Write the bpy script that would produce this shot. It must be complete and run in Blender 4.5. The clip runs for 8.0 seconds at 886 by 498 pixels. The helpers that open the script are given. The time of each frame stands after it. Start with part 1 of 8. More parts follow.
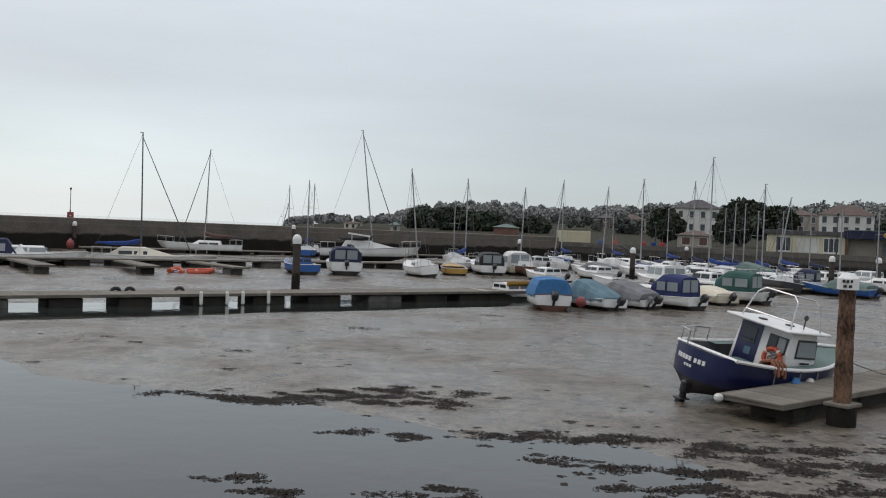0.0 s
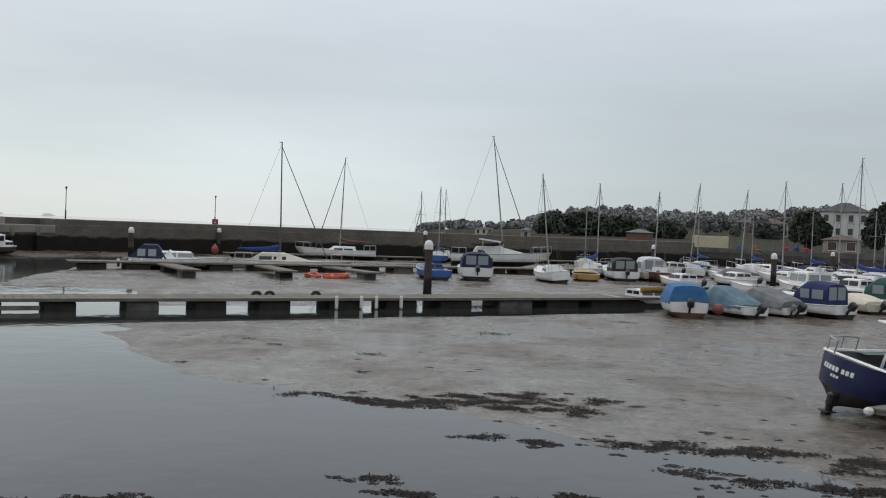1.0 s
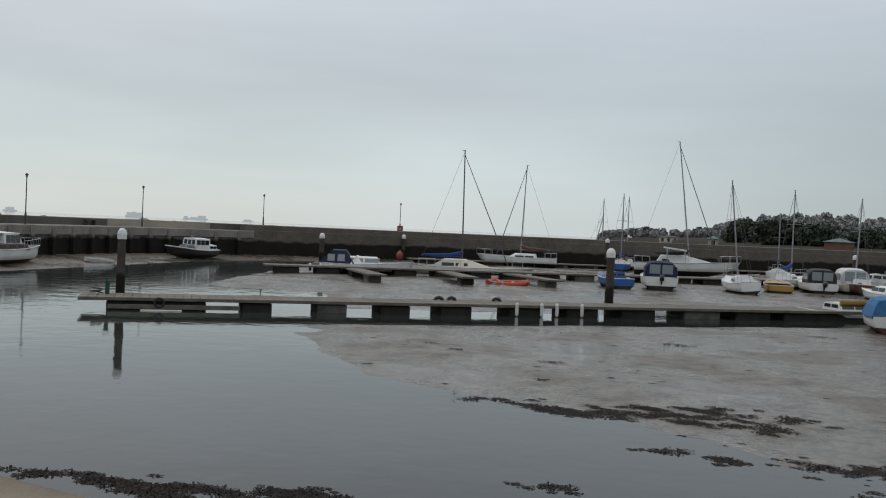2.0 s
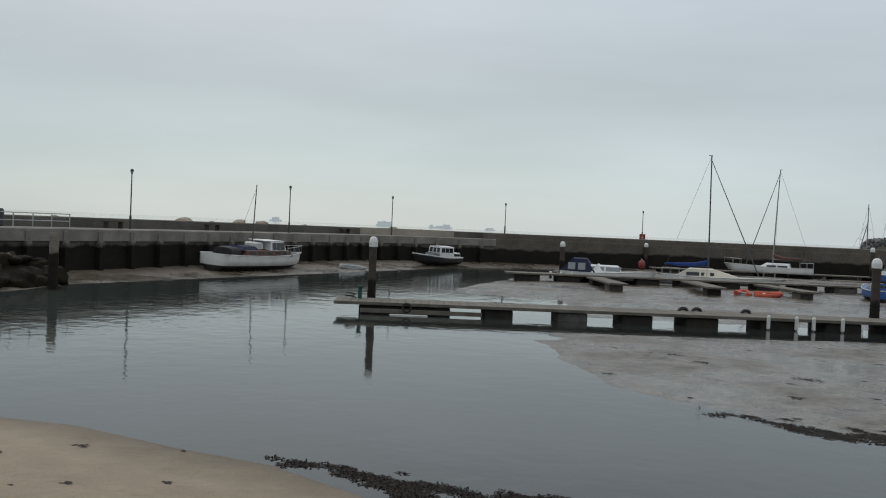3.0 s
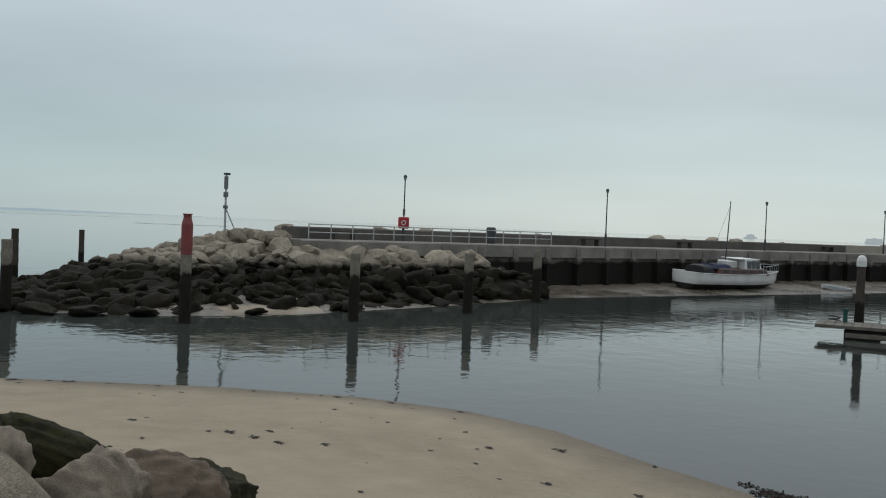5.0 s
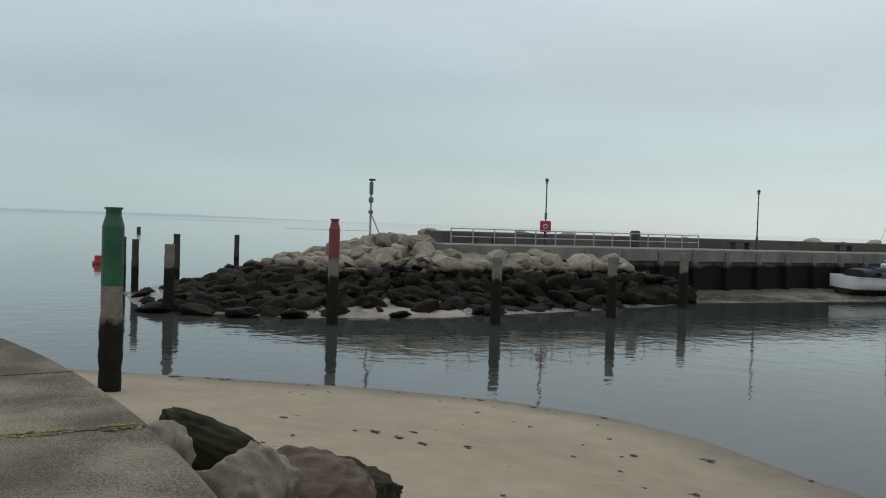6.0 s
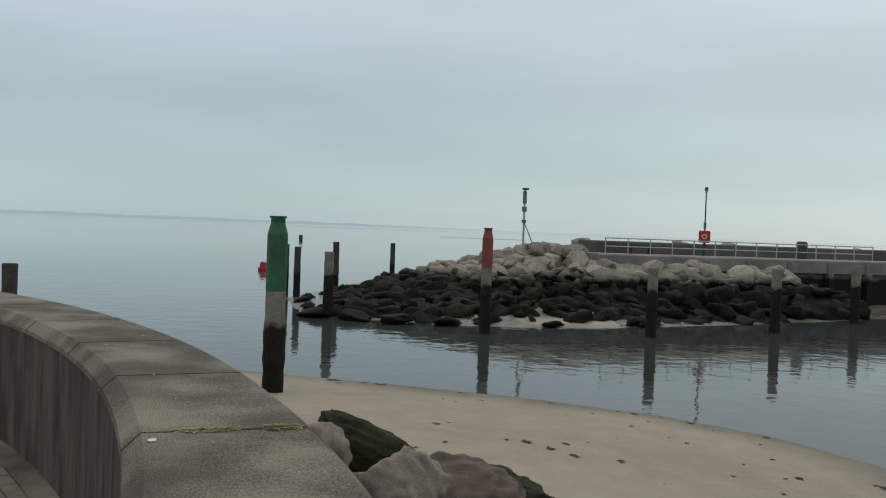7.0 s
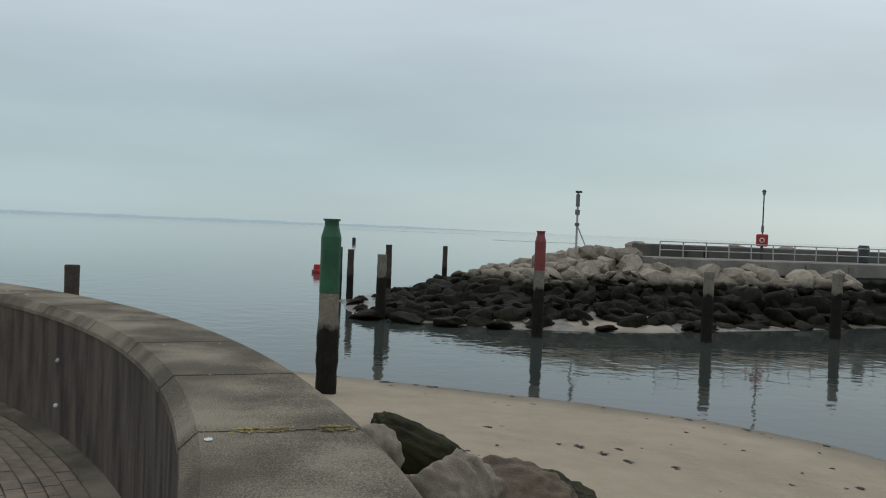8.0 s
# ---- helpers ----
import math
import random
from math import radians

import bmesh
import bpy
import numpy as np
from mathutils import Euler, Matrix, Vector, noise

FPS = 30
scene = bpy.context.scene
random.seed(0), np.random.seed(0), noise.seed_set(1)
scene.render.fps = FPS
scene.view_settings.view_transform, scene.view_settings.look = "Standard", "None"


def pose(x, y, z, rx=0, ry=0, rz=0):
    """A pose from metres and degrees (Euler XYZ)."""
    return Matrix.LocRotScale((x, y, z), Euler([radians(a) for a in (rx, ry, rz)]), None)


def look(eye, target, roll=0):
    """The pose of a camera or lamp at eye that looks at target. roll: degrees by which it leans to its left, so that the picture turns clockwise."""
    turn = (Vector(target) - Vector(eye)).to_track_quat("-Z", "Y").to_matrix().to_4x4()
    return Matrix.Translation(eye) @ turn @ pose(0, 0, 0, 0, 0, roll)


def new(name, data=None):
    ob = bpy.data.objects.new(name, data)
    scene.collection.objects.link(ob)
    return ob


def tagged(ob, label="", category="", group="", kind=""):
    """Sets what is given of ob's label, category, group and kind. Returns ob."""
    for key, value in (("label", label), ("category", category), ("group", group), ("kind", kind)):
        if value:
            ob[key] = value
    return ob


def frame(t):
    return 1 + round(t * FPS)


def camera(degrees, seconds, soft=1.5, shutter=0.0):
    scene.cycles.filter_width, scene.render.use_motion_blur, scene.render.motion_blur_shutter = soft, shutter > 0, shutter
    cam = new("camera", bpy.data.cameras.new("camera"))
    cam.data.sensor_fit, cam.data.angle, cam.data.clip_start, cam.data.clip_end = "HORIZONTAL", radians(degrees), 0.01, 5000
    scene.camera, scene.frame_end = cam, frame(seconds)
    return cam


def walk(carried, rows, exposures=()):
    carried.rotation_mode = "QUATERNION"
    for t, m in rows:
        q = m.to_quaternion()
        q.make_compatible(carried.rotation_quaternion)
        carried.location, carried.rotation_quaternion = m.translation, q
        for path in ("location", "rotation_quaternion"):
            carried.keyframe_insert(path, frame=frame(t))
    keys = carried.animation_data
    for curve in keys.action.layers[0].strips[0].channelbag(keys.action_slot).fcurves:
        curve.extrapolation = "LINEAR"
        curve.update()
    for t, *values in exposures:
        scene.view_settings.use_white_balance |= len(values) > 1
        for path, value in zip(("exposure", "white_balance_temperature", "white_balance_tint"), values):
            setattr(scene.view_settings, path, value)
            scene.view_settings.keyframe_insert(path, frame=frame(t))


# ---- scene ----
# ---- camera: held out over the parapet, turning on the spot ----
cam = camera(51.56, 8.0, soft=1.1)


def aim(yaw, pitch, roll):
    """Eye over the parapet coping, 1.6 m over the paving, with a slight sway of the arms."""
    a = radians(yaw)
    eye = Vector((-0.03 * math.sin(a), 0.03 * math.cos(a) - 0.03, 3.6))
    way = Vector((-math.sin(a) * math.cos(radians(pitch)), math.cos(a) * math.cos(radians(pitch)), math.sin(radians(pitch))))
    return look(eye, eye + way, roll)


PATH = [
    (0.0, aim(0.00, -1.21, 2.39)),
    (0.5, aim(1.93, -1.22, 2.38)),
    (1.0, aim(8.16, -1.19, 2.21)),
    (1.2, aim(10.70, -1.21, 2.31)),
    (2.3, aim(24.05, -1.25, 2.54)),
    (2.5, aim(27.78, -1.31, 2.49)),
    (3.0, aim(34.37, -1.35, 2.50)),
    (3.5, aim(41.56, -1.39, 2.31)),
    (4.0, aim(49.27, -1.50, 2.30)),
    (4.5, aim(55.38, -1.51, 2.31)),
    (5.0, aim(63.25, -1.47, 2.26)),
    (5.2, aim(65.55, -1.44, 2.21)),
    (6.3, aim(74.95, -1.54, 1.98)),
    (6.5, aim(77.23, -1.48, 2.09)),
    (7.0, aim(81.63, -1.32, 2.18)),
    (7.5, aim(84.34, -1.31, 2.23)),
    (8.0, aim(84.90, -1.26, 2.27)),
]
walk(cam, PATH, [(0.0, 0.14, 6640, 15), (1.0, 0.06, 6600, 14), (2.5, -0.19, 6540, 12), (4.5, -0.18, 6420, 9), (6.3, -0.12, 6370, 8), (8.0, -0.13, 6340, 8)])

# ---- overcast daylight ----
world = bpy.data.worlds.new("overcast_sky")
scene.world = world
world.use_nodes = True
wn, wl = world.node_tree.nodes, world.node_tree.links
wn.clear()
w_out, w_bg = wn.new("ShaderNodeOutputWorld"), wn.new("ShaderNodeBackground")
w_sky = wn.new("ShaderNodeTexSky")
w_sky.sky_type, w_sky.sun_disc = "NISHITA", False
w_sky.sun_elevation, w_sky.sun_rotation = radians(34), radians(-50)
w_tc, w_sep = wn.new("ShaderNodeTexCoord"), wn.new("ShaderNodeSeparateXYZ")
w_ramp = wn.new("ShaderNodeValToRGB")
w_ramp.color_ramp.elements[0].position, w_ramp.color_ramp.elements[0].color = 0.0, (0.52, 0.61, 0.64, 1)
w_ramp.color_ramp.elements[1].position, w_ramp.color_ramp.elements[1].color = 1.0, (0.95, 0.98, 1.02, 1)
for p, c in ((0.06, (0.50, 0.59, 0.62, 1)), (0.14, (0.47, 0.54, 0.57, 1)), (0.30, (0.60, 0.66, 0.70, 1))):
    w_ramp.color_ramp.elements.new(p).color = c
w_map = wn.new("ShaderNodeMapping")
w_map.inputs["Scale"].default_value = (1.3, 1.3, 7.0)
w_noise = wn.new("ShaderNodeTexNoise")
w_noise.inputs["Scale"].default_value, w_noise.inputs["Detail"].default_value, w_noise.inputs["Roughness"].default_value = 1.6, 4.0, 0.5
w_cl = wn.new("ShaderNodeMapRange")
w_cl.inputs[1].default_value, w_cl.inputs[2].default_value, w_cl.inputs[3].default_value, w_cl.inputs[4].default_value = 0.3, 0.7, 0.91, 1.065
w_mul = wn.new("ShaderNodeMix")
w_mul.data_type, w_mul.blend_type = "RGBA", "MULTIPLY"
w_mul.inputs[0].default_value = 1.0
w_add = wn.new("ShaderNodeMix")
w_add.data_type, w_add.blend_type = "RGBA", "ADD"
w_add.inputs[0].default_value = 0.012
wl.new(w_tc.outputs["Generated"], w_sep.inputs[0])
wl.new(w_sep.outputs[2], w_ramp.inputs[0])
wl.new(w_tc.outputs["Generated"], w_map.inputs[0])
wl.new(w_map.outputs[0], w_noise.inputs["Vector"])
wl.new(w_noise.outputs[0], w_cl.inputs[0])
wl.new(w_ramp.outputs[0], w_mul.inputs[6])
wl.new(w_cl.outputs[0], w_mul.inputs[7])
w_x, w_z = wn.new("ShaderNodeMapRange"), wn.new("ShaderNodeMapRange")
w_x.inputs[1].default_value, w_x.inputs[2].default_value = -1.0, 1.0
w_z.inputs[1].default_value, w_z.inputs[2].default_value, w_z.inputs[3].default_value, w_z.inputs[4].default_value = 0.05, 0.24, 1.0, 0.0
w_z.interpolation_type = "SMOOTHSTEP"
w_band = wn.new("ShaderNodeValToRGB")
w_e = w_band.color_ramp.elements
w_e[0].position, w_e[0].color = 0.0, (0.80, 0.85, 0.86, 1)
w_e[1].position, w_e[1].color = 0.75, (0.72, 0.72, 0.72, 1)
for p, c in ((0.05, (0.86, 0.905, 0.91, 1)), (0.11, (0.95, 0.99, 1.0, 1)), (0.25, (1.03, 1.04, 1.03, 1)), (0.33, (1.12, 1.11, 1.10, 1)), (0.42, (1.06, 1.05, 1.05, 1)), (0.55, (0.86, 0.86, 0.86, 1))):
    w_e.new(p).color = c
w_f = wn.new("ShaderNodeMix")
w_f.data_type = "RGBA"
w_f.inputs[6].default_value = (1, 1, 1, 1)
wl.new(w_sep.outputs[0], w_x.inputs[0])
wl.new(w_sep.outputs[2], w_z.inputs[0])
wl.new(w_x.outputs[0], w_band.inputs[0])
wl.new(w_z.outputs[0], w_f.inputs[0])
wl.new(w_band.outputs[0], w_f.inputs[7])
w_dim = wn.new("ShaderNodeMix")
w_dim.data_type, w_dim.blend_type = "RGBA", "MULTIPLY"
w_dim.inputs[0].default_value = 1.0
wl.new(w_mul.outputs[2], w_dim.inputs[6])
wl.new(w_f.outputs[2], w_dim.inputs[7])
wl.new(w_dim.outputs[2], w_add.inputs[6])
wl.new(w_sky.outputs[0], w_add.inputs[7])
wl.new(w_add.outputs[2], w_bg.inputs[0])
w_bg.inputs[1].default_value = 1.0
wl.new(w_bg.outputs[0], w_out.inputs[0])
sun_data = bpy.data.lights.new("sun", "SUN")
sun_data.energy, sun_data.angle, sun_data.color = 0.55, radians(25), (1.0, 0.97, 0.93)
sun = new("sun", sun_data)
sun.matrix_world = look((0, 0, 60), (0 + 50, 60 - 42 - 30, 0))
scene.view_settings.exposure = 0.0


# ---- materials ----
def mat(name, a, b=None, rough=0.6, scale=3.0, fine=40.0, bump=0.15, metal=0.0, stretch=(1, 1, 1), vary=0.0, rough2=None, spec=0.5, island=False, fw=0.35):
    """A surface of two tones mixed by coarse and fine noise, with fine relief."""
    m = bpy.data.materials.new(name)
    m.use_nodes = True
    n, l = m.node_tree.nodes, m.node_tree.links
    bs = n["Principled BSDF"]
    b = b or tuple(c * 0.7 for c in a)
    tc, mp = n.new("ShaderNodeTexCoord"), n.new("ShaderNodeMapping")
    mp.inputs["Scale"].default_value = stretch
    l.new(tc.outputs["Object"], mp.inputs[0])
    n1, n2 = n.new("ShaderNodeTexNoise"), n.new("ShaderNodeTexNoise")
    for k, s, d in ((n1, scale, 5.0), (n2, fine, 3.0)):
        k.inputs["Scale"].default_value, k.inputs["Detail"].default_value = s, d
        l.new(mp.outputs[0], k.inputs["Vector"])
    ad = n.new("ShaderNodeMath")
    ad.operation = "MULTIPLY_ADD"
    ad.inputs[1].default_value = fw
    l.new(n2.outputs[0], ad.inputs[0])
    l.new(n1.outputs[0], ad.inputs[2])
    ramp = n.new("ShaderNodeValToRGB")
    mid = 0.5 + 0.5 * fw
    ramp.color_ramp.elements[0].position, ramp.color_ramp.elements[0].color = min(0.9, mid - 0.175), (*a, 1)
    ramp.color_ramp.elements[1].position, ramp.color_ramp.elements[1].color = min(1.0, mid + 0.175), (*b, 1)
    l.new(ad.outputs[0], ramp.inputs[0])
    last = ramp.outputs[0]
    if vary:
        src = n.new("ShaderNodeNewGeometry").outputs["Random Per Island"] if island else n.new("ShaderNodeObjectInfo").outputs["Random"]
        mr, hs = n.new("ShaderNodeMapRange"), n.new("ShaderNodeHueSaturation")
        mr.inputs[3].default_value, mr.inputs[4].default_value = 1 - vary, 1 + vary
        l.new(src, mr.inputs[0])
        l.new(mr.outputs[0], hs.inputs["Value"])
        l.new(last, hs.inputs["Color"])
        last = hs.outputs[0]
    l.new(last, bs.inputs["Base Color"])
    bs.inputs["Roughness"].default_value, bs.inputs["Metallic"].default_value = rough, metal
    bs.inputs["Specular IOR Level"].default_value = spec
    if rough2 is not None:
        rr = n.new("ShaderNodeMapRange")
        rr.inputs[1].default_value, rr.inputs[2].default_value, rr.inputs[3].default_value, rr.inputs[4].default_value = 0.4, 0.6, rough, rough2
        l.new(n1.outputs[0], rr.inputs[0])
        l.new(rr.outputs[0], bs.inputs["Roughness"])
    if bump:
        bp = n.new("ShaderNodeBump")
        bp.inputs["Strength"].default_value, bp.inputs["Distance"].default_value = min(1.0, bump * 2), 0.02
        l.new(ad.outputs[0], bp.inputs["Height"])
        l.new(bp.outputs[0], bs.inputs["Normal"])
    return m


def banded(name, upper, lower, z, width, rough=0.85, scale=2.0, fine=25.0, bump=0.5, wet=0.35, vary=0.0):
    """Tidal growth: a clean surface above the high-water mark and dark weed below it, with a ragged edge."""
    m = bpy.data.materials.new(name)
    m.use_nodes = True
    n, l = m.node_tree.nodes, m.node_tree.links
    bs = n["Principled BSDF"]
    g, sp = n.new("ShaderNodeNewGeometry"), n.new("ShaderNodeSeparateXYZ")
    l.new(g.outputs["Position"], sp.inputs[0])
    n1, n2 = n.new("ShaderNodeTexNoise"), n.new("ShaderNodeTexNoise")
    for k, s, d in ((n1, scale, 5.0), (n2, fine, 4.0)):
        k.inputs["Scale"].default_value, k.inputs["Detail"].default_value = s, d
        l.new(g.outputs["Position"], k.inputs["Vector"])
    edge = n.new("ShaderNodeMath")
    edge.operation = "MULTIPLY_ADD"
    edge.inputs[1].default_value = 0.7
    l.new(n1.outputs[0], edge.inputs[0])
    l.new(sp.outputs[2], edge.inputs[2])
    mr = n.new("ShaderNodeMapRange")
    mr.inputs[1].default_value, mr.inputs[2].default_value = z + 0.35 - width, z + 0.35 + width
    l.new(edge.outputs[0], mr.inputs[0])

    def tones(pair, src):
        r = n.new("ShaderNodeValToRGB")
        r.color_ramp.elements[0].position, r.color_ramp.elements[0].color = 0.35, (*pair[0], 1)
        r.color_ramp.elements[1].position, r.color_ramp.elements[1].color = 0.68, (*pair[1], 1)
        l.new(src, r.inputs[0])
        return r.outputs[0]

    mixn = n.new("ShaderNodeMath")
    mixn.operation = "MULTIPLY_ADD"
    mixn.inputs[1].default_value = 0.5
    hal = n.new("ShaderNodeMath")
    hal.operation = "MULTIPLY"
    hal.inputs[1].default_value = 0.5
    l.new(n1.outputs[0], hal.inputs[0])
    l.new(n2.outputs[0], mixn.inputs[0])
    l.new(hal.outputs[0], mixn.inputs[2])
    mx = n.new("ShaderNodeMix")
    mx.data_type = "RGBA"
    l.new(mr.outputs[0], mx.inputs[0])
    l.new(tones(lower, mixn.outputs[0]), mx.inputs[6])
    l.new(tones(upper, mixn.outputs[0]), mx.inputs[7])
    last = mx.outputs[2]
    if vary:
        oi, vr, hs = n.new("ShaderNodeObjectInfo"), n.new("ShaderNodeMapRange"), n.new("ShaderNodeHueSaturation")
        vr.inputs[3].default_value, vr.inputs[4].default_value = 1 - vary, 1 + vary
        l.new(oi.outputs["Random"], vr.inputs[0])
        l.new(vr.outputs[0], hs.inputs["Value"])
        l.new(last, hs.inputs["Color"])
        last = hs.outputs[0]
    l.new(last, bs.inputs["Base Color"])
    ro = n.new("ShaderNodeMapRange")
    ro.inputs[3].default_value, ro.inputs[4].default_value = max(wet, 0.8), rough
    bs.inputs["Specular IOR Level"].default_value = 0.10
    l.new(mr.outputs[0], ro.inputs[0])
    l.new(ro.outputs[0], bs.inputs["Roughness"])
    bp = n.new("ShaderNodeBump")
    bp.inputs["Strength"].default_value, bp.inputs["Distance"].default_value = bump, 0.05
    l.new(mixn.outputs[0], bp.inputs["Height"])
    l.new(bp.outputs[0], bs.inputs["Normal"])
    return m


def paint(name, c, rough=0.35, dirt=0.75, metal=0.0):
    return mat(name, c, tuple(v * dirt for v in c), rough, 1.4, 22.0, 0.03, metal)


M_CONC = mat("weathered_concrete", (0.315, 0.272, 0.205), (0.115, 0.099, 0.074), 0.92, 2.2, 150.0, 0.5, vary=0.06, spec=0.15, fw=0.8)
M_CONC_DARK = mat("dark_streaked_concrete", (0.135, 0.107, 0.083), (0.040, 0.033, 0.028), 0.85, 2.6, 60.0, 0.5, stretch=(2.4, 2.4, 0.6), spec=0.25)
M_JOINT = mat("mortar_joint", (0.045, 0.042, 0.036), (0.10, 0.09, 0.05), 0.95, 4.0, 40.0, 0.2)
M_LICHEN = mat("yellow_lichen", (0.42, 0.30, 0.05), (0.20, 0.16, 0.07), 0.95, 9.0, 60.0, 0.4)
M_BED = mat("paving_sand", (0.16, 0.132, 0.102), (0.10, 0.085, 0.068), 0.95, 6.0, 60.0, 0.3)
M_PAVE = mat("paving_brick", (0.21, 0.165, 0.125), (0.12, 0.098, 0.077), 0.9, 6.0, 60.0, 0.3, vary=0.10, spec=0.25)
M_WALL = banded("breakwater_concrete", ((0.23, 0.215, 0.185), (0.12, 0.112, 0.098)), ((0.022, 0.019, 0.016), (0.010, 0.010, 0.009)), 1.75, 0.12, scale=0.9, fine=7.0, bump=0.3)
M_MOLE = banded("mole_concrete", ((0.145, 0.128, 0.108), (0.075, 0.068, 0.058)), ((0.022, 0.019, 0.016), (0.010, 0.010, 0.009)), 1.65, 0.12, scale=0.7, fine=6.0, bump=0.3)
M_PARA = mat("parapet_concrete", (0.125, 0.115, 0.10), (0.075, 0.07, 0.062), 0.9, 0.5, 9.0, 0.3, spec=0.25)
M_QUAY = mat("quay_concrete", (0.25, 0.235, 0.205), (0.15, 0.14, 0.125), 0.9, 0.7, 12.0, 0.3, spec=0.25)
M_INNER = banded("inner_quay_stone", ((0.085, 0.08, 0.072), (0.05, 0.047, 0.043)), ((0.022, 0.022, 0.019), (0.012, 0.012, 0.011)), 1.2, 0.15, scale=0.6, fine=5.0, bump=0.4)
M_ROCK = banded("groyne_rock", ((0.33, 0.287, 0.225), (0.165, 0.142, 0.11)), ((0.004, 0.0036, 0.0028), (0.019, 0.016, 0.008)), 1.66, 0.20, scale=1.1, fine=7.0, bump=0.6, vary=0.15)
M_ROCK_NEAR = mat("pale_limestone", (0.31, 0.262, 0.205), (0.125, 0.105, 0.082), 0.9, 2.2, 40.0, 0.9, spec=0.25)
M_ROCK_BROWN = mat("brown_limestone", (0.17, 0.128, 0.092), (0.06, 0.048, 0.036), 0.9, 2.4, 40.0, 0.9, spec=0.25)
M_ROCK_MOSS = mat("weedy_rock", (0.016, 0.015, 0.010), (0.038, 0.036, 0.014), 0.9, 3.5, 34.0, 0.8, spec=0.2)
M_PILE = banded("tidal_timber", ((0.23, 0.205, 0.165), (0.12, 0.105, 0.085)), ((0.014, 0.013, 0.011), (0.026, 0.022, 0.017)), 1.35, 0.08, scale=3.0, fine=18.0, bump=0.6)
M_PILE_DARK = banded("dark_timber", ((0.085, 0.07, 0.058), (0.045, 0.038, 0.032)), ((0.014, 0.013, 0.011), (0.022, 0.019, 0.016)), 1.2, 0.1, scale=3.0, fine=18.0, bump=0.6)
M_RUST = mat("rusty_steel", (0.175, 0.105, 0.068), (0.024, 0.015, 0.011), 0.85, 3.2, 18.0, 0.8, stretch=(1, 1, 0.55), spec=0.2, fw=0.6)
M_DECK = mat("weathered_decking", (0.20, 0.185, 0.155), (0.12, 0.11, 0.09), 0.85, 1.5, 30.0, 0.25, vary=0.12, spec=0.3)
M_FENDER_WOOD = mat("grey_timber", (0.15, 0.135, 0.11), (0.085, 0.075, 0.06), 0.85, 2.0, 25.0, 0.3)
M_FLOAT = mat("weedy_float", (0.034, 0.029, 0.023), (0.016, 0.014, 0.012), 0.75, 3.0, 25.0, 0.4, spec=0.3)
M_FLOAT_PALE = mat("concrete_float", (0.13, 0.125, 0.11), (0.06, 0.055, 0.048), 0.85, 3.0, 25.0, 0.3)
M_WEED = mat("bladder_wrack", (0.022, 0.014, 0.009), (0.009, 0.007, 0.005), 0.7, 8.0, 50.0, 0.0, vary=0.5, island=True, spec=0.25)
M_WHITE = paint("white_gelcoat", (0.72, 0.72, 0.70), 0.3, 0.85)
M_OFFWHITE = paint("aged_white_paint", (0.60, 0.60, 0.57), 0.4, 0.75)
M_CREAM = paint("cream_gelcoat", (0.58, 0.52, 0.40), 0.4, 0.8)
M_CREAM_PALE = paint("pale_cream_gelcoat", (0.66, 0.62, 0.52), 0.4, 0.85)
M_NAVY = paint("navy_paint", (0.012, 0.017, 0.068), 0.3, 0.7)
M_BLUE = paint("blue_paint", (0.02, 0.10, 0.32), 0.35, 0.75)
M_DARK = paint("black_paint", (0.018, 0.018, 0.02), 0.4, 0.7)
M_ANTIFOUL = mat("fouled_bottom_paint", (0.030, 0.022, 0.020), (0.012, 0.011, 0.010), 0.8, 3.0, 20.0, 0.3)
M_BROWN = paint("varnished_wood", (0.11, 0.045, 0.028), 0.4, 0.6)
M_YELLOW = paint("ochre_paint", (0.42, 0.25, 0.05), 0.4, 0.7)
M_RED = paint("red_paint", (0.42, 0.025, 0.03), 0.45, 0.7)
M_RED_FADED = paint("faded_red_paint", (0.27, 0.055, 0.05), 0.6, 0.6)
M_ORANGE = paint("orange_rubber", (0.50, 0.075, 0.03), 0.6, 0.6)
M_GREEN_PILE = mat("green_paint", (0.018, 0.105, 0.045), (0.012, 0.06, 0.028), 0.55, 3.0, 25.0, 0.2)
M_GREEN = paint("green_canvas", (0.015, 0.075, 0.06), 0.8, 0.7)
M_CANVAS_BLUE = mat("blue_canvas", (0.04, 0.17, 0.36), (0.025, 0.11, 0.26), 0.8, 2.5, 60.0, 0.15)
M_CANVAS_ROYAL = mat("royal_blue_canvas", (0.012, 0.05, 0.23), (0.008, 0.03, 0.14), 0.8, 3.0, 60.0, 0.15)
M_CANVAS_ROYAL_DARK = mat("deep_blue_canvas", (0.014, 0.024, 0.105), (0.008, 0.014, 0.06), 0.85, 2.5, 60.0, 0.15)
M_CANVAS_TEAL = mat("faded_teal_canvas", (0.11, 0.19, 0.23), (0.07, 0.13, 0.16), 0.85, 2.5, 60.0, 0.15)
M_CANVAS_GREY = mat("grey_canvas", (0.17, 0.18, 0.185), (0.11, 0.115, 0.12), 0.85, 2.5, 60.0, 0.15)
M_CANVAS_NAVY = mat("navy_canvas", (0.015, 0.022, 0.06), (0.01, 0.013, 0.035), 0.85, 2.5, 60.0, 0.15)
M_CANVAS_WHITE = mat("white_tarpaulin", (0.62, 0.62, 0.60), (0.45, 0.45, 0.44), 0.7, 2.5, 60.0, 0.15)
M_STEEL = mat("stainless_steel", (0.55, 0.55, 0.55), (0.40, 0.40, 0.40), 0.3, 3.0, 40.0, 0.0, 1.0)
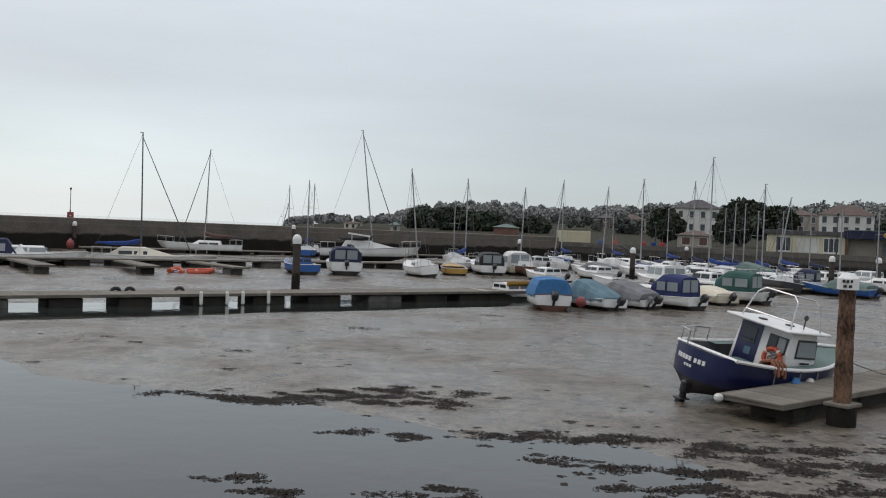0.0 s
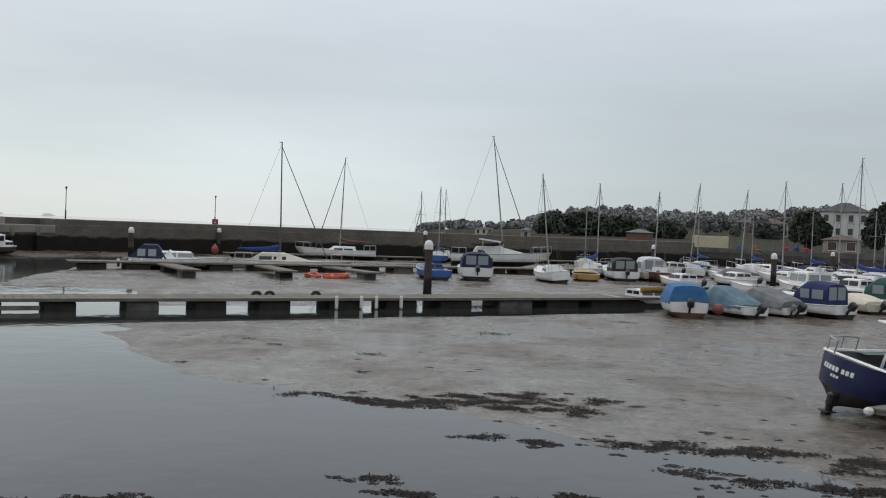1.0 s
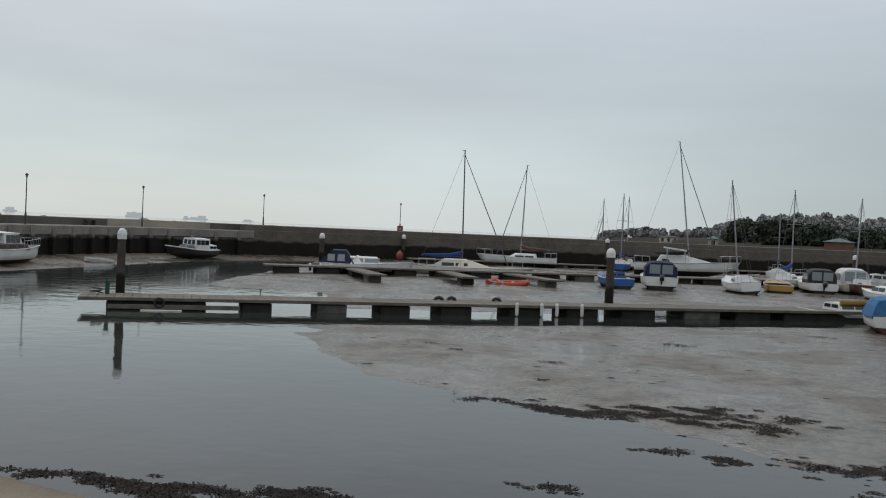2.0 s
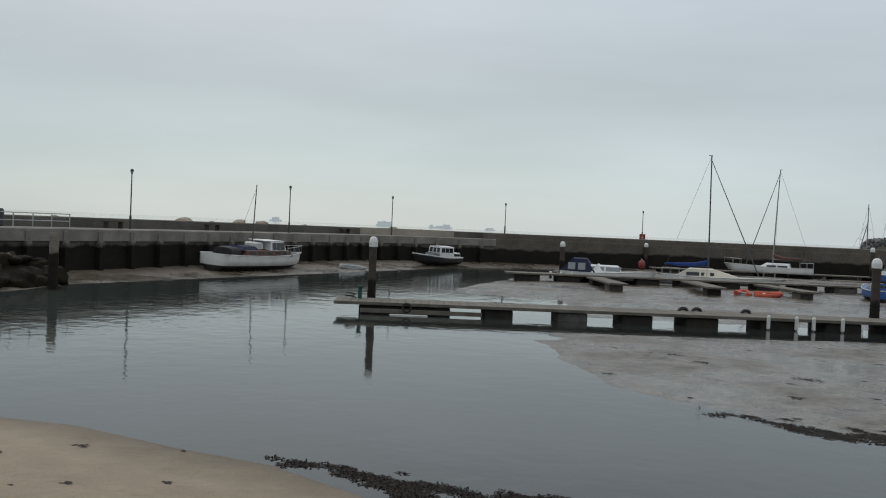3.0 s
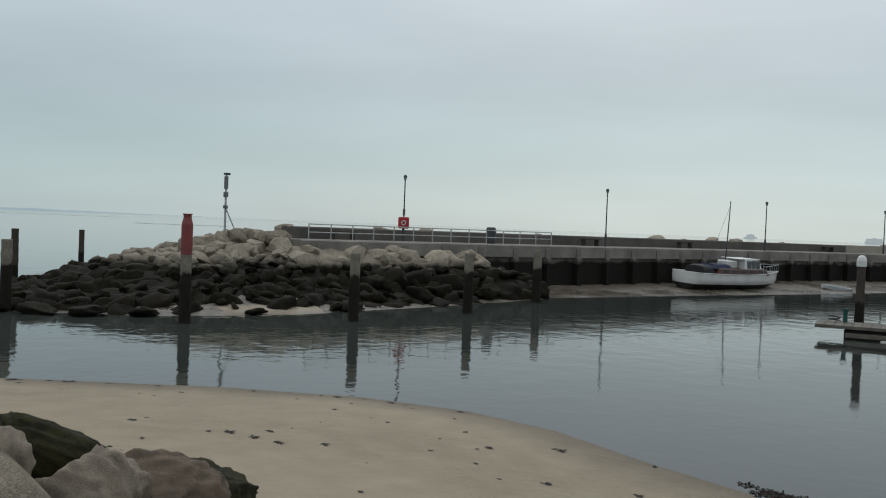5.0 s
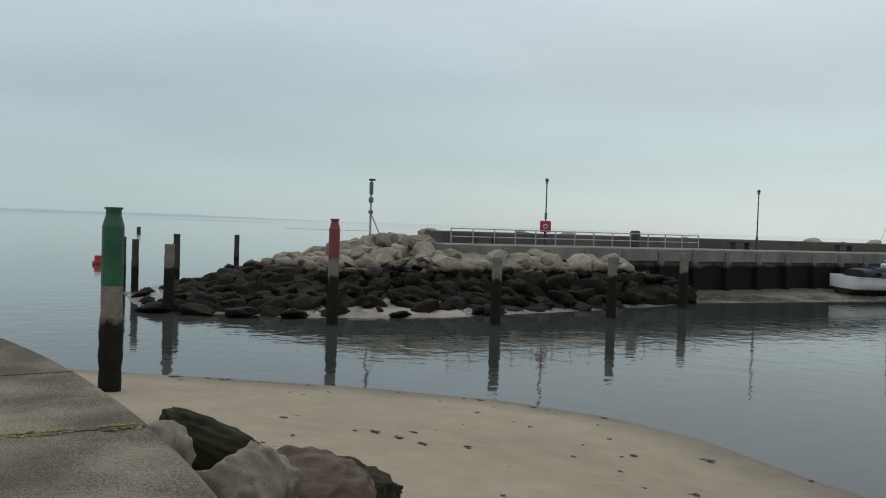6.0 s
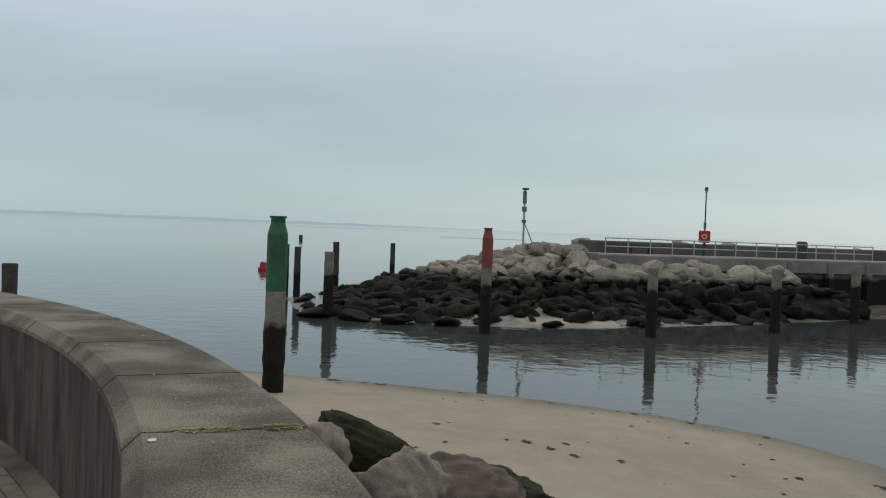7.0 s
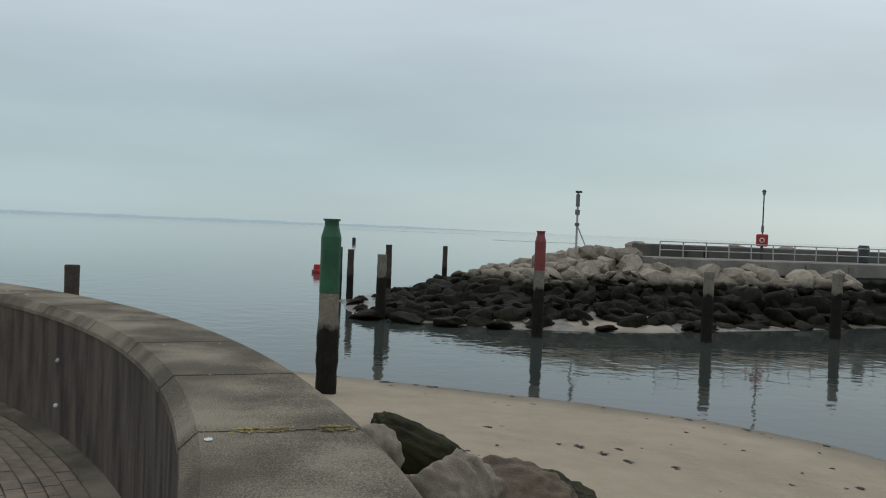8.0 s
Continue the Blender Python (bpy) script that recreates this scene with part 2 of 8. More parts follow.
M_ALU = mat("anodised_mast", (0.36, 0.36, 0.36), (0.24, 0.24, 0.25), 0.45, 2.0, 20.0, 0.0, 0.7)
M_ALU_DARK = mat("dark_mast", (0.10, 0.10, 0.105), (0.06, 0.06, 0.065), 0.5, 2.0, 20.0, 0.0, 0.3)
M_GALV = mat("galvanised_rail", (0.46, 0.47, 0.46), (0.32, 0.32, 0.31), 0.55, 3.0, 30.0, 0.1, 0.3)
M_POST = paint("black_lamp_post", (0.045, 0.047, 0.05), 0.5, 0.7)
M_ROPE = mat("mooring_rope", (0.20, 0.19, 0.17), (0.11, 0.105, 0.09), 0.9, 8.0, 60.0, 0.3)
M_NET = mat("orange_brown_hose", (0.27, 0.10, 0.05), (0.14, 0.06, 0.035), 0.7, 6.0, 40.0, 0.3)
M_RUBBER = mat("black_rubber", (0.02, 0.02, 0.021), (0.012, 0.012, 0.012), 0.7, 6.0, 40.0, 0.2)
M_FENDER = paint("white_fender", (0.66, 0.66, 0.62), 0.45, 0.7)
M_GREYDECK = mat("grey_deck_paint", (0.13, 0.145, 0.15), (0.075, 0.085, 0.09), 0.6, 3.0, 30.0, 0.2)
M_SLATE = mat("slate_roof", (0.085, 0.08, 0.082), (0.05, 0.047, 0.048), 0.8, 1.0, 10.0, 0.3)
M_TILE = mat("brown_tile_roof", (0.12, 0.085, 0.07), (0.075, 0.052, 0.045), 0.85, 1.0, 10.0, 0.3)
M_RENDER = mat("white_render", (0.60, 0.60, 0.56), (0.48, 0.47, 0.43), 0.85, 0.4, 6.0, 0.1)
M_RENDER_C = mat("cream_render", (0.56, 0.51, 0.36), (0.44, 0.40, 0.28), 0.85, 0.4, 6.0, 0.1)
M_RENDER_T = mat("tan_render", (0.36, 0.32, 0.26), (0.26, 0.23, 0.19), 0.85, 0.4, 6.0, 0.1)
M_BRICK = mat("red_brick_far", (0.19, 0.10, 0.075), (0.13, 0.07, 0.055), 0.9, 0.8, 14.0, 0.2)
M_GREENROOF = mat("verdigris_roof", (0.10, 0.16, 0.145), (0.07, 0.11, 0.10), 0.7, 1.0, 12.0, 0.2)
M_LEAF = mat("evergreen_foliage", (0.045, 0.056, 0.036), (0.026, 0.034, 0.022), 0.8, 0.4, 3.0, 0.0, vary=0.35, island=True, spec=0.2)
# Hill tones are paled to grey; the distance haze is mixed into them.
M_HILL_HAZED = mat("hazed_hillside_foliage", (0.115, 0.125, 0.112), (0.085, 0.093, 0.084), 0.85, 0.05, 3.0, 0.0, vary=0.18, island=True, spec=0.2)
M_BARE_HAZED = mat("hazed_winter_twigs", (0.27, 0.275, 0.265), (0.205, 0.21, 0.20), 0.9, 0.05, 1.0, 0.0, vary=0.16, island=True, spec=0.2)
M_BARK = mat("bark", (0.06, 0.05, 0.04), (0.035, 0.03, 0.025), 0.9, 2.0, 20.0, 0.3)


def glass_mat(name, c):
    m = bpy.data.materials.new(name)
    m.use_nodes = True
    b = m.node_tree.nodes["Principled BSDF"]
    b.inputs["Base Color"].default_value = (*c, 1)
    b.inputs["Roughness"].default_value, b.inputs["IOR"].default_value = 0.06, 1.5
    return m


M_GLASS = glass_mat("dark_window_glass", (0.02, 0.025, 0.03))
M_GLASS_PALE = glass_mat("clear_vinyl_window", (0.22, 0.25, 0.26))


def water_mat():
    m = bpy.data.materials.new("harbour_water")
    m.use_nodes = True
    n, l = m.node_tree.nodes, m.node_tree.links
    b = n["Principled BSDF"]
    # Seaward base tone is raised in place of sky returned by ripples.
    sx, sea_lift, tone = n.new("ShaderNodeSeparateXYZ"), n.new("ShaderNodeMapRange"), n.new("ShaderNodeMix")
    sea_lift.inputs[1].default_value, sea_lift.inputs[2].default_value = -14.0, -30.0
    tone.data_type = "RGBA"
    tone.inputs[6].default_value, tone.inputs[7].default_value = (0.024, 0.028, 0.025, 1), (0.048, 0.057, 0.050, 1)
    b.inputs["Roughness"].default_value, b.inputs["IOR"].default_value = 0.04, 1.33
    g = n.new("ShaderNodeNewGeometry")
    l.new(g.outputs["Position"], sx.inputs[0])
    l.new(sx.outputs[0], sea_lift.inputs[0])
    l.new(sea_lift.outputs[0], tone.inputs[0])
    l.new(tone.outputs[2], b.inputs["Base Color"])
    hs = []
    for s, st in ((0.9, (1.0, 1.0, 1.0)), (3.2, (1.0, 1.0, 1.0))):
        mp, no = n.new("ShaderNodeMapping"), n.new("ShaderNodeTexNoise")
        mp.inputs["Scale"].default_value = st
        no.inputs["Scale"].default_value, no.inputs["Detail"].default_value = s, 2.0
        l.new(g.outputs["Position"], mp.inputs[0])
        l.new(mp.outputs[0], no.inputs["Vector"])
        hs.append(no.outputs[0])
    a = n.new("ShaderNodeMath")
    a.operation = "MULTIPLY_ADD"
    a.inputs[1].default_value = 0.30
    l.new(hs[1], a.inputs[0])
    l.new(hs[0], a.inputs[2])
    bp = n.new("ShaderNodeBump")
    bp.inputs["Distance"].default_value = 0.018
    wind = n.new("ShaderNodeMapRange")
    wind.inputs[1].default_value, wind.inputs[2].default_value, wind.inputs[3].default_value, wind.inputs[4].default_value = -12.0, -30.0, 0.42, 0.9
    l.new(sx.outputs[0], wind.inputs[0])
    l.new(wind.outputs[0], bp.inputs["Strength"])
    l.new(a.outputs[0], bp.inputs["Height"])
    l.new(bp.outputs[0], b.inputs["Normal"])
    return m


M_WATER = water_mat()


def ground_mat():
    """Sand, mud and turf, told apart by the painted-in 'kind' attribute of the ground sheet (0 mud, 1 sand, 2 turf)."""
    m = bpy.data.materials.new("shore_ground")
    m.use_nodes = True
    n, l = m.node_tree.nodes, m.node_tree.links
    b = n["Principled BSDF"]
    g, at = n.new("ShaderNodeNewGeometry"), n.new("ShaderNodeAttribute")
    at.attribute_name = "kind"

    def noise_at(s, d, st=(1, 1, 1), ro=0.5):
        mp, no = n.new("ShaderNodeMapping"), n.new("ShaderNodeTexNoise")
        mp.inputs["Scale"].default_value = st
        no.inputs["Scale"].default_value, no.inputs["Detail"].default_value, no.inputs["Roughness"].default_value = s, d, ro
        l.new(g.outputs["Position"], mp.inputs[0])
        l.new(mp.outputs[0], no.inputs["Vector"])
        return no.outputs[0]

    def ramp(src, stops):
        r = n.new("ShaderNodeValToRGB")
        e = r.color_ramp.elements
        e[0].position, e[0].color = stops[0][0], (*stops[0][1], 1)
        e[1].position, e[1].color = stops[-1][0], (*stops[-1][1], 1)
        for p, c in stops[1:-1]:
            e.new(p).color = (*c, 1)
        l.new(src, r.inputs[0])
        return r.outputs[0]

    def mixc(f, a, c):
        x = n.new("ShaderNodeMix")
        x.data_type = "RGBA"
        l.new(f, x.inputs[0])
        l.new(a, x.inputs[6])
        l.new(c, x.inputs[7])
        return x.outputs[2]

    def mrange(src, a, c, d=0.0, e=1.0):
        x = n.new("ShaderNodeMapRange")
        x.inputs[1].default_value, x.inputs[2].default_value, x.inputs[3].default_value, x.inputs[4].default_value = a, c, d, e
        l.new(src, x.inputs[0])
        return x.outputs[0]

    coarse, mid, fine = noise_at(0.25, 5.0), noise_at(1.7, 6.0, ro=0.6), noise_at(22.0, 3.0)
    small = noise_at(6.5, 5.0, ro=0.65)
    blend = n.new("ShaderNodeMath")
    blend.operation = "MULTIPLY_ADD"
    blend.inputs[1].default_value = 0.9
    l.new(small, blend.inputs[0])
    l.new(mrange(mid, 0.0, 1.0, -0.45, 0.55), blend.inputs[2])
    mud = ramp(blend.outputs[0], ((0.28, (0.022, 0.018, 0.013)), (0.40, (0.074, 0.061, 0.045)), (0.52, (0.114, 0.096, 0.072)), (0.70, (0.158, 0.135, 0.104))))
    sand = ramp(mid, ((0.3, (0.26, 0.212, 0.147)), (0.7, (0.315, 0.26, 0.183))))
    sz = n.new("ShaderNodeSeparateXYZ")
    l.new(g.outputs["Position"], sz.inputs[0])
    soaked = ramp(mid, ((0.3, (0.13, 0.108, 0.078)), (0.7, (0.165, 0.138, 0.10))))
    lift = n.new("ShaderNodeMath")
    lift.operation = "MULTIPLY_ADD"
    lift.inputs[1].default_value = -0.10
    l.new(coarse, lift.inputs[0])
    l.new(sz.outputs[2], lift.inputs[2])
    sand = mixc(mrange(lift.outputs[0], -0.05, 0.06), soaked, sand)
    turf = ramp(mid, ((0.3, (0.035, 0.036, 0.024)), (0.7, (0.055, 0.052, 0.038))))
    col = mixc(mrange(at.outputs["Fac"], 0.35, 0.65), mud, sand)
    col = mixc(mrange(at.outputs["Fac"], 1.4, 1.6), col, turf)
    l.new(col, b.inputs["Base Color"])
    wet = mrange(coarse, 0.40, 0.60, 0.10, 0.44)
    dry = n.new("ShaderNodeMix")
    l.new(mrange(at.outputs["Fac"], 0.35, 0.8), dry.inputs[0])
    l.new(wet, dry.inputs[2])
    dry.inputs[3].default_value = 0.9
    l.new(dry.outputs[0], b.inputs["Roughness"])
    l.new(mrange(at.outputs["Fac"], 1.2, 1.6, 0.5, 0.08), b.inputs["Specular IOR Level"])
    hh = n.new("ShaderNodeMath")
    hh.operation = "MULTIPLY_ADD"
    hh.inputs[1].default_value = 0.10
    l.new(fine, hh.inputs[0])
    l.new(blend.outputs[0], hh.inputs[2])
    bp = n.new("ShaderNodeBump")
    bp.inputs["Strength"].default_value, bp.inputs["Distance"].default_value = 0.9, 0.09
    l.new(mrange(coarse, 0.40, 0.60, 0.32, 0.95), bp.inputs["Strength"])
    l.new(hh.outputs[0], bp.inputs["Height"])
    l.new(bp.outputs[0], b.inputs["Normal"])
    return m


M_GROUND = ground_mat()


# ---- mesh helpers ----
def mesh_of(bm, name, material, smooth=False):
    me = bpy.data.meshes.new(name)
    bm.normal_update()
    bm.to_mesh(me)
    bm.free()
    for m in (material if isinstance(material, (list, tuple)) else [material]):
        me.materials.append(m)
    if smooth:
        me.polygons.foreach_set("use_smooth", [True] * len(me.polygons))
    return me


def part(name, bm, material, parent, label="", smooth=False):
    ob = new(name, mesh_of(bm, name, material, smooth))
    ob.parent = parent
    return tagged(ob, label)


def lone(name, bm, material, label, category, group="", kind="", smooth=False):
    return tagged(new(name, mesh_of(bm, name, material, smooth)), label, category, group, kind)


def base(name, m, label, category, group="", kind=""):
    ob = new(name)
    ob.empty_display_size = 0.2
    ob.matrix_world = m
    return tagged(ob, label, category, group, kind)


def box(bm, x0, x1, y0, y1, z0, z1, bevel=0.0, m=None):
    r = bmesh.ops.create_cube(bm, size=1.0)
    vs = r["verts"]
    for v in vs:
        v.co = Vector((x0 + (v.co.x + 0.5) * (x1 - x0), y0 + (v.co.y + 0.5) * (y1 - y0), z0 + (v.co.z + 0.5) * (z1 - z0)))
    if m:
        bmesh.ops.transform(bm, matrix=m, verts=vs)
    if bevel:
        es = list({e for v in vs for e in v.link_edges})
        bmesh.ops.bevel(bm, geom=es, offset=bevel, segments=1, affect="EDGES")
    return bm


def tube(bm, a, b, r0, r1=None, n=8, caps=True):
    a, b = Vector(a), Vector(b)
    r1 = r0 if r1 is None else r1
    q = (b - a).to_track_quat("Z", "Y")
    rings = []
    for p, r in ((a, r0), (b, r1)):
        rings.append([bm.verts.new(p + q @ Vector((r * math.cos(2 * math.pi * k / n), r * math.sin(2 * math.pi * k / n), 0))) for k in range(n)])
    for k in range(n):
        bm.faces.new((rings[0][k], rings[0][(k + 1) % n], rings[1][(k + 1) % n], rings[1][k]))
    if caps:
        bm.faces.new(rings[0][::-1])
        bm.faces.new(rings[1])
    return bm


def bent(bm, pts, r, n=6):
    for a, b in zip(pts, pts[1:]):
        tube(bm, a, b, r, r, n)
    return bm


def lathe(bm, profile, n=12, m=None, jag=0.0, rnd=None):
    """Profile of (radius, height) turned about z."""
    rings = []
    for r, z in profile:
        ring = []
        for k in range(n):
            rr = r * (1 + (rnd.uniform(-jag, jag) if rnd else 0))
            v = Vector((rr * math.cos(2 * math.pi * k / n), rr * math.sin(2 * math.pi * k / n), z))
            ring.append(bm.verts.new(m @ v if m else v))
        rings.append(ring)
    for a, b in zip(rings, rings[1:]):
        for k in range(n):
            bm.faces.new((a[k], a[(k + 1) % n], b[(k + 1) % n], b[k]))
    bm.faces.new(rings[0][::-1])
    bm.faces.new(rings[-1])
    return bm


def loft(bm, rings, closed=False, cap=False):
    vs = [[bm.verts.new(p) for p in ring] for ring in rings]
    for a, b in zip(vs, vs[1:]):
        for k in range(len(a) if closed else len(a) - 1):
            j = (k + 1) % len(a)
            bm.faces.new((a[k], a[j], b[j], b[k]))
    if cap:
        bm.faces.new(vs[0][::-1])
        bm.faces.new(vs[-1])
    return vs


def boulder(seed, n=2, rough=0.25, flat=0.75):
    """An angular block: an icosphere cut by random planes, then roughened."""
    rnd = random.Random(seed)
    bm = bmesh.new()
    bmesh.ops.create_icosphere(bm, subdivisions=n, radius=1.0)
    planes = []
    for _ in range(9):
        d = Vector((rnd.gauss(0, 1), rnd.gauss(0, 1), rnd.gauss(0, 1))).normalized()
        planes.append((d, rnd.uniform(0.55, 0.85)))
    for v in bm.verts:
        for d, k in planes:
            s = v.co.dot(d) - k
            if s > 0:
                v.co -= d * s
        v.co *= 1 + rough * 0.4 * noise.noise(v.co * 1.7 + Vector((seed, 0, 0))) + rough * 0.2 * noise.noise(v.co * 5 + Vector((0, seed, 0)))
        v.co.z *= flat
    return bm


# ---- ground: one sheet of sand, mud and land that reaches the horizon ----
SAND = [(-30, -14), (-26, -6), (-22.4, -1.5), (-21, 1.4), (-19.2, 4.8), (-17.6, 7.0), (-15.7, 8.5), (-13.7, 9.25), (-11.5, 9.4), (-9.5, 9.7), (-7.6, 9.4), (-6.3, 8.7), (-4, 8), (2, 7.5), (14, 7), (14, -20), (-30, -20)]
MUD = [(-16.5, 28.0), (-14.8, 27.0), (-12.6, 24.6), (-10.4, 21.9), (-9.0, 20.3), (-7, 19.5), (-5, 18.95), (-2.6, 18.2), (-0.6, 17.0), (0.3, 16.1), (0.5, 15.2), (1.9, 14.5), (2.3, 13.9), (1.0, 13.3), (-0.2, 12.5), (-2.0, 12.0), (-4.5, 11.3), (-6.6, 10.3), (-7.2, 9.0), (0, 5), (30, 4), (90, 40), (90, 140), (-30, 135), (-44, 92), (-41, 79), (-36, 66), (-34, 58), (-31, 48), (-29, 43), (-22, 43.5), (-19, 38), (-18, 32)]
BANK = [(-36.6, 19), (-37.9, 21), (-40.3, 26.2), (-41.5, 33.4), (-42.8, 45.5), (-45.0, 62), (-46.0, 71), (-41.5, 80), (-38, 95), (-60, 100), (-60, 15), (-42, 12)]
GROYNE = [(-38.5, -0.5), (-35.8, 0.9), (-34.6, 3), (-33.6, 5), (-33.4, 8), (-33.6, 11), (-35.0, 14.5), (-36.2, 18), (-38.3, 22.5), (-40.2, 26.5), (-44.5, 27.5), (-60, 22), (-60, 4), (-44, -1)]
LAND = [(14, 131), (34, 117.5), (52, 98), (84, 60), (700, 60), (1500, 1500), (-260, 1500), (-118, 700), (-25, 300), (6, 165)]


def inside_by(poly, x, y):
    """Signed distance to a closed outline, positive inside."""
    d = np.full(x.shape, 1e9)
    odd = np.zeros(x.shape, bool)
    for (x0, y0), (x1, y1) in zip(poly, poly[1:] + poly[:1]):
        ex, ey = x1 - x0, y1 - y0
        t = np.clip(((x - x0) * ex + (y - y0) * ey) / (ex * ex + ey * ey), 0, 1)
        d = np.minimum(d, np.hypot(x - x0 - t * ex, y - y0 - t * ey))
        if y0 != y1:
            odd ^= ((y0 > y) != (y1 > y)) & (x < (x1 - x0) * (y - y0) / (y1 - y0) + x0)
    return np.where(odd, d, -d)


def ripple(x, y, s, seed):
    """Smooth value noise from a few rotated waves."""
    r = np.random.RandomState(seed)
    out = np.zeros(x.shape)
    for k in range(9):
        a, f, p = r.uniform(0, math.pi), s * r.uniform(0.6, 1.9), r.uniform(0, 6.3)
        out += np.sin((x * math.cos(a) + y * math.sin(a)) * f + p + 1.5 * np.sin((x * math.sin(a) - y * math.cos(a)) * f * 0.7 + p * 2))
    return out / 9


def ground_at(x, y):
    x, y = np.asarray(x, float), np.asarray(y, float)
    wob = 0.35 * ripple(x, y, 1.1, 3) + 0.12 * ripple(x, y, 4.0, 4)
    s, m, b, g, ld = (inside_by(p, x, y) for p in (SAND, MUD, BANK, GROYNE, LAND))
    hs = np.clip((s + 0.15 * wob) * 0.075, -0.8, 1.25)
    mm = m + wob
    hm = np.where(mm > 0, np.minimum(mm * 0.016, 0.05) + 0.022 * ripple(x, y, 0.8, 5) * np.clip(mm, 0, 1) + 0.012 * ripple(x, y, 2.6, 6) * np.clip(mm, 0, 1), np.maximum(mm * 0.08, -0.8))
    hm = hm + np.clip((y - 45) * 0.0018, 0, 0.12) * np.clip(mm / 4, 0, 1)
    hm = hm - 0.034 * np.clip((18.5 - y) / 4, 0, 1) * np.clip((9 - x) / 5, 0, 1) * np.clip(mm, 0, 1)
    # a long scour pool under the first pontoon, widest at its free end
    t = np.clip(((x + 24.5) * 0.803 + (y - 26.4) * 0.596) / 36, 0, 1) * 36
    dp = np.hypot(x + 24.5 - t * 0.803, y - 26.4 - t * 0.596)
    hm = hm - (0.20 + 0.05 * ripple(x, y, 1.6, 9)) * np.exp(-((dp / (3.0 - 1.5 * t / 36)) ** 2)) * (mm > 0)
    hb = np.clip((b + wob * 0.5) * 0.07, -0.8, 0.5)
    hg = np.clip((g + wob * 0.5) * 0.14, -0.8, 0.6)
    r = np.hypot(x, y)
    low = np.interp(np.degrees(np.arctan2(-x, y)), [-30, -2, 3, 10], [1, 0.85, 0.3, 0.05])
    hl = np.where(ld > 0, 2.5 + (np.clip((r - 190) * 0.04, 0, 11) + np.clip((r - 480) * 0.01, 0, 4)) * low, -0.8)
    h = np.maximum.reduce([hs, hm, hb, hg, hl])
    kind = np.where(ld > -3, 2.0, np.where((hs >= hm - 0.01) & (hs > -0.05), 1.0, np.where((hg > hm) & (hg > -0.1), np.where((g < 1.6) & (y > 8.0) & (y < 12.2), 0.6, np.where(y > 18.0, 0.42, 0.0)), np.where((hb > hm) & (hb > 0.1), 0.38, 0.0))))
    return h, kind


def build_ground():
    az = np.radians(np.concatenate([np.arange(-180, -30, 6.0), np.arange(-30, 118, 0.33), np.arange(118, 180, 6.0)]))
    rad = np.concatenate([[0.0], np.geomspace(1.5, 9.5, 24), np.geomspace(9.6, 130, 330), np.geomspace(135, 4800, 46)])
    A, R = np.meshgrid(az, rad)
    X, Y = -np.sin(A) * R, np.cos(A) * R
    Z, K = ground_at(X, Y)
    na, nr = len(az), len(rad)
    i = np.arange((nr - 1) * na)
    r, c = i // na, i % na
    c2 = (c + 1) % na
    faces = np.stack([r * na + c, (r + 1) * na + c, (r + 1) * na + c2, r * na + c2], 1)
    me = bpy.data.meshes.new("ground")
    me.from_pydata(np.stack([X.ravel(), Y.ravel(), Z.ravel()], 1).tolist(), [], faces.tolist())
    me.polygons.foreach_set("use_smooth", [True] * len(me.polygons))
    at = me.attributes.new("kind", "FLOAT", "POINT")
    at.data.foreach_set("value", K.ravel().astype(np.float32))
    me.materials.append(M_GROUND)
    me.update()
    return tagged(new("ground", me), "wet grey-brown harbour mud rising to pale sand beach", "ground", kind="structure")


build_ground()
bm = bmesh.new()
bmesh.ops.create_circle(bm, cap_ends=True, radius=4850, segments=96)
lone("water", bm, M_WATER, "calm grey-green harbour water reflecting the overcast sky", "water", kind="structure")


GX, GY = np.arange(-62, 62, 0.25), np.arange(-6, 132, 0.25)
NEAR = ground_at(*np.meshgrid(GX, GY))[0]


def gz(x, y):
    """Height of the ground."""
    i, j = int((x + 62) * 4 + 0.5), int((y + 6) * 4 + 0.5)
    if 0 <= i < len(GX) and 0 <= j < len(GY):
        return float(NEAR[j, i])
    return float(ground_at(np.array([x]), np.array([y]))[0][0])


# ---- near parapet: a curved concrete wall round the terrace ----
PC = Vector((-0.7, -11.6, 0))
R_FACE, R_IN, R_OUT, Z_TOP, Z_PAVE = 11.265, 11.315, 11.90, 2.9, 2.0


def ring_pt(r, a, z):
    """Point on the parapet's arc; a in degrees from +y, positive towards -x."""
    return Vector((PC.x - r * math.sin(radians(a)), PC.y + r * math.cos(radians(a)), z))


def arc_block(bm, prof, a0, a1, n=4):
    rings = []
    for k in range(n + 1):
        a = a0 + (a1 - a0) * k / n
        rings.append([ring_pt(r, a, z) for r, z in prof])
    loft(bm, rings, closed=True, cap=True)
    return bm


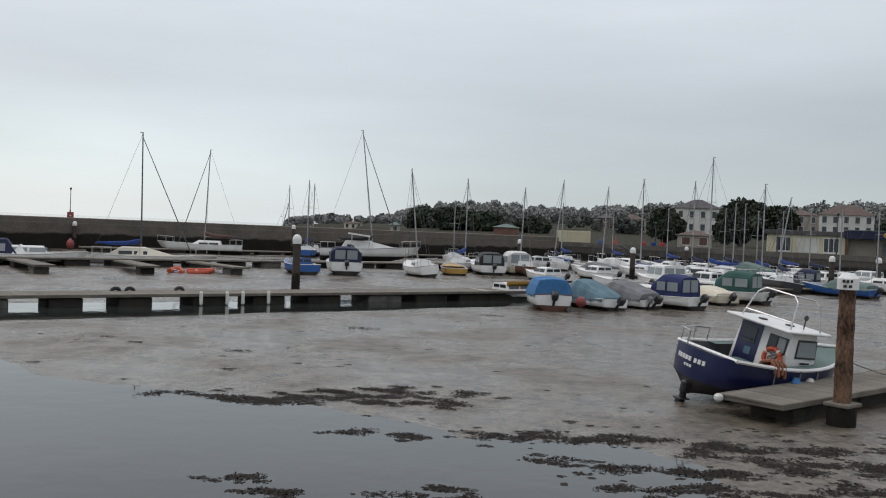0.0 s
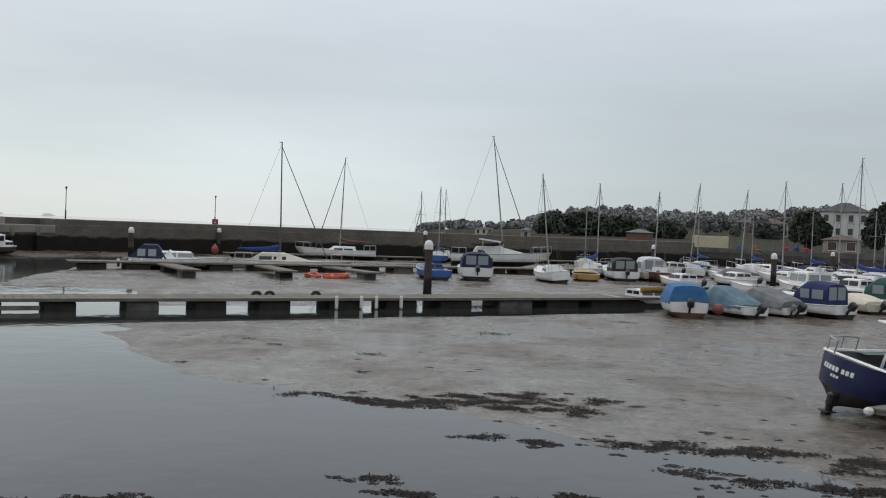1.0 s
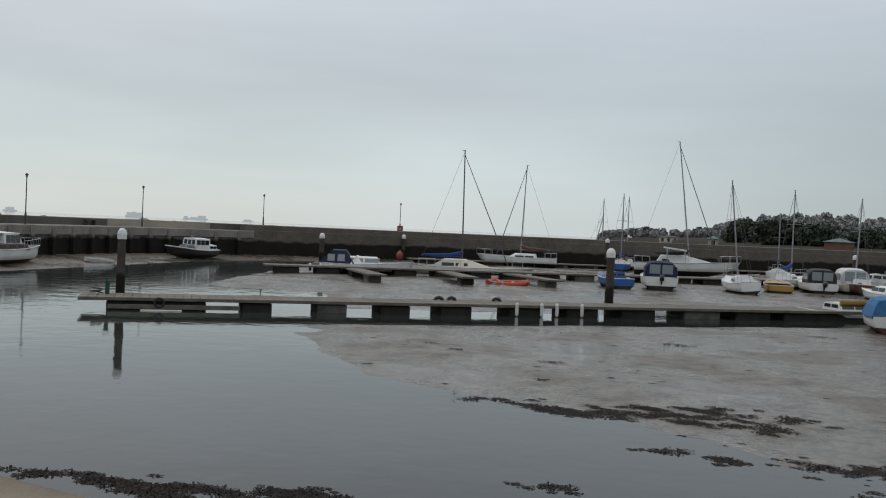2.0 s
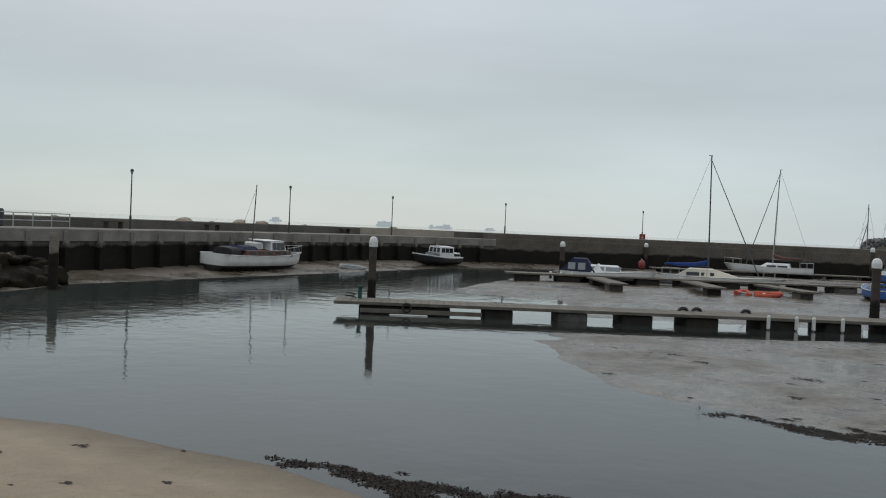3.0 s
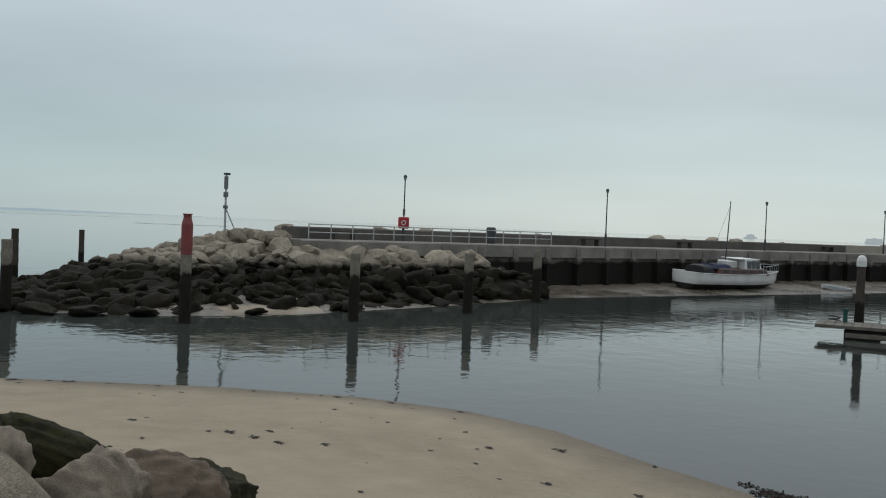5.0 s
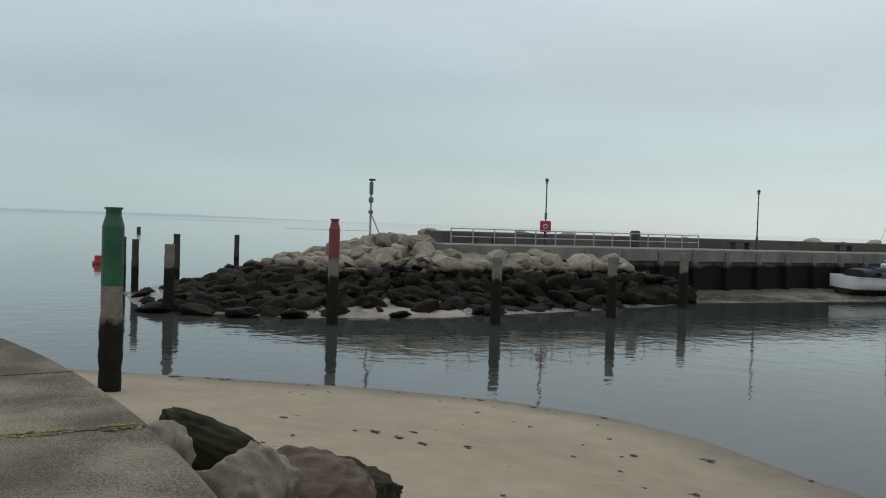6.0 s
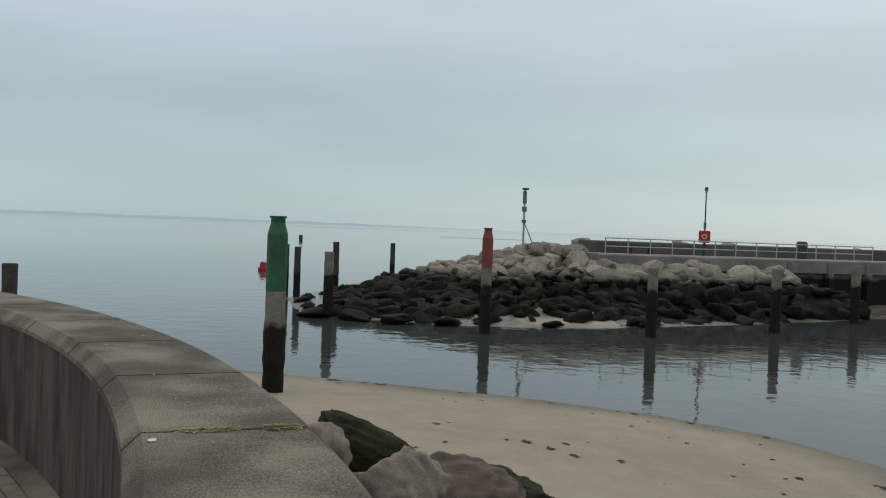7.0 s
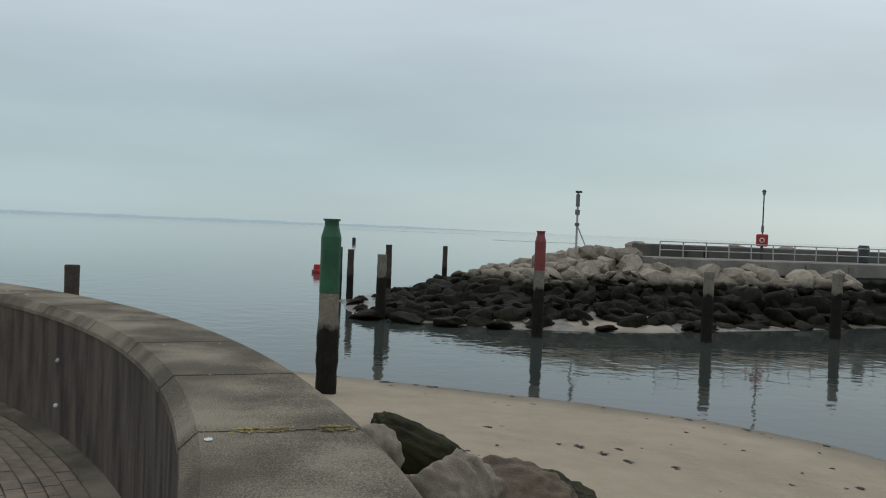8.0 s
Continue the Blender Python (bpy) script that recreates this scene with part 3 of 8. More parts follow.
wall_near = base("wall_parapet", Matrix(), "curved weathered concrete sea wall with dark streaked inner face", "sea wall", kind="structure")
STEP = 5.75
A0, A1 = 12.2 - 11 * STEP, 12.2 + 11 * STEP
bm = bmesh.new()
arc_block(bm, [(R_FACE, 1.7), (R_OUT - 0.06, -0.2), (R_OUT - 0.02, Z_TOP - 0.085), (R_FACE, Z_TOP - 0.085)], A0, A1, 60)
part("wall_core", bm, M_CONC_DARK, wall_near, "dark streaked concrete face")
a = A0
while a < A1 - 0.1:
    bm = bmesh.new()
    g = 0.055
    arc_block(bm, [(R_FACE - 0.012, Z_TOP - 0.082), (R_OUT + 0.01, Z_TOP - 0.082), (R_OUT + 0.012, Z_TOP - 0.045), (R_OUT - 0.04, Z_TOP - 0.004), (R_IN, Z_TOP), (R_FACE - 0.008, Z_TOP - 0.055)], a + g, a + STEP - g, 5)
    part("coping_block", bm, M_CONC, wall_near)
    bm = bmesh.new()
    arc_block(bm, [(R_FACE + 0.0, Z_TOP - 0.08), (R_OUT - 0.01, Z_TOP - 0.08), (R_OUT - 0.05, Z_TOP - 0.012), (R_IN, Z_TOP - 0.008), (R_FACE + 0.004, Z_TOP - 0.06)], a + STEP - g, a + STEP + g, 1)
    part("mortar_joint", bm, M_JOINT, wall_near)
    a += STEP

# terrace paving inside the wall
terrace = base("terrace", Matrix(), "terrace paved with small brown bricks inside the sea wall", "pavement", kind="structure")
bm = bmesh.new()
arc_block(bm, [(0.5, 1.2), (R_FACE - 0.02, 1.2), (R_FACE - 0.02, Z_PAVE - 0.012), (0.5, Z_PAVE - 0.012)], -180, 179.9, 90)
part("bedding", bm, M_BED, terrace)

# ---- breakwater: quay and parapet round the harbour ----
QUAY = [(-42.3, 13.6), (-42.7, 15.5), (-44, 22), (-46.3, 34.0), (-48.6, 44), (-50.2, 54), (-51.4, 62), (-51.2, 70), (-47.5, 78.5)]
MOLE = [(-47.5, 78.5), (-43, 86), (-37, 92.5), (-26, 99), (-12, 107), (2, 116), (16, 127)]
INNER = [(14, 130), (34, 116), (52, 97), (84, 58)]


def sweep(bm, line, prof, cap=True):
    """A profile of (inset behind the face, height) carried along a plan line; the land side lies to its left."""
    rings = []
    for i, (x, y) in enumerate(line):
        a, b = line[max(i - 1, 0)], line[min(i + 1, len(line) - 1)]
        t = Vector((b[0] - a[0], b[1] - a[1], 0)).normalized()
        nrm = Vector((-t.y, t.x, 0))
        rings.append([Vector((x, y, z)) + nrm * o for o, z in prof])
    loft(bm, rings, closed=True, cap=cap)
    bmesh.ops.recalc_face_normals(bm, faces=bm.faces)
    return bm


def along(line, step, start=0.0):
    """Points and directions at even steps on a plan line."""
    out, left = [], start
    for (x0, y0), (x1, y1) in zip(line, line[1:]):
        d = math.hypot(x1 - x0, y1 - y0)
        while left < d:
            out.append((x0 + (x1 - x0) * left / d, y0 + (y1 - y0) * left / d, math.atan2(y1 - y0, x1 - x0)))
            left += step
        left -= d
    return out


breakwater = base("wall_breakwater", Matrix(), "long concrete breakwater with dark weedy lower face", "breakwater", kind="structure")
bm = sweep(bmesh.new(), QUAY, [(0.0, -0.8), (4.6, -0.8), (4.6, 2.0), (0.0, 2.0)])
part("quay_face", bm, M_WALL, breakwater)
bm = sweep(bmesh.new(), QUAY, [(-0.22, 1.96), (4.5, 1.96), (4.5, 2.62), (-0.12, 2.66), (-0.22, 2.6)])
part("quay_deck", bm, M_QUAY, breakwater, "pale concrete quay edge")
bm = sweep(bmesh.new(), [(-42.55, 14.75)] + QUAY[2:] + [(-45.2, 83.0)], [(3.4, 2.61), (4.1, 2.61), (4.05, 3.20), (3.95, 3.26), (3.5, 3.26), (3.42, 3.20)])
part("parapet", bm, M_PARA, breakwater)
bm = sweep(bmesh.new(), MOLE, [(0.0, -0.8), (3.0, -0.8), (2.6, 3.2), (0.9, 3.26), (0.12, 3.2), (0.1, 2.72), (0.02, 2.68)])
part("mole_wall", bm, M_MOLE, breakwater)
bm = sweep(bmesh.new(), [(-51.35, 66.0), QUAY[7], (-48.6, 76.0)], [(3.30, 2.62), (3.38, 2.62), (3.38, 3.28), (3.30, 3.28)])
part("pale_panel", bm, M_RENDER_T, breakwater, "pale rendered length of parapet")
bm = bmesh.new()
box(bm, -0.16, 0.16, -0.42, -0.0, -0.5, 1.97, 0.02)
box(bm, -0.17, 0.17, -0.30, -0.0, 1.9, 2.5, 0.02)
butt = mesh_of(bm, "buttress", M_WALL)
for x, y, a in along(QUAY, 2.55, 1.0):
    ob = new("buttress", butt)
    ob.matrix_world = Matrix.Translation((x, y, 0)) @ Matrix.Rotation(a, 4, "Z")
    ob.parent = breakwater

quay_in = base("wall_inner_quay", Matrix(), "dark stone inner quay wall below the promenade", "quay wall", kind="structure")
bm = sweep(bmesh.new(), INNER, [(0.0, -0.8), (3.0, -0.8), (3.0, 2.55), (0.25, 2.55), (0.0, 2.0)])
part("quay_face", bm, M_INNER, quay_in)
bm = sweep(bmesh.new(), INNER, [(-0.06, 2.0), (0.5, 2.0), (0.5, 2.62), (-0.06, 2.62)])
part("kerb", bm, M_PARA, quay_in)

# ---- rock groyne at the harbour mouth ----
WEEDY = [mesh_of(boulder(k + 40, 3, 0.85, 0.78), "weedy_rock", M_ROCK, True) for k in range(12)]
ROCKS = [mesh_of(boulder(k, 2, 0.42, 0.72), "rock", M_ROCK, False) for k in range(12)]
groyne = base("rock_groyne", Matrix(), "heap of pale limestone boulders with black weed below high water", "rocks", kind="structure")
rnd = random.Random(11)


def heap(x, y, s):
    """Height of the rubble mound at a place that lies s metres inside its waterline; it leans against the quay wall."""
    az = np.degrees(np.arctan2(-x, y))
    top = np.interp(s, [0, 1.5, 4, 8, 11, 14], [0.05, 0.25, 0.80, 1.85, 2.6, 3.1])
    gap = x - np.interp(y, [13.0, 15.5, 22.0], [-42.2, -42.7, -44.0])
    top = np.where(y > 10.5, np.maximum(top, np.clip(2.5 - 0.40 * np.abs(gap), 0, 3) * np.clip((y - 10.5) / 2, 0, 1) * np.clip(s, 0, 1)), top)
    return np.minimum(top, np.interp(az, [54, 58, 62.0, 68, 72, 73.4, 75.7, 77.4, 79.75, 81.9, 84.3, 85.75, 87.6, 88.7], [0.2, 0.8, 2.2, 2.5, 2.7, 3.05, 3.1, 2.95, 2.9, 2.8, 2.3, 1.65, 0.75, 0.05]))


def on_sand(y, s):
    return s < 1.0 and 8.2 < y < 12.0


spots = []
for gx in np.arange(-47, -32.5, 0.98):
    for gy in np.arange(-2.0, 28, 0.98):
        spots.append((gx + rnd.uniform(-0.45, 0.45), gy + rnd.uniform(-0.45, 0.45)))
sd = inside_by(GROYNE, np.array([p[0] for p in spots]), np.array([p[1] for p in spots]))
for (x, y), s in zip(spots, sd):
    if s < 0.2 or (y > 13.2 and x < np.interp(y, [13, 15.5, 22], [-41.9, -42.4, -43.6])) or on_sand(y, s):
        continue
    top = float(heap(x, y, s))
    if top < 0.12:
        continue
    pale = top > 1.72
    if pale and rnd.random() < 0.25:
        continue
    r = rnd.uniform(0.45, 1.0) if pale else rnd.uniform(0.5, 1.0)
    ob = new("boulder", rnd.choice(ROCKS if pale else WEEDY))
    ob.matrix_world = pose(x, y, top - r * (0.32 if pale else 0.50), rnd.uniform(-30, 30), rnd.uniform(-30, 30), rnd.uniform(0, 360)) @ Matrix.Diagonal((r * rnd.uniform(0.95, 1.45), r, r * rnd.uniform(0.8, 1.1), 1))
    ob.parent = groyne
for _ in range(190):
    x, y = rnd.uniform(-43.5, -33.5), rnd.uniform(-0.5, 22.5)
    s = float(inside_by(GROYNE, np.array([x]), np.array([y]))[0])
    if s < 0.4 or (y > 13.2 and x < -41.8) or on_sand(y, s):
        continue
    top = float(heap(x, y, s))
    r = rnd.uniform(0.2, 0.42)
    ob = new("boulder", rnd.choice(ROCKS if top > 1.7 else WEEDY))
    ob.matrix_world = pose(x, y, top + r * 0.1, rnd.uniform(-40, 40), rnd.uniform(-40, 40), rnd.uniform(0, 360)) @ Matrix.Diagonal((r * rnd.uniform(0.9, 1.6), r, r * rnd.uniform(0.7, 1.1), 1))
    ob.parent = groyne
for az, d, z, r in ((75.9, 46.0, 3.0, 0.75), (75.0, 46.6, 3.1, 0.75), (74.2, 46.2, 3.0, 0.8), (73.5, 45.6, 3.05, 0.7), (76.8, 45.6, 2.8, 0.75), (77.9, 44.8, 2.7, 0.75)):
    ob = new("boulder", rnd.choice(ROCKS))
    ob.matrix_world = pose(-math.sin(radians(az)) * d, math.cos(radians(az)) * d, z - r * 0.6, rnd.uniform(-25, 25), rnd.uniform(-25, 25), rnd.uniform(0, 360)) @ Matrix.Diagonal((r * 1.2, r, r * 0.95, 1))
    ob.parent = groyne
# the body of the mound, lumpy with weed, under the boulders
CX, CY = np.meshgrid(np.arange(-48, -33.4, 0.22), np.arange(-1.0, 27.5, 0.22))
CS = inside_by(GROYNE, CX, CY)
CZ = heap(CX, CY, CS) - 0.16 + 0.16 * ripple(CX, CY, 2.4, 21) + 0.10 * ripple(CX, CY, 5.5, 22) + 0.06 * ripple(CX, CY, 12.0, 23)
CZ = np.where((CS < 1.0) & (CY > 8.2) & (CY < 12.0), -0.4, np.where(CS < 0.1, -0.5, CZ))
CZ = np.where((CY > 13.4) & (CX < -42.6), np.minimum(CZ, 1.2), CZ)
nx, ny = CX.shape[1], CX.shape[0]
q = np.arange(nx * ny).reshape(ny, nx)
me = bpy.data.meshes.new("rock_core")
me.from_pydata(np.stack([CX.ravel(), CY.ravel(), CZ.ravel()], 1).tolist(), [], np.stack([q[:-1, :-1].ravel(), q[:-1, 1:].ravel(), q[1:, 1:].ravel(), q[1:, :-1].ravel()], 1).tolist())
me.polygons.foreach_set("use_smooth", [True] * len(me.polygons))
me.materials.append(M_ROCK)
ob = new("rock_core", me)
ob.parent = groyne
for x, y, r in ((-35.9, 0.3, 0.6), (-34.6, 1.8, 0.5), (-36.2, 1.4, 0.55), (-34.0, 3.4, 0.55), (-33.7, 5.2, 0.45), (-33.6, 9.2, 0.3), (-36.9, 18.4, 0.4), (-34.8, 13.4, 0.5)):
    ob = new("boulder", rnd.choice(WEEDY))
    ob.matrix_world = pose(x, y, 0.12, 0, 8, rnd.uniform(0, 360)) @ Matrix.Diagonal((r * 1.7, r * 1.2, r * 0.62, 1))
    ob.parent = groyne
for i, (x, y, a) in enumerate(along(QUAY, 3.1, 2.0)):
    if rnd.random() < 0.62:
        r = rnd.uniform(0.45, 0.75)
        ob = new("armour_rock", rnd.choice(ROCKS))
        ob.matrix_world = pose(x - math.sin(a) * 5.2, y + math.cos(a) * 5.2, 3.05 + rnd.uniform(-0.1, 0.12), rnd.uniform(-20, 20), 0, rnd.uniform(0, 360)) @ Matrix.Diagonal((r, r, r * 0.8, 1))
        ob.parent = groyne
bm = sweep(bmesh.new(), QUAY, [(4.2, -0.8), (12, -0.8), (6.5, 2.4), (4.2, 2.8)])
part("rock_bank", bm, M_ROCK, groyne)

# ---- boulders at the foot of the near wall ----
def near_rock(seed, az, d, ztop, sx, sy, sz, rz, m, label, rx=0, ry=0, square=1.0):
    """A worn block whose highest point lies at ztop; square below 1 gives it fuller shoulders."""
    bm = boulder(seed, 5, 0.42, 0.95)
    for v in bm.verts:
        v.co = Vector([math.copysign(abs(c) ** square, c) for c in v.co])
        v.co += v.co.normalized() * (0.07 * noise.noise(v.co * 4.5 + Vector((seed, 1, 2))) + 0.05 * noise.noise(v.co * 11) + 0.025 * noise.noise(v.co * 28))
    x, y = -math.sin(radians(az)) * d, math.cos(radians(az)) * d
    turn = pose(0, 0, 0, rx, ry, rz) @ Matrix.Diagonal((sx, sy, sz, 1))
    high = max((turn @ v.co).z for v in bm.verts)
    ob = lone("boulder", bm, m, label, "boulder", "boulders below the sea wall", smooth=True)
    ob.matrix_world = Matrix.Translation((x, y, ztop - high)) @ turn
    return ob


near_rock(21, 90.0, 7.7, 2.00, 0.40, 0.42, 0.62, 30, M_ROCK_NEAR, "pale limestone boulder leaning on the sea wall", square=0.8)
near_rock(25, 85.9, 8.5, 1.88, 0.36, 0.74, 0.36, -26, M_ROCK_MOSS, "long boulder dark with weed above the sand", -19, 0, 0.75)
near_rock(23, 84.5, 7.2, 1.89, 0.36, 0.60, 0.50, -6, M_ROCK_NEAR, "pale grey angular limestone boulder", -24, 0)
near_rock(29, 80.9, 7.7, 1.70, 0.42, 0.62, 0.46, 5, M_ROCK_BROWN, "rounded brown limestone boulder below the wall", -8, 0, 0.8)
near_rock(31, 77.3, 8.2, 1.52, 0.40, 0.48, 0.40, 15, M_ROCK_MOSS, "boulder with dark green weed on its back", -20, 0)
near_rock(33, 84.0, 8.4, 1.42, 0.6, 0.6, 0.5, 75, M_ROCK_MOSS, "dark weedy boulder behind paler ones")
near_rock(35, 88.5, 8.2, 1.66, 0.6, 0.5, 0.55, 10, M_ROCK_MOSS, "weed-covered boulder in a gap of the heap")
near_rock(37, 83.2, 6.4, 1.50, 0.55, 0.55, 0.6, 50, M_ROCK_NEAR, "pale limestone boulder against the wall foot")
near_rock(41, 77.0, 6.6, 1.32, 0.6, 0.6, 0.6, 5, M_ROCK_BROWN, "brown limestone boulder against the wall foot")
near_rock(43, 92.0, 8.8, 1.75, 0.55, 0.6, 0.6, 5, M_ROCK_BROWN, "brown limestone boulder tucked under the coping")


# ---- timber and steel piles ----
def pile(x, y, ztop, r, m, label, cap=None, cap_mat=None, head=None, head_mat=None, z_head=2.0, lean=(0, 0), group="timber piles"):
    """A weedy pile; head: a painted upper length; cap: a domed lid."""
    rnd = random.Random(int(x * 31 + y * 17))
    th = base("pile", pose(x, y, 0, lean[0], lean[1], 0), label, "pile", group)
    bm = bmesh.new()
    zt = z_head if head else ztop
    prof = [(r * 1.02, -0.7)] + [(r * (1.06 if z < 1.4 else 1.0) * rnd.uniform(0.95, 1.06), z) for z in np.arange(-0.2, zt - 0.1, 0.22)] + [(r, zt - 0.03), (r * 0.93, zt)]
    lathe(bm, prof, 12, jag=0.03, rnd=rnd)
    part("shaft", bm, m, th)
    if head:
        bm = bmesh.new()
        lathe(bm, [(r * 1.02, z_head), (r * 1.02, ztop - 0.36), (r * 0.72, ztop - 0.14), (r * 0.72, ztop - 0.04), (r * 0.86, ztop - 0.04), (r * 0.86, ztop)], 14)
        part("painted_head", bm, head_mat, th, head)
    if cap:
        bm = bmesh.new()
        lathe(bm, [(r * 1.12, ztop), (r * 1.15, ztop + 0.22), (r * 0.9, ztop + 0.36), (r * 0.4, ztop + 0.44)], 12)
        part("cap", bm, cap_mat, th, cap)
    return th


M_PILE_GREEN = banded("tidal_timber_shore", ((0.25, 0.225, 0.18), (0.13, 0.115, 0.095)), ((0.012, 0.011, 0.009), (0.024, 0.020, 0.015)), 1.60, 0.08, scale=3.0, fine=18.0, bump=0.8)
M_PILE_MID = banded("tidal_timber_high", ((0.25, 0.225, 0.18), (0.13, 0.115, 0.095)), ((0.014, 0.013, 0.011), (0.026, 0.022, 0.017)), 1.7, 0.08, scale=3.0, fine=18.0, bump=0.6)
pile(-18.3, -0.62, 3.71, 0.20, M_PILE_GREEN, "thick timber pile with green painted top standing in sand", head="flaking green paint", head_mat=M_GREEN_PILE, z_head=2.25, group="channel marks")
pile(-31.2, 6.12, 3.66, 0.185, M_PILE_MID, "timber pile with faded red painted top in the channel", head="faded red paint", head_mat=M_RED_FADED, z_head=2.30, group="channel marks")
pile(-31.2, 12.15, 2.47, 0.185, M_PILE_MID, "grey timber pile with black weedy foot")
pile(-33.5, 18.1, 2.50, 0.19, M_PILE_MID, "grey timber pile with black weedy foot")
pile(-38.1, 24.4, 2.58, 0.20, M_PILE_MID, "grey timber pile with black weedy foot near the quay")
pile(-35.6, 0.8, 2.52, 0.185, M_PILE_MID, "grey timber pile at the end of the groyne")
pile(-43.9, 1.3, 2.74, 0.15, M_PILE_DARK, "dark timber pile seaward of the groyne")
pile(-47.0, -1.1, 2.48, 0.15, M_PILE_DARK, "dark timber pile seaward of the groyne")
pile(-44.0, -0.5, 2.45, 0.15, M_PILE_DARK, "dark timber pile seaward of the groyne")
pile(-57.5, 5.25, 2.52, 0.15, M_PILE_DARK, "thin dark timber pile standing in the sea")
pile(-21.7, -6.6, 2.44, 0.175, M_PILE_DARK, "square-topped brown timber pile beyond the sea wall")
PP = "pontoon piles"
pile(-6.94, 43.57, 2.64, 0.19, M_PILE_DARK, "black pontoon pile with white cap", "white cap", M_WHITE, group=PP)
pile(-24.65, 30.73, 2.64, 0.165, M_PILE_DARK, "black pontoon pile with white cap", "white cap", M_WHITE, group=PP)
for x, y, z in ((-35.3, 69.4, 2.42), (-37.0, 92.0, 2.45), (7.9, 94.7, 2.5), (14.6, 70.5, 2.4), (27.6, 104, 2.4), (29.5, 69.5, 2.4), (34.0, 71.5, 2.4), (-16.2, 99.0, 3.0)):
    pile(x, y, z, 0.2, M_PILE_DARK, "dark pontoon pile with white cap over the moorings", "white cap", M_WHITE, group=PP)


# ---- pontoons ----
def pontoon(label, x, y, heading, length, width, z, step, fl, group="", seed=0, boards=True, inset=0.16, floats=None, skip=0.7, size=1.0, lift=0.0):
    """Decked walkway on separate floats; x, y: near-left corner of the deck."""
    th = base("pontoon", pose(x, y, lift, 0, 0, heading) @ Matrix.Scale(size, 4), label, "pontoon", group)
    rnd = random.Random(seed)
    fz = z - 0.125
    w = 0.30 if boards else 1.2
    nb = int(length / w)
    bm = bmesh.new()
    box(bm, 0.03, length - 0.03, 0.05, width - 0.05, z - 0.12, z - 0.045)
    part("frame", bm, M_FENDER_WOOD, th)
    for yy in (0.0, width - 0.06):
        bm = bmesh.new()
        box(bm, 0, length, yy, yy + 0.06, z - 0.115, z + 0.005, 0.012)
        part("fascia_board", bm, M_FENDER_WOOD, th)
    bm = bmesh.new()
    box(bm, 0, w - 0.018, 0.064, width - 0.064, z - 0.045, z, 0.006)
    me = mesh_of(bm, "deck_board", M_DECK)
    for i in range(nb):
        ob = new("deck_board", me)
        ob.location = (i * w + 0.01, 0, rnd.uniform(-0.004, 0.004))
        ob.parent = th
    if floats is None:
        floats, p = [], skip
        while p + fl < length:
            floats.append((p, p + fl))
            p += step * rnd.uniform(0.94, 1.06)
    for a, b in floats:
        bm = bmesh.new()
        box(bm, a, b, inset, width - 0.16, -0.12, fz, 0.05)
        part("float", bm, M_FLOAT_PALE if rnd.random() < 0.15 and inset < 0.3 else M_FLOAT, th)
    return th


HD = 36.6
front = pontoon("long grey decked pontoon grounded on mud and weed-dark floats", -24.26, 27.85, HD, 62.6, 1.9, 0.68, 2.67, 1.25, seed=2, size=1.066, lift=-0.238,
                floats=[(0.94, 4.4), (5.7, 6.8), (8.5, 9.66), (10.98, 12.18), (13.45, 14.74), (16.38, 17.8), (18.9, 20.35), (21.44, 23.05), (24.48, 26.25), (27.05, 28.85), (29.57, 34.25), (35.2, 38.6), (39.6, 43.0), (44.2, 47.5), (48.6, 52.0), (53.2, 56.5), (57.6, 61.0)])
pontoon("long grey decked pontoon behind the first mooring row", -33.0, 56.4, HD, 62.0, 2.0, 0.62, 2.9, 1.7, "outer pontoons", 4, boards=False)
pontoon("far decked pontoon under the breakwater wall", -34.0, 86.5, HD - 4, 62.0, 2.0, 0.55, 3.4, 2.4, "outer pontoons", 5, boards=False)
for i, (x, y) in enumerate(((-22.6, 53.6), (-17.6, 57.3), (-12.6, 60.2))):
    pontoon("short finger pontoon reaching out over the mud", x, y, 127 + (0, -4, 3)[i], 7.2, 1.2, 0.60, 5.4, 1.2, "finger pontoons", 7 + i, boards=False)
# Dark floats and corner block run nearly end to end, standing in for under-deck shade.
finger = pontoon("grey decked finger pontoon aground beside the blue boat", 6.68, 17.57, 40.0, 12.0, 1.46, 0.50, 3.1, 2.85, seed=9, inset=0.34, skip=0.9)
bm = bmesh.new()
box(bm, 0.55, 1.3, 0.10, 0.50, -0.02, 0.34, 0.02)
part("corner_block", bm, M_FLOAT, finger)
bm = bmesh.new()
box(bm, -0.14, 0.03, 1.32, 1.50, 0.34, 0.50, 0.05)
part("corner_fender", bm, M_FENDER, finger, "white rubber corner fender")
# pile with its sleeve beside the finger
steel = pile(8.02, 18.1, 2.75, 0.16, M_RUST, "rust-brown steel pile with white lettered cap", group=PP)
bm = bmesh.new()
lathe(bm, [(0.27, -0.3), (0.28, 0.42), (0.24, 0.46)], 14)
part("sleeve", bm, M_PILE_DARK, steel, "dark sleeve round the foot")
bm = bmesh.new()
box(bm, -0.29, 0.29, -0.27, 0.24, 0.44, 0.515, 0.015, Matrix.Rotation(radians(39), 4, "Z"))
part("guide_frame", bm, M_FENDER_WOOD, steel)
bm = bmesh.new()
lathe(bm, [(0.21, 2.75), (0.21, 2.97), (0.09, 3.08)], 6, Matrix.Rotation(radians(20), 4, "Z"))
cap = part("sign_cap", bm, M_WHITE, steel, "white six-sided cap with dark marks")
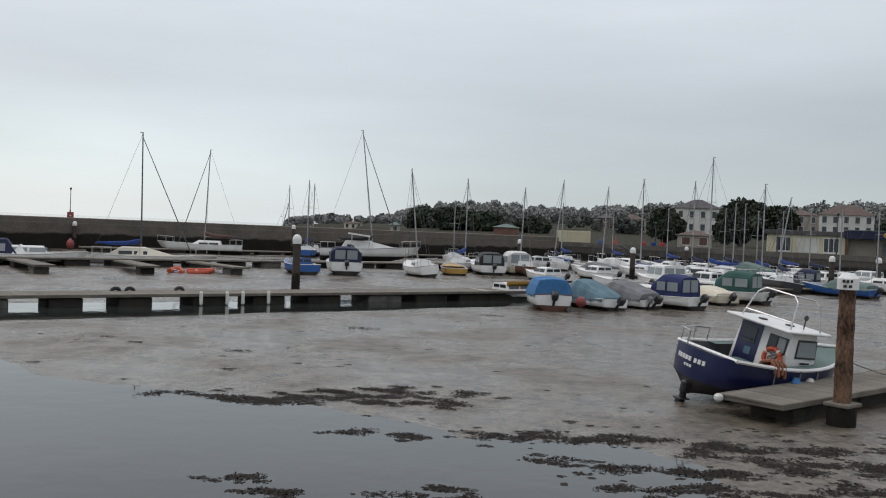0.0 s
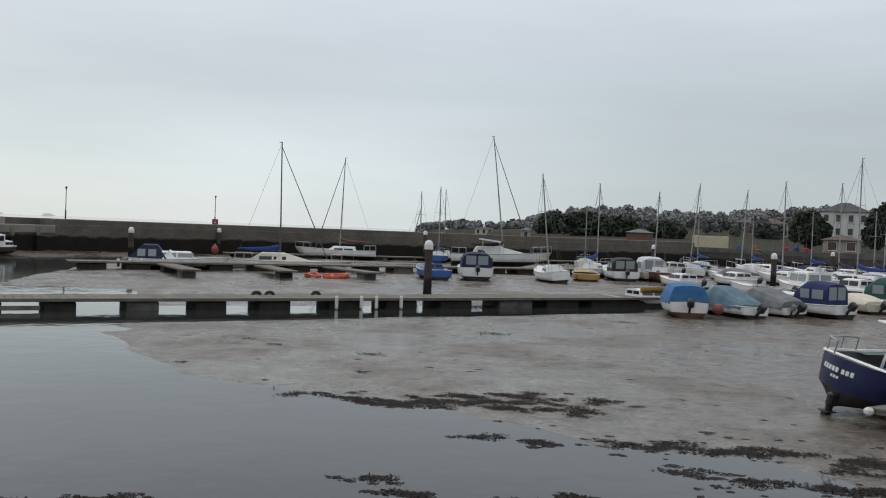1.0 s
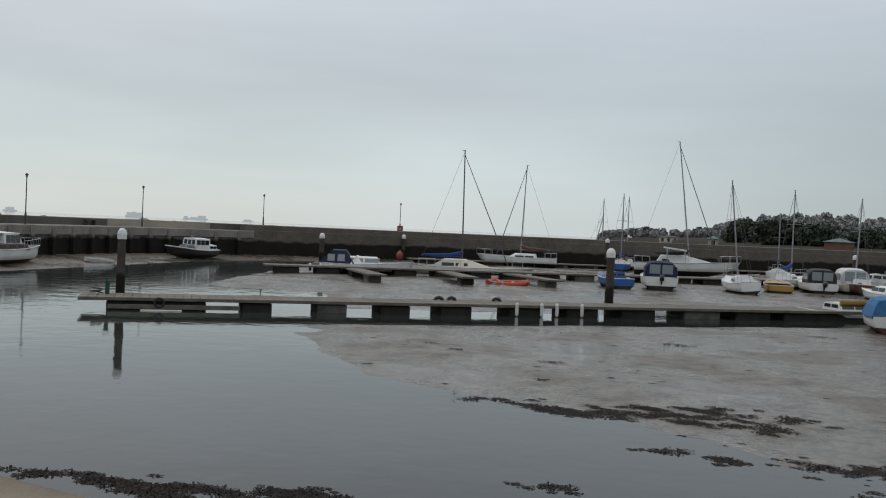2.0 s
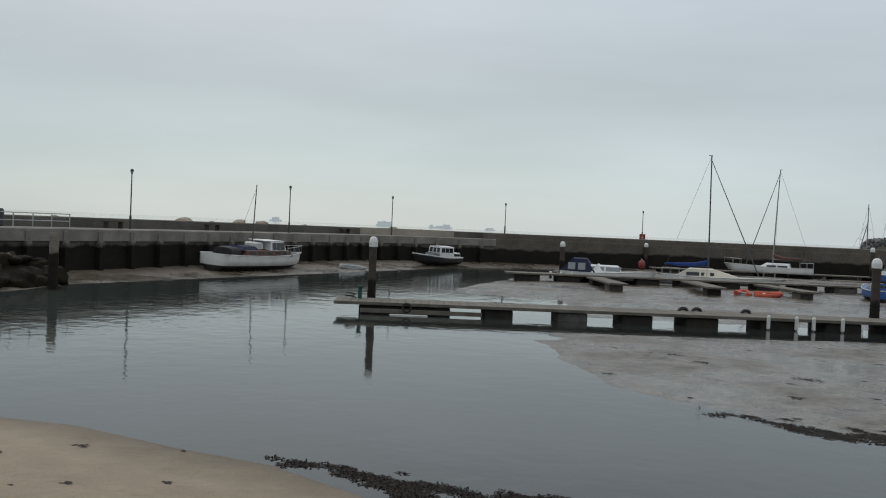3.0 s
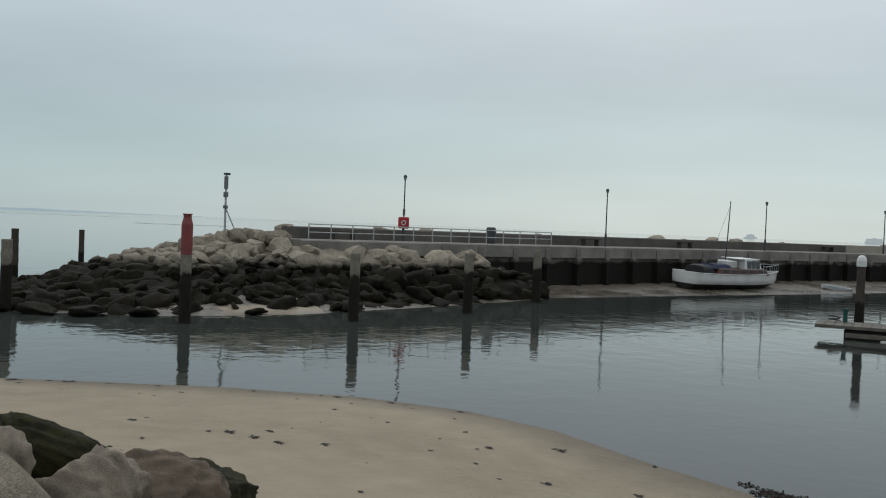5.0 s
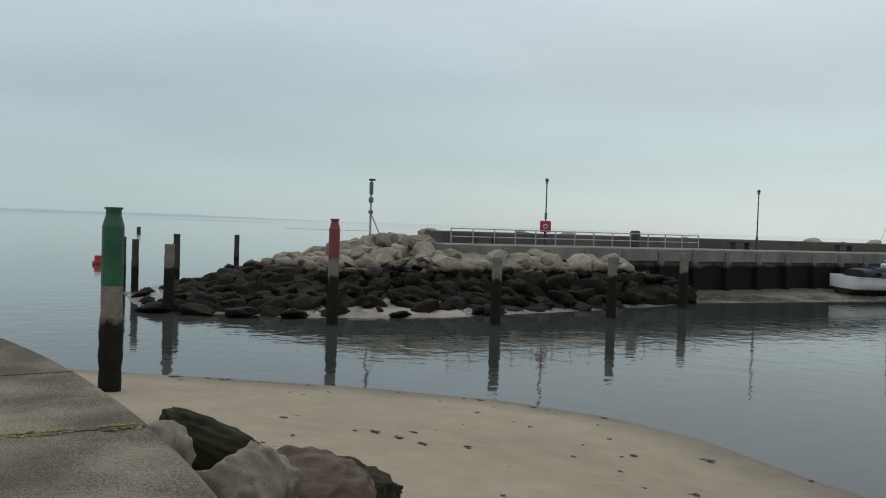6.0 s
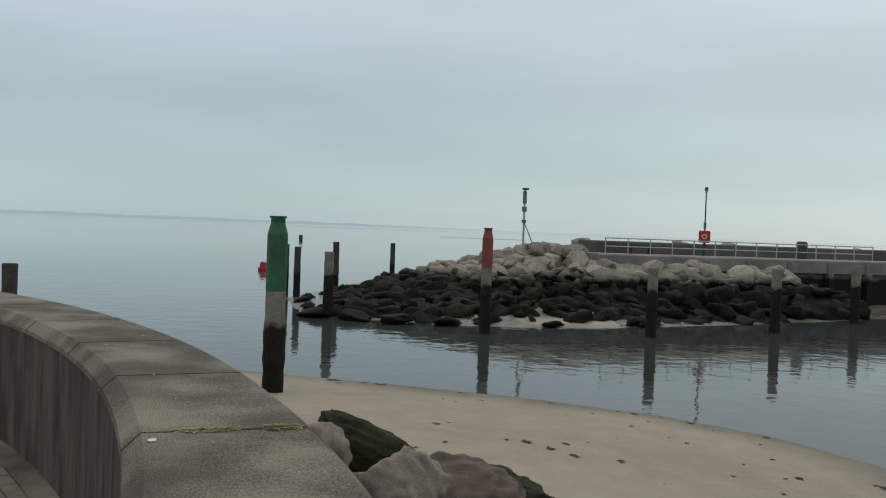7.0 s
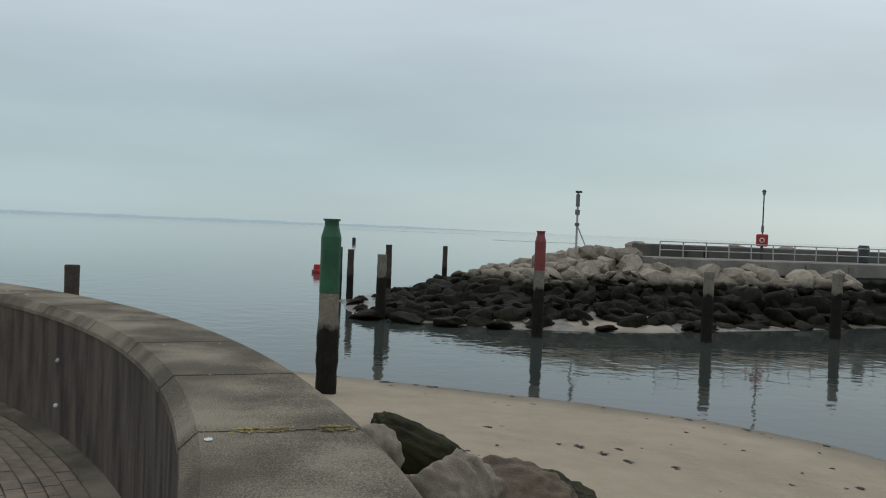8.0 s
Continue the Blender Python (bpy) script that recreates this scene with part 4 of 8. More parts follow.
for k, (u, w) in enumerate(((-0.07, 0.05), (0.0, 0.05), (0.07, 0.04), (-0.05, 0.06), (0.05, 0.06))):
    bm = bmesh.new()
    zc = 2.92 if k < 3 else 2.82
    d = Vector((-0.42, -0.91, 0))
    s = Vector((0.91, -0.42, 0))
    c = d * 0.196 + s * u
    box(bm, -w / 2, w / 2, -0.012, 0.012, -0.028, 0.028, m=Matrix.Translation((c.x, c.y, zc)) @ Matrix.Rotation(math.atan2(s.y, s.x), 4, "Z"))
    part("dark_bar", bm, M_DARK, cap)
# fittings on the long pontoon
for u in (12.2, 12.75, 14.75):
    th = base("tyre_fender", front.matrix_world @ Matrix.Translation((u + 1.6, 1.7, 0.68)), "half-sunk black tyre standing on the pontoon edge", "tyre", "pontoon tyres")
    bm = bmesh.new()
    pts = [(0.17 * math.cos(a), 0, 0.14 * math.sin(a) - 0.03) for a in np.linspace(0, math.pi, 9)]
    bent(bm, pts, 0.07, 8)
    part("tyre", bm, M_RUBBER, th)
for u in (16.07, 17.16, 17.83, 18.96):
    th = base("mooring_fender", front.matrix_world @ Matrix.Translation((u + 0.5, -0.09, 0.23)), "white upright fender on the pontoon edge", "fender", "pontoon fenders")
    bm = bmesh.new()
    lathe(bm, [(0.03, 0.0), (0.075, 0.05), (0.075, 0.50), (0.03, 0.56)], 8)
    part("cylinder", bm, M_FENDER, th)
th = base("ring_fender", front.matrix_world @ Matrix.Translation((2.75, -0.08, 0.52)), "black rubber ring hung on the pontoon end", "fender")
bm = bmesh.new()
bent(bm, [(0.16 * math.cos(a), 0, 0.16 * math.sin(a)) for a in np.linspace(0, 2 * math.pi, 13)], 0.045, 6)
part("ring", bm, M_RUBBER, th)
th = base("waling", front.matrix_world @ Matrix.Translation((1.0, -0.02, -0.02)), "timber waling with white fender strip on the pontoon end", "fender")
bm = bmesh.new()
box(bm, 0, 4.6, -0.05, 0.02, 0.30, 0.46, 0.01)
part("plank", bm, M_FENDER_WOOD, th)
bm = bmesh.new()
box(bm, 1.1, 2.55, -0.13, -0.05, 0.17, 0.29, 0.03)
part("white_strip", bm, M_FENDER, th, "white rubber strip")
th = base("mooring_post", front.matrix_world @ Matrix.Translation((0.9, 1.5, 0.68)), "short green-roped mooring post with coiled line", "post")
bm = bmesh.new()
lathe(bm, [(0.08, 0), (0.08, 0.42), (0.12, 0.42), (0.12, 0.5)], 8)
part("bollard", bm, M_GREEN, th)
bm = bmesh.new()
bent(bm, [(-0.35 + 0.2 * math.cos(a), -0.3 + 0.2 * math.sin(a), 0.05 + 0.02 * a) for a in np.linspace(0, 9, 20)], 0.025, 5)
part("rope_coil", bm, M_RUBBER, th)


# ---- quay furniture ----
def lamp_post(x, y, z, h, box_red=False, dark=True):
    th = base("street_lamp", pose(x, y, z), "slim dark lamp post on the breakwater" + (" with red lifebuoy box" if box_red else ""), "street lamp", "breakwater lamps")
    bm = bmesh.new()
    lathe(bm, [(0.075, 0), (0.075, 0.8), (0.042, 0.9), (0.034, h - 0.33)], 8)
    part("post", bm, M_POST, th)
    bm = bmesh.new()
    lathe(bm, [(0.04, h - 0.34), (0.10, h - 0.12), (0.125, h - 0.10), (0.05, h)], 8)
    part("lantern", bm, M_POST, th)
    bm = bmesh.new()
    lathe(bm, [(0.05, h - 0.32), (0.105, h - 0.13)], 8)
    part("glazing", bm, M_GLASS_PALE, th, "pale lamp glass")
    if box_red:
        bm = bmesh.new()
        box(bm, -0.30, 0.30, -0.22, -0.02, 0.72, 1.36, 0.05, Matrix.Rotation(math.atan2(-x, y) + 0.0, 4, "Z"))
        bx = part("lifebuoy_box", bm, M_RED, th, "red lifebuoy housing")
        bm = bmesh.new()
        m = Matrix.Rotation(math.atan2(-x, y), 4, "Z")
        bent(bm, [m @ Vector((0.11 * math.cos(a), -0.235, 1.04 + 0.11 * math.sin(a))) for a in np.linspace(0, 2 * math.pi, 11)], 0.035, 5)
        part("ring_mark", bm, M_OFFWHITE, bx)
        bm = bmesh.new()
        box(bm, -0.07, 0.07, -0.10, 0.0, 1.45, 1.80, 0.01, m)
        part("notice", bm, M_CANVAS_GREY, th)
    return th


for az, d, el, red in ((65.8, 51.0, 3.05, True), (53.26, 59.8, 2.65, False), (43.96, 73.0, 2.15, False), (37.64, 86.0, 1.81, False), (30.58, 95.5, 1.68, False), (22.18, 103.0, 1.54, False)):
    zb = 2.62 if d < 90 else 3.2
    lamp_post(-math.sin(radians(az)) * d, math.cos(radians(az)) * d, zb, 3.6 + d * math.tan(radians(el)) - zb, red)

# grounded red buoy under the mole wall, and the box at the foot of the far lamp
bx0, by0 = -36.5, 89.8
zg = float(gz(bx0, by0))
th = base("mooring_buoy", pose(bx0, by0, zg), "faded red mooring buoy lying on the mud below the wall", "buoy")
bm = bmesh.new()
zt = max(0.7, 1.15 - zg)
lathe(bm, [(0.05, 0.0), (0.28, zt * 0.15), (0.38, zt * 0.45), (0.36, zt * 0.7), (0.2, zt * 0.95), (0.05, zt)], 14)
part("float_body", bm, M_RED_FADED, th)
bm = bmesh.new()
bent(bm, [(0.07 * math.cos(a), 0, zt + 0.05 + 0.07 * math.sin(a)) for a in np.linspace(0, 2 * math.pi, 9)], 0.02, 5)
part("lifting_eye", bm, M_STEEL, th)
th = base("lamp_cabinet", pose(-38.7, 95.0, 3.2, 0, 0, 22), "faded red lifebuoy box with pale ring at a lamp foot", "cabinet")
bm = bmesh.new()
box(bm, -0.32, 0.32, -0.2, 0.2, -0.2, 0.62, 0.03)
part("casing", bm, M_RED_FADED, th)
bm = bmesh.new()
lathe(bm, [(0.0, 0.0), (0.10, 0.0), (0.10, 0.02), (0.0, 0.02)], 12, Matrix.Translation((0, -0.2, 0.25)) @ Matrix.Rotation(radians(90), 4, "X"))
part("disc", bm, M_OFFWHITE, th)

rail = base("railing", Matrix(), "two-bar galvanised railing along the quay edge", "railing")
RAIL = [(-42.5, 14.2), (-42.8, 15.5), (-44.2, 22), (-45.9, 30.5)]
for zz in (3.02, 3.42):
    bm = bmesh.new()
    bent(bm, [(x - 0.3, y, zz) for x, y in RAIL], 0.03, 6)
    part("rail_bar", bm, M_GALV, rail)
bm = tube(bmesh.new(), (0, 0, 2.6), (0, 0, 3.44), 0.03, n=6)
post_me = mesh_of(bm, "rail_post", M_GALV)
for x, y, a in along(RAIL, 1.28):
    ob = new("rail_post", post_me)
    ob.location = (x - 0.3, y, 0)
    ob.parent = rail
th = base("litter_bin", pose(-47.2, 26.9, 2.62), "black round litter bin by the railing", "bin")
bm = lathe(bmesh.new(), [(0.26, 0), (0.30, 0.1), (0.30, 0.85), (0.24, 0.98)], 12)
part("drum", bm, M_POST, th)
for u in (0.16, 0.42, 0.58, 0.75):
    i = int(u * 8)
    x, y = QUAY[i]
    th = base("quay_bench", pose(x - 2.9, y + 1.5, 2.64, 0, 0, 100), "low dark timber bench against the parapet", "bench", "quay benches")
    bm = box(bmesh.new(), -0.8, 0.8, -0.2, 0.2, 0.40, 0.46, 0.01)
    part("seat", bm, M_PILE_DARK, th)
    for s in (-0.6, 0.6):
        bm = box(bmesh.new(), s - 0.05, s + 0.05, -0.18, 0.18, 0, 0.40, 0.01)
        part("leg", bm, M_PILE_DARK, th)

# navigation mast on the groyne
x, y = -math.sin(radians(76.7)) * 45.5, math.cos(radians(76.7)) * 45.5
th = base("navigation_mast", pose(x, y, 2.2), "grey lattice mast with lamps and raking stay on the rocks", "mast")
bm = bmesh.new()
tube(bm, (0, 0, -0.4), (0, 0, 3.5), 0.055, 0.05)
part("pole", bm, M_GALV, th)
bm = bmesh.new()
tube(bm, (0.0, 0.0, 1.85), (0.2, 0.75, 0.1), 0.03)
part("stay", bm, M_GALV, th)
for z0, z1, r in ((2.75, 3.35, 0.10), (2.35, 2.6, 0.12), (1.8, 1.95, 0.12)):
    bm = bmesh.new()
    tube(bm, (0, 0, z0), (0, 0, z1), r, r, 8)
    part("lamp_unit", bm, M_CANVAS_GREY, th)
bm = box(bmesh.new(), -0.08, 0.08, -0.12, 0.18, 3.42, 3.52, 0.01)
part("lantern", bm, M_POST, th)

# sea marks
th = base("channel_buoy", pose(-math.sin(radians(92.7)) * 68, math.cos(radians(92.7)) * 68, 0), "small red channel buoy afloat in the sea", "buoy")
bm = lathe(bmesh.new(), [(0.3, -0.1), (0.38, 0.05), (0.38, 0.22), (0.26, 0.26), (0.24, 0.6), (0.1, 0.66)], 12)
part("float_body", bm, M_RED, th)
th = base("channel_buoy", pose(-math.sin(radians(90.47)) * 190, math.cos(radians(90.47)) * 190, 0), "small dark buoy far out at sea", "buoy")
bm = lathe(bmesh.new(), [(0.3, -0.1), (0.4, 0.1), (0.4, 1.0), (0.2, 1.1)], 10)
part("float_body", bm, M_POST, th)


# ---- boats ----
def half_beam(u, B, tr):
    if u < 0.45:
        return B / 2 * (tr + (1 - tr) * math.sin(u / 0.45 * math.pi / 2))
    return B / 2 * max(0.0, 1 - ((u - 0.45) / 0.55) ** 2.3)


def sheer(u, H, rise):
    return H * (1 - 0.06 * math.sin(u * math.pi)) + rise * max(0.0, u - 0.25) ** 1.6


def hull_mesh(L, B, H, rise, tr=0.85, wl=0.46, fore=0.10, n=14, rnd_s=0.03):
    """Lofted hull, stern at x = 0, keel at z = 0. Faces under the waterline take the second material."""
    bm = bmesh.new()
    rings = []
    for i in range(n + 1):
        u = i / n
        b, s = half_beam(u, B, tr), sheer(u, H, rise)
        kz = 0.02 + (max(0.0, u - 0.72) / 0.28) ** 2.0 * H * 0.55
        w = wl * H
        pts = []
        for f, z in ((0.0, kz), (0.55, kz + (w - kz) * 0.35 if kz < w else kz), (0.88, max(w, kz)), (0.95, max(w, kz) + 0.02), (0.99, (max(w, kz) + s) / 2), (1.0, s)):
            x = u * L + (fore * L * (z / (H + rise)) * u ** 6)
            pts.append((x, b * f * (1 - 0.35 * (u ** 4) * (1 - z / s)), z))
        rings.append([Vector((x, -y, z)) for x, y, z in reversed(pts)] + [Vector((x, y, z)) for x, y, z in pts[1:]])
    # the stern closes on the centre line, flat or rounded
    first = rings[0]
    stern = [[Vector((p.x - rnd_s * (1 - k * k), p.y * k, p.z)) for p in first] for k in (0.0, 0.35, 0.65, 0.88)]
    loft(bm, stern + rings)
    bmesh.ops.remove_doubles(bm, verts=bm.verts, dist=0.002)
    bmesh.ops.recalc_face_normals(bm, faces=bm.faces)
    for f in bm.faces:
        f.material_index = 1 if max(v.co.z for v in f.verts) < wl * H + 0.03 + (0.0 if f.calc_center_median().x < 0.7 * L else H * 0.25) else 0
        f.smooth = True
    return bm


def sheer_line(L, B, H, rise, tr, fore=0.10, n=14, k=1.0, dz=0.0, u0=0.0, u1=1.0):
    port = []
    for i in range(n + 1):
        u = u0 + (u1 - u0) * i / n
        s = sheer(u, H, rise)
        port.append(Vector((u * L + fore * L * (s / (H + rise)) * u ** 6, half_beam(u, B, tr) * k, s + dz)))
    return port


def deck_mesh(L, B, H, rise, tr, fore=0.10, dz=-0.03, k=0.97, u0=0.0, u1=1.0):
    bm = bmesh.new()
    port = sheer_line(L, B, H, rise, tr, fore, k=k, dz=dz, u0=u0, u1=u1)
    loft(bm, [[p, Vector((p.x, 0, p.z + 0.03)), Vector((p.x, -p.y, p.z))] for p in port])
    bmesh.ops.remove_doubles(bm, verts=bm.verts, dist=0.002)
    return bm


def gunwale(L, B, H, rise, tr, fore=0.10, r=0.03):
    bm = bmesh.new()
    port = sheer_line(L, B, H, rise, tr, fore, k=1.005)
    line = [Vector((p.x, -p.y, p.z)) for p in port] + port[::-1][1:]
    bent(bm, [line[-1]] + line, r, 6)
    return bm


def house(x0, x1, w0, w1, z0, z1, rake0=0.1, rake1=0.25, tum=0.12, crown=0.05):
    """A cabin: raked ends, leaning sides and a crowned roof."""
    bm = bmesh.new()
    rings = []
    for t in (0.0, 0.5, 1.0):
        x = x0 + (x1 - x0) * t
        w = (w0 + (w1 - w0) * t) / 2
        rk = rake0 * (1 - t) - rake1 * t if t != 0.5 else 0
        rings.append([(x, -w, z0), (x + rk * 0.92, -(w - tum), z1 - 0.04), (x + rk, -(w - tum - 0.05), z1), (x + rk, 0, z1 + crown), (x + rk, w - tum - 0.05, z1), (x + rk * 0.92, w - tum, z1 - 0.04), (x, w, z0)])
    loft(bm, [[Vector(p) for p in r] for r in rings], closed=True, cap=True)
    bmesh.ops.recalc_face_normals(bm, faces=bm.faces)
    return bm


def quad_prism(pts, t):
    """A thin pane through four corners."""
    bm = bmesh.new()
    p = [Vector(q) for q in pts]
    nrm = (p[1] - p[0]).cross(p[3] - p[0]).normalized() * t
    a = [bm.verts.new(q + nrm) for q in p]
    b = [bm.verts.new(q - nrm) for q in p]
    bm.faces.new(a)
    bm.faces.new(b[::-1])
    for k in range(4):
        j = (k + 1) % 4
        bm.faces.new((a[j], a[k], b[k], b[j]))
    return bm


def side_windows(parent, x0, x1, w0, w1, z0, z1, tum, n, m, zlo=0.35, zhi=0.85, gap=0.06):
    """Panes let into both leaning cabin sides, each with a thin frame."""
    for sgn in (-1, 1):
        for i in range(n):
            ta, tb = (i + gap) / n * 0.86 + 0.07, (i + 1 - gap) / n * 0.86 + 0.07
            c = []
            for t, f in ((ta, zlo), (tb, zlo), (tb, zhi), (ta, zhi)):
                w = (w0 + (w1 - w0) * t) / 2 - tum * f
                c.append((x0 + (x1 - x0) * t, sgn * (w + 0.004), z0 + (z1 - z0) * f))
            part("window", quad_prism(c, 0.012), m, parent)


def end_windows(parent, x, rake, w, z0, z1, tum, n, m, zlo=0.3, zhi=0.88):
    for i in range(n):
        c = []
        for t, f in ((i / n + 0.04, zlo), ((i + 1) / n - 0.04, zlo), ((i + 1) / n - 0.04, zhi), (i / n + 0.04, zhi)):
            ww = w / 2 - tum * f - 0.06
            c.append((x + rake * f + (0.006 if rake < 0 else -0.006), -ww + 2 * ww * t, z0 + (z1 - z0) * f))
        part("windscreen_pane", quad_prism(c, 0.012), m, parent)


def outboard(parent, x, z, tilt=-50, m=M_DARK, y=0.0, s=1.0):
    ob = new("outboard_motor")
    ob.parent = parent
    ob.matrix_basis = pose(x, y, z, 0, tilt, 0) @ Matrix.Scale(s, 4)
    bm = bmesh.new()
    box(bm, -0.36, 0.0, -0.15, 0.15, 0.05, 0.48, 0.07)
    part("cowl", bm, m, ob)
    bm = bmesh.new()
    box(bm, -0.22, -0.10, -0.05, 0.05, -0.72, 0.06, 0.02)
    box(bm, -0.36, -0.06, -0.03, 0.03, -0.55, -0.52, 0.0)
    tube(bm, (-0.34, 0, -0.66), (-0.02, 0, -0.66), 0.05, 0.03)
    part("leg", bm, M_DARK, ob)
    bm = bmesh.new()
    for k in range(3):
        a = 2 * math.pi * k / 3
        box(bm, -0.37, -0.35, -0.04, 0.04, 0.02, 0.15, 0.0, Matrix.Translation((0, 0, -0.66)) @ Matrix.Rotation(a, 4, "X"))
    part("propeller", bm, M_DARK, ob)


def canopy(parent, x0, x1, w, z0, z1, m, clear=True):
    """A fabric hood on hoops with clear vinyl panels."""
    bm = bmesh.new()
    rings = []
    n = 7
    for i in range(n + 1):
        t = i / n
        x = x0 + (x1 - x0) * t
        hgt = (z1 - z0) * (0.90 + 0.10 * math.sin(t * math.pi)) * (1 - max(0.0, t - 0.72) * 1.1)
        ring = []
        for k in range(11):
            a = math.pi * k / 10
            ring.append(Vector((x, -w / 2 * math.copysign(abs(math.cos(a)) ** 0.45, math.cos(a)), z0 + hgt * math.sin(a) ** 0.6)))
        rings.append(ring)
    loft(bm, rings, closed=True, cap=True)
    bmesh.ops.recalc_face_normals(bm, faces=bm.faces)
    hood = part("hood", bm, m, parent, "fabric hood", smooth=False)
    if clear:
        for sgn in (-1, 1):
            for a, b in ((0.08, 0.42), (0.50, 0.78)):
                c = [(x0 + (x1 - x0) * t, sgn * (w / 2 + 0.006), z0 + (z1 - z0) * f) for t, f in ((a, 0.28), (b, 0.28), (b, 0.66), (a, 0.66))]
                part("clear_panel", quad_prism(c, 0.01), M_GLASS_PALE, hood)
        for a, b in ((-0.36, -0.03), (0.03, 0.36)):
            c = [(x0 - 0.008, w * t, z0 + (z1 - z0) * f) for t, f in ((a, 0.25), (b, 0.25), (b, 0.78), (a, 0.78))]
            part("clear_panel", quad_prism(c, 0.01), M_GLASS_PALE, hood)


def cover(parent, L, B, H, rise, tr, m, ridge=0.5, u0=0.04, u1=0.70, peak=0.62, tail=0.35):
    """A tent of canvas over the cockpit: highest over the windscreen, falling to the stern, tied down along the gunwale, with slack folds."""
    bm = bmesh.new()
    rings = []
    for i in range(15):
        t = i / 14
        u = u0 + (u1 - u0) * t
        b, s = half_beam(u, B, tr) + 0.03, sheer(u, H, rise)
        high = tail + (1 - tail) * (t / peak) ** 0.8 if t < peak else 1 - 0.92 * ((t - peak) / (1 - peak)) ** 1.3
        top = s + ridge * high
        sag = 0.035 * math.sin(t * 19) + 0.02 * math.sin(t * 43)
        ring = []
        for k, f in ((-1.02, -0.12), (-1.0, 0.03), (-0.88, 0.55), (-0.72, 0.90), (-0.36, 0.98), (0, 1.0), (0.36, 0.98), (0.72, 0.90), (0.88, 0.55), (1.0, 0.03), (1.02, -0.12)):
            z = s + (top - s) * f + sag * (1 - abs(k)) if f > 0 else s + f * (0.7 + 0.5 * math.sin(t * 31 + k))
            ring.append(Vector((u * L - (0.05 if i == 0 else 0), b * k, z)))
        rings.append(ring)
    vs = loft(bm, rings)
    bm.faces.new(vs[0][::-1])
    bm.faces.new(vs[-1])
    bmesh.ops.recalc_face_normals(bm, faces=bm.faces)
    part("canvas_cover", bm, m, parent, "tied-down canvas cover")


def fenders(parent, L, B, H, rise, tr, us, side=(1,)):
    for u in us:
        for s in side:
            bm = bmesh.new()
            y, z = s * (half_beam(u, B, tr) + 0.10), sheer(u, H, rise)
            lathe(bm, [(0.03, z - 0.62), (0.09, z - 0.56), (0.09, z - 0.16), (0.03, z - 0.1)], 8, Matrix.Translation((u * L, y, 0)))
            part("fender", bm, M_FENDER, parent, "white fender")


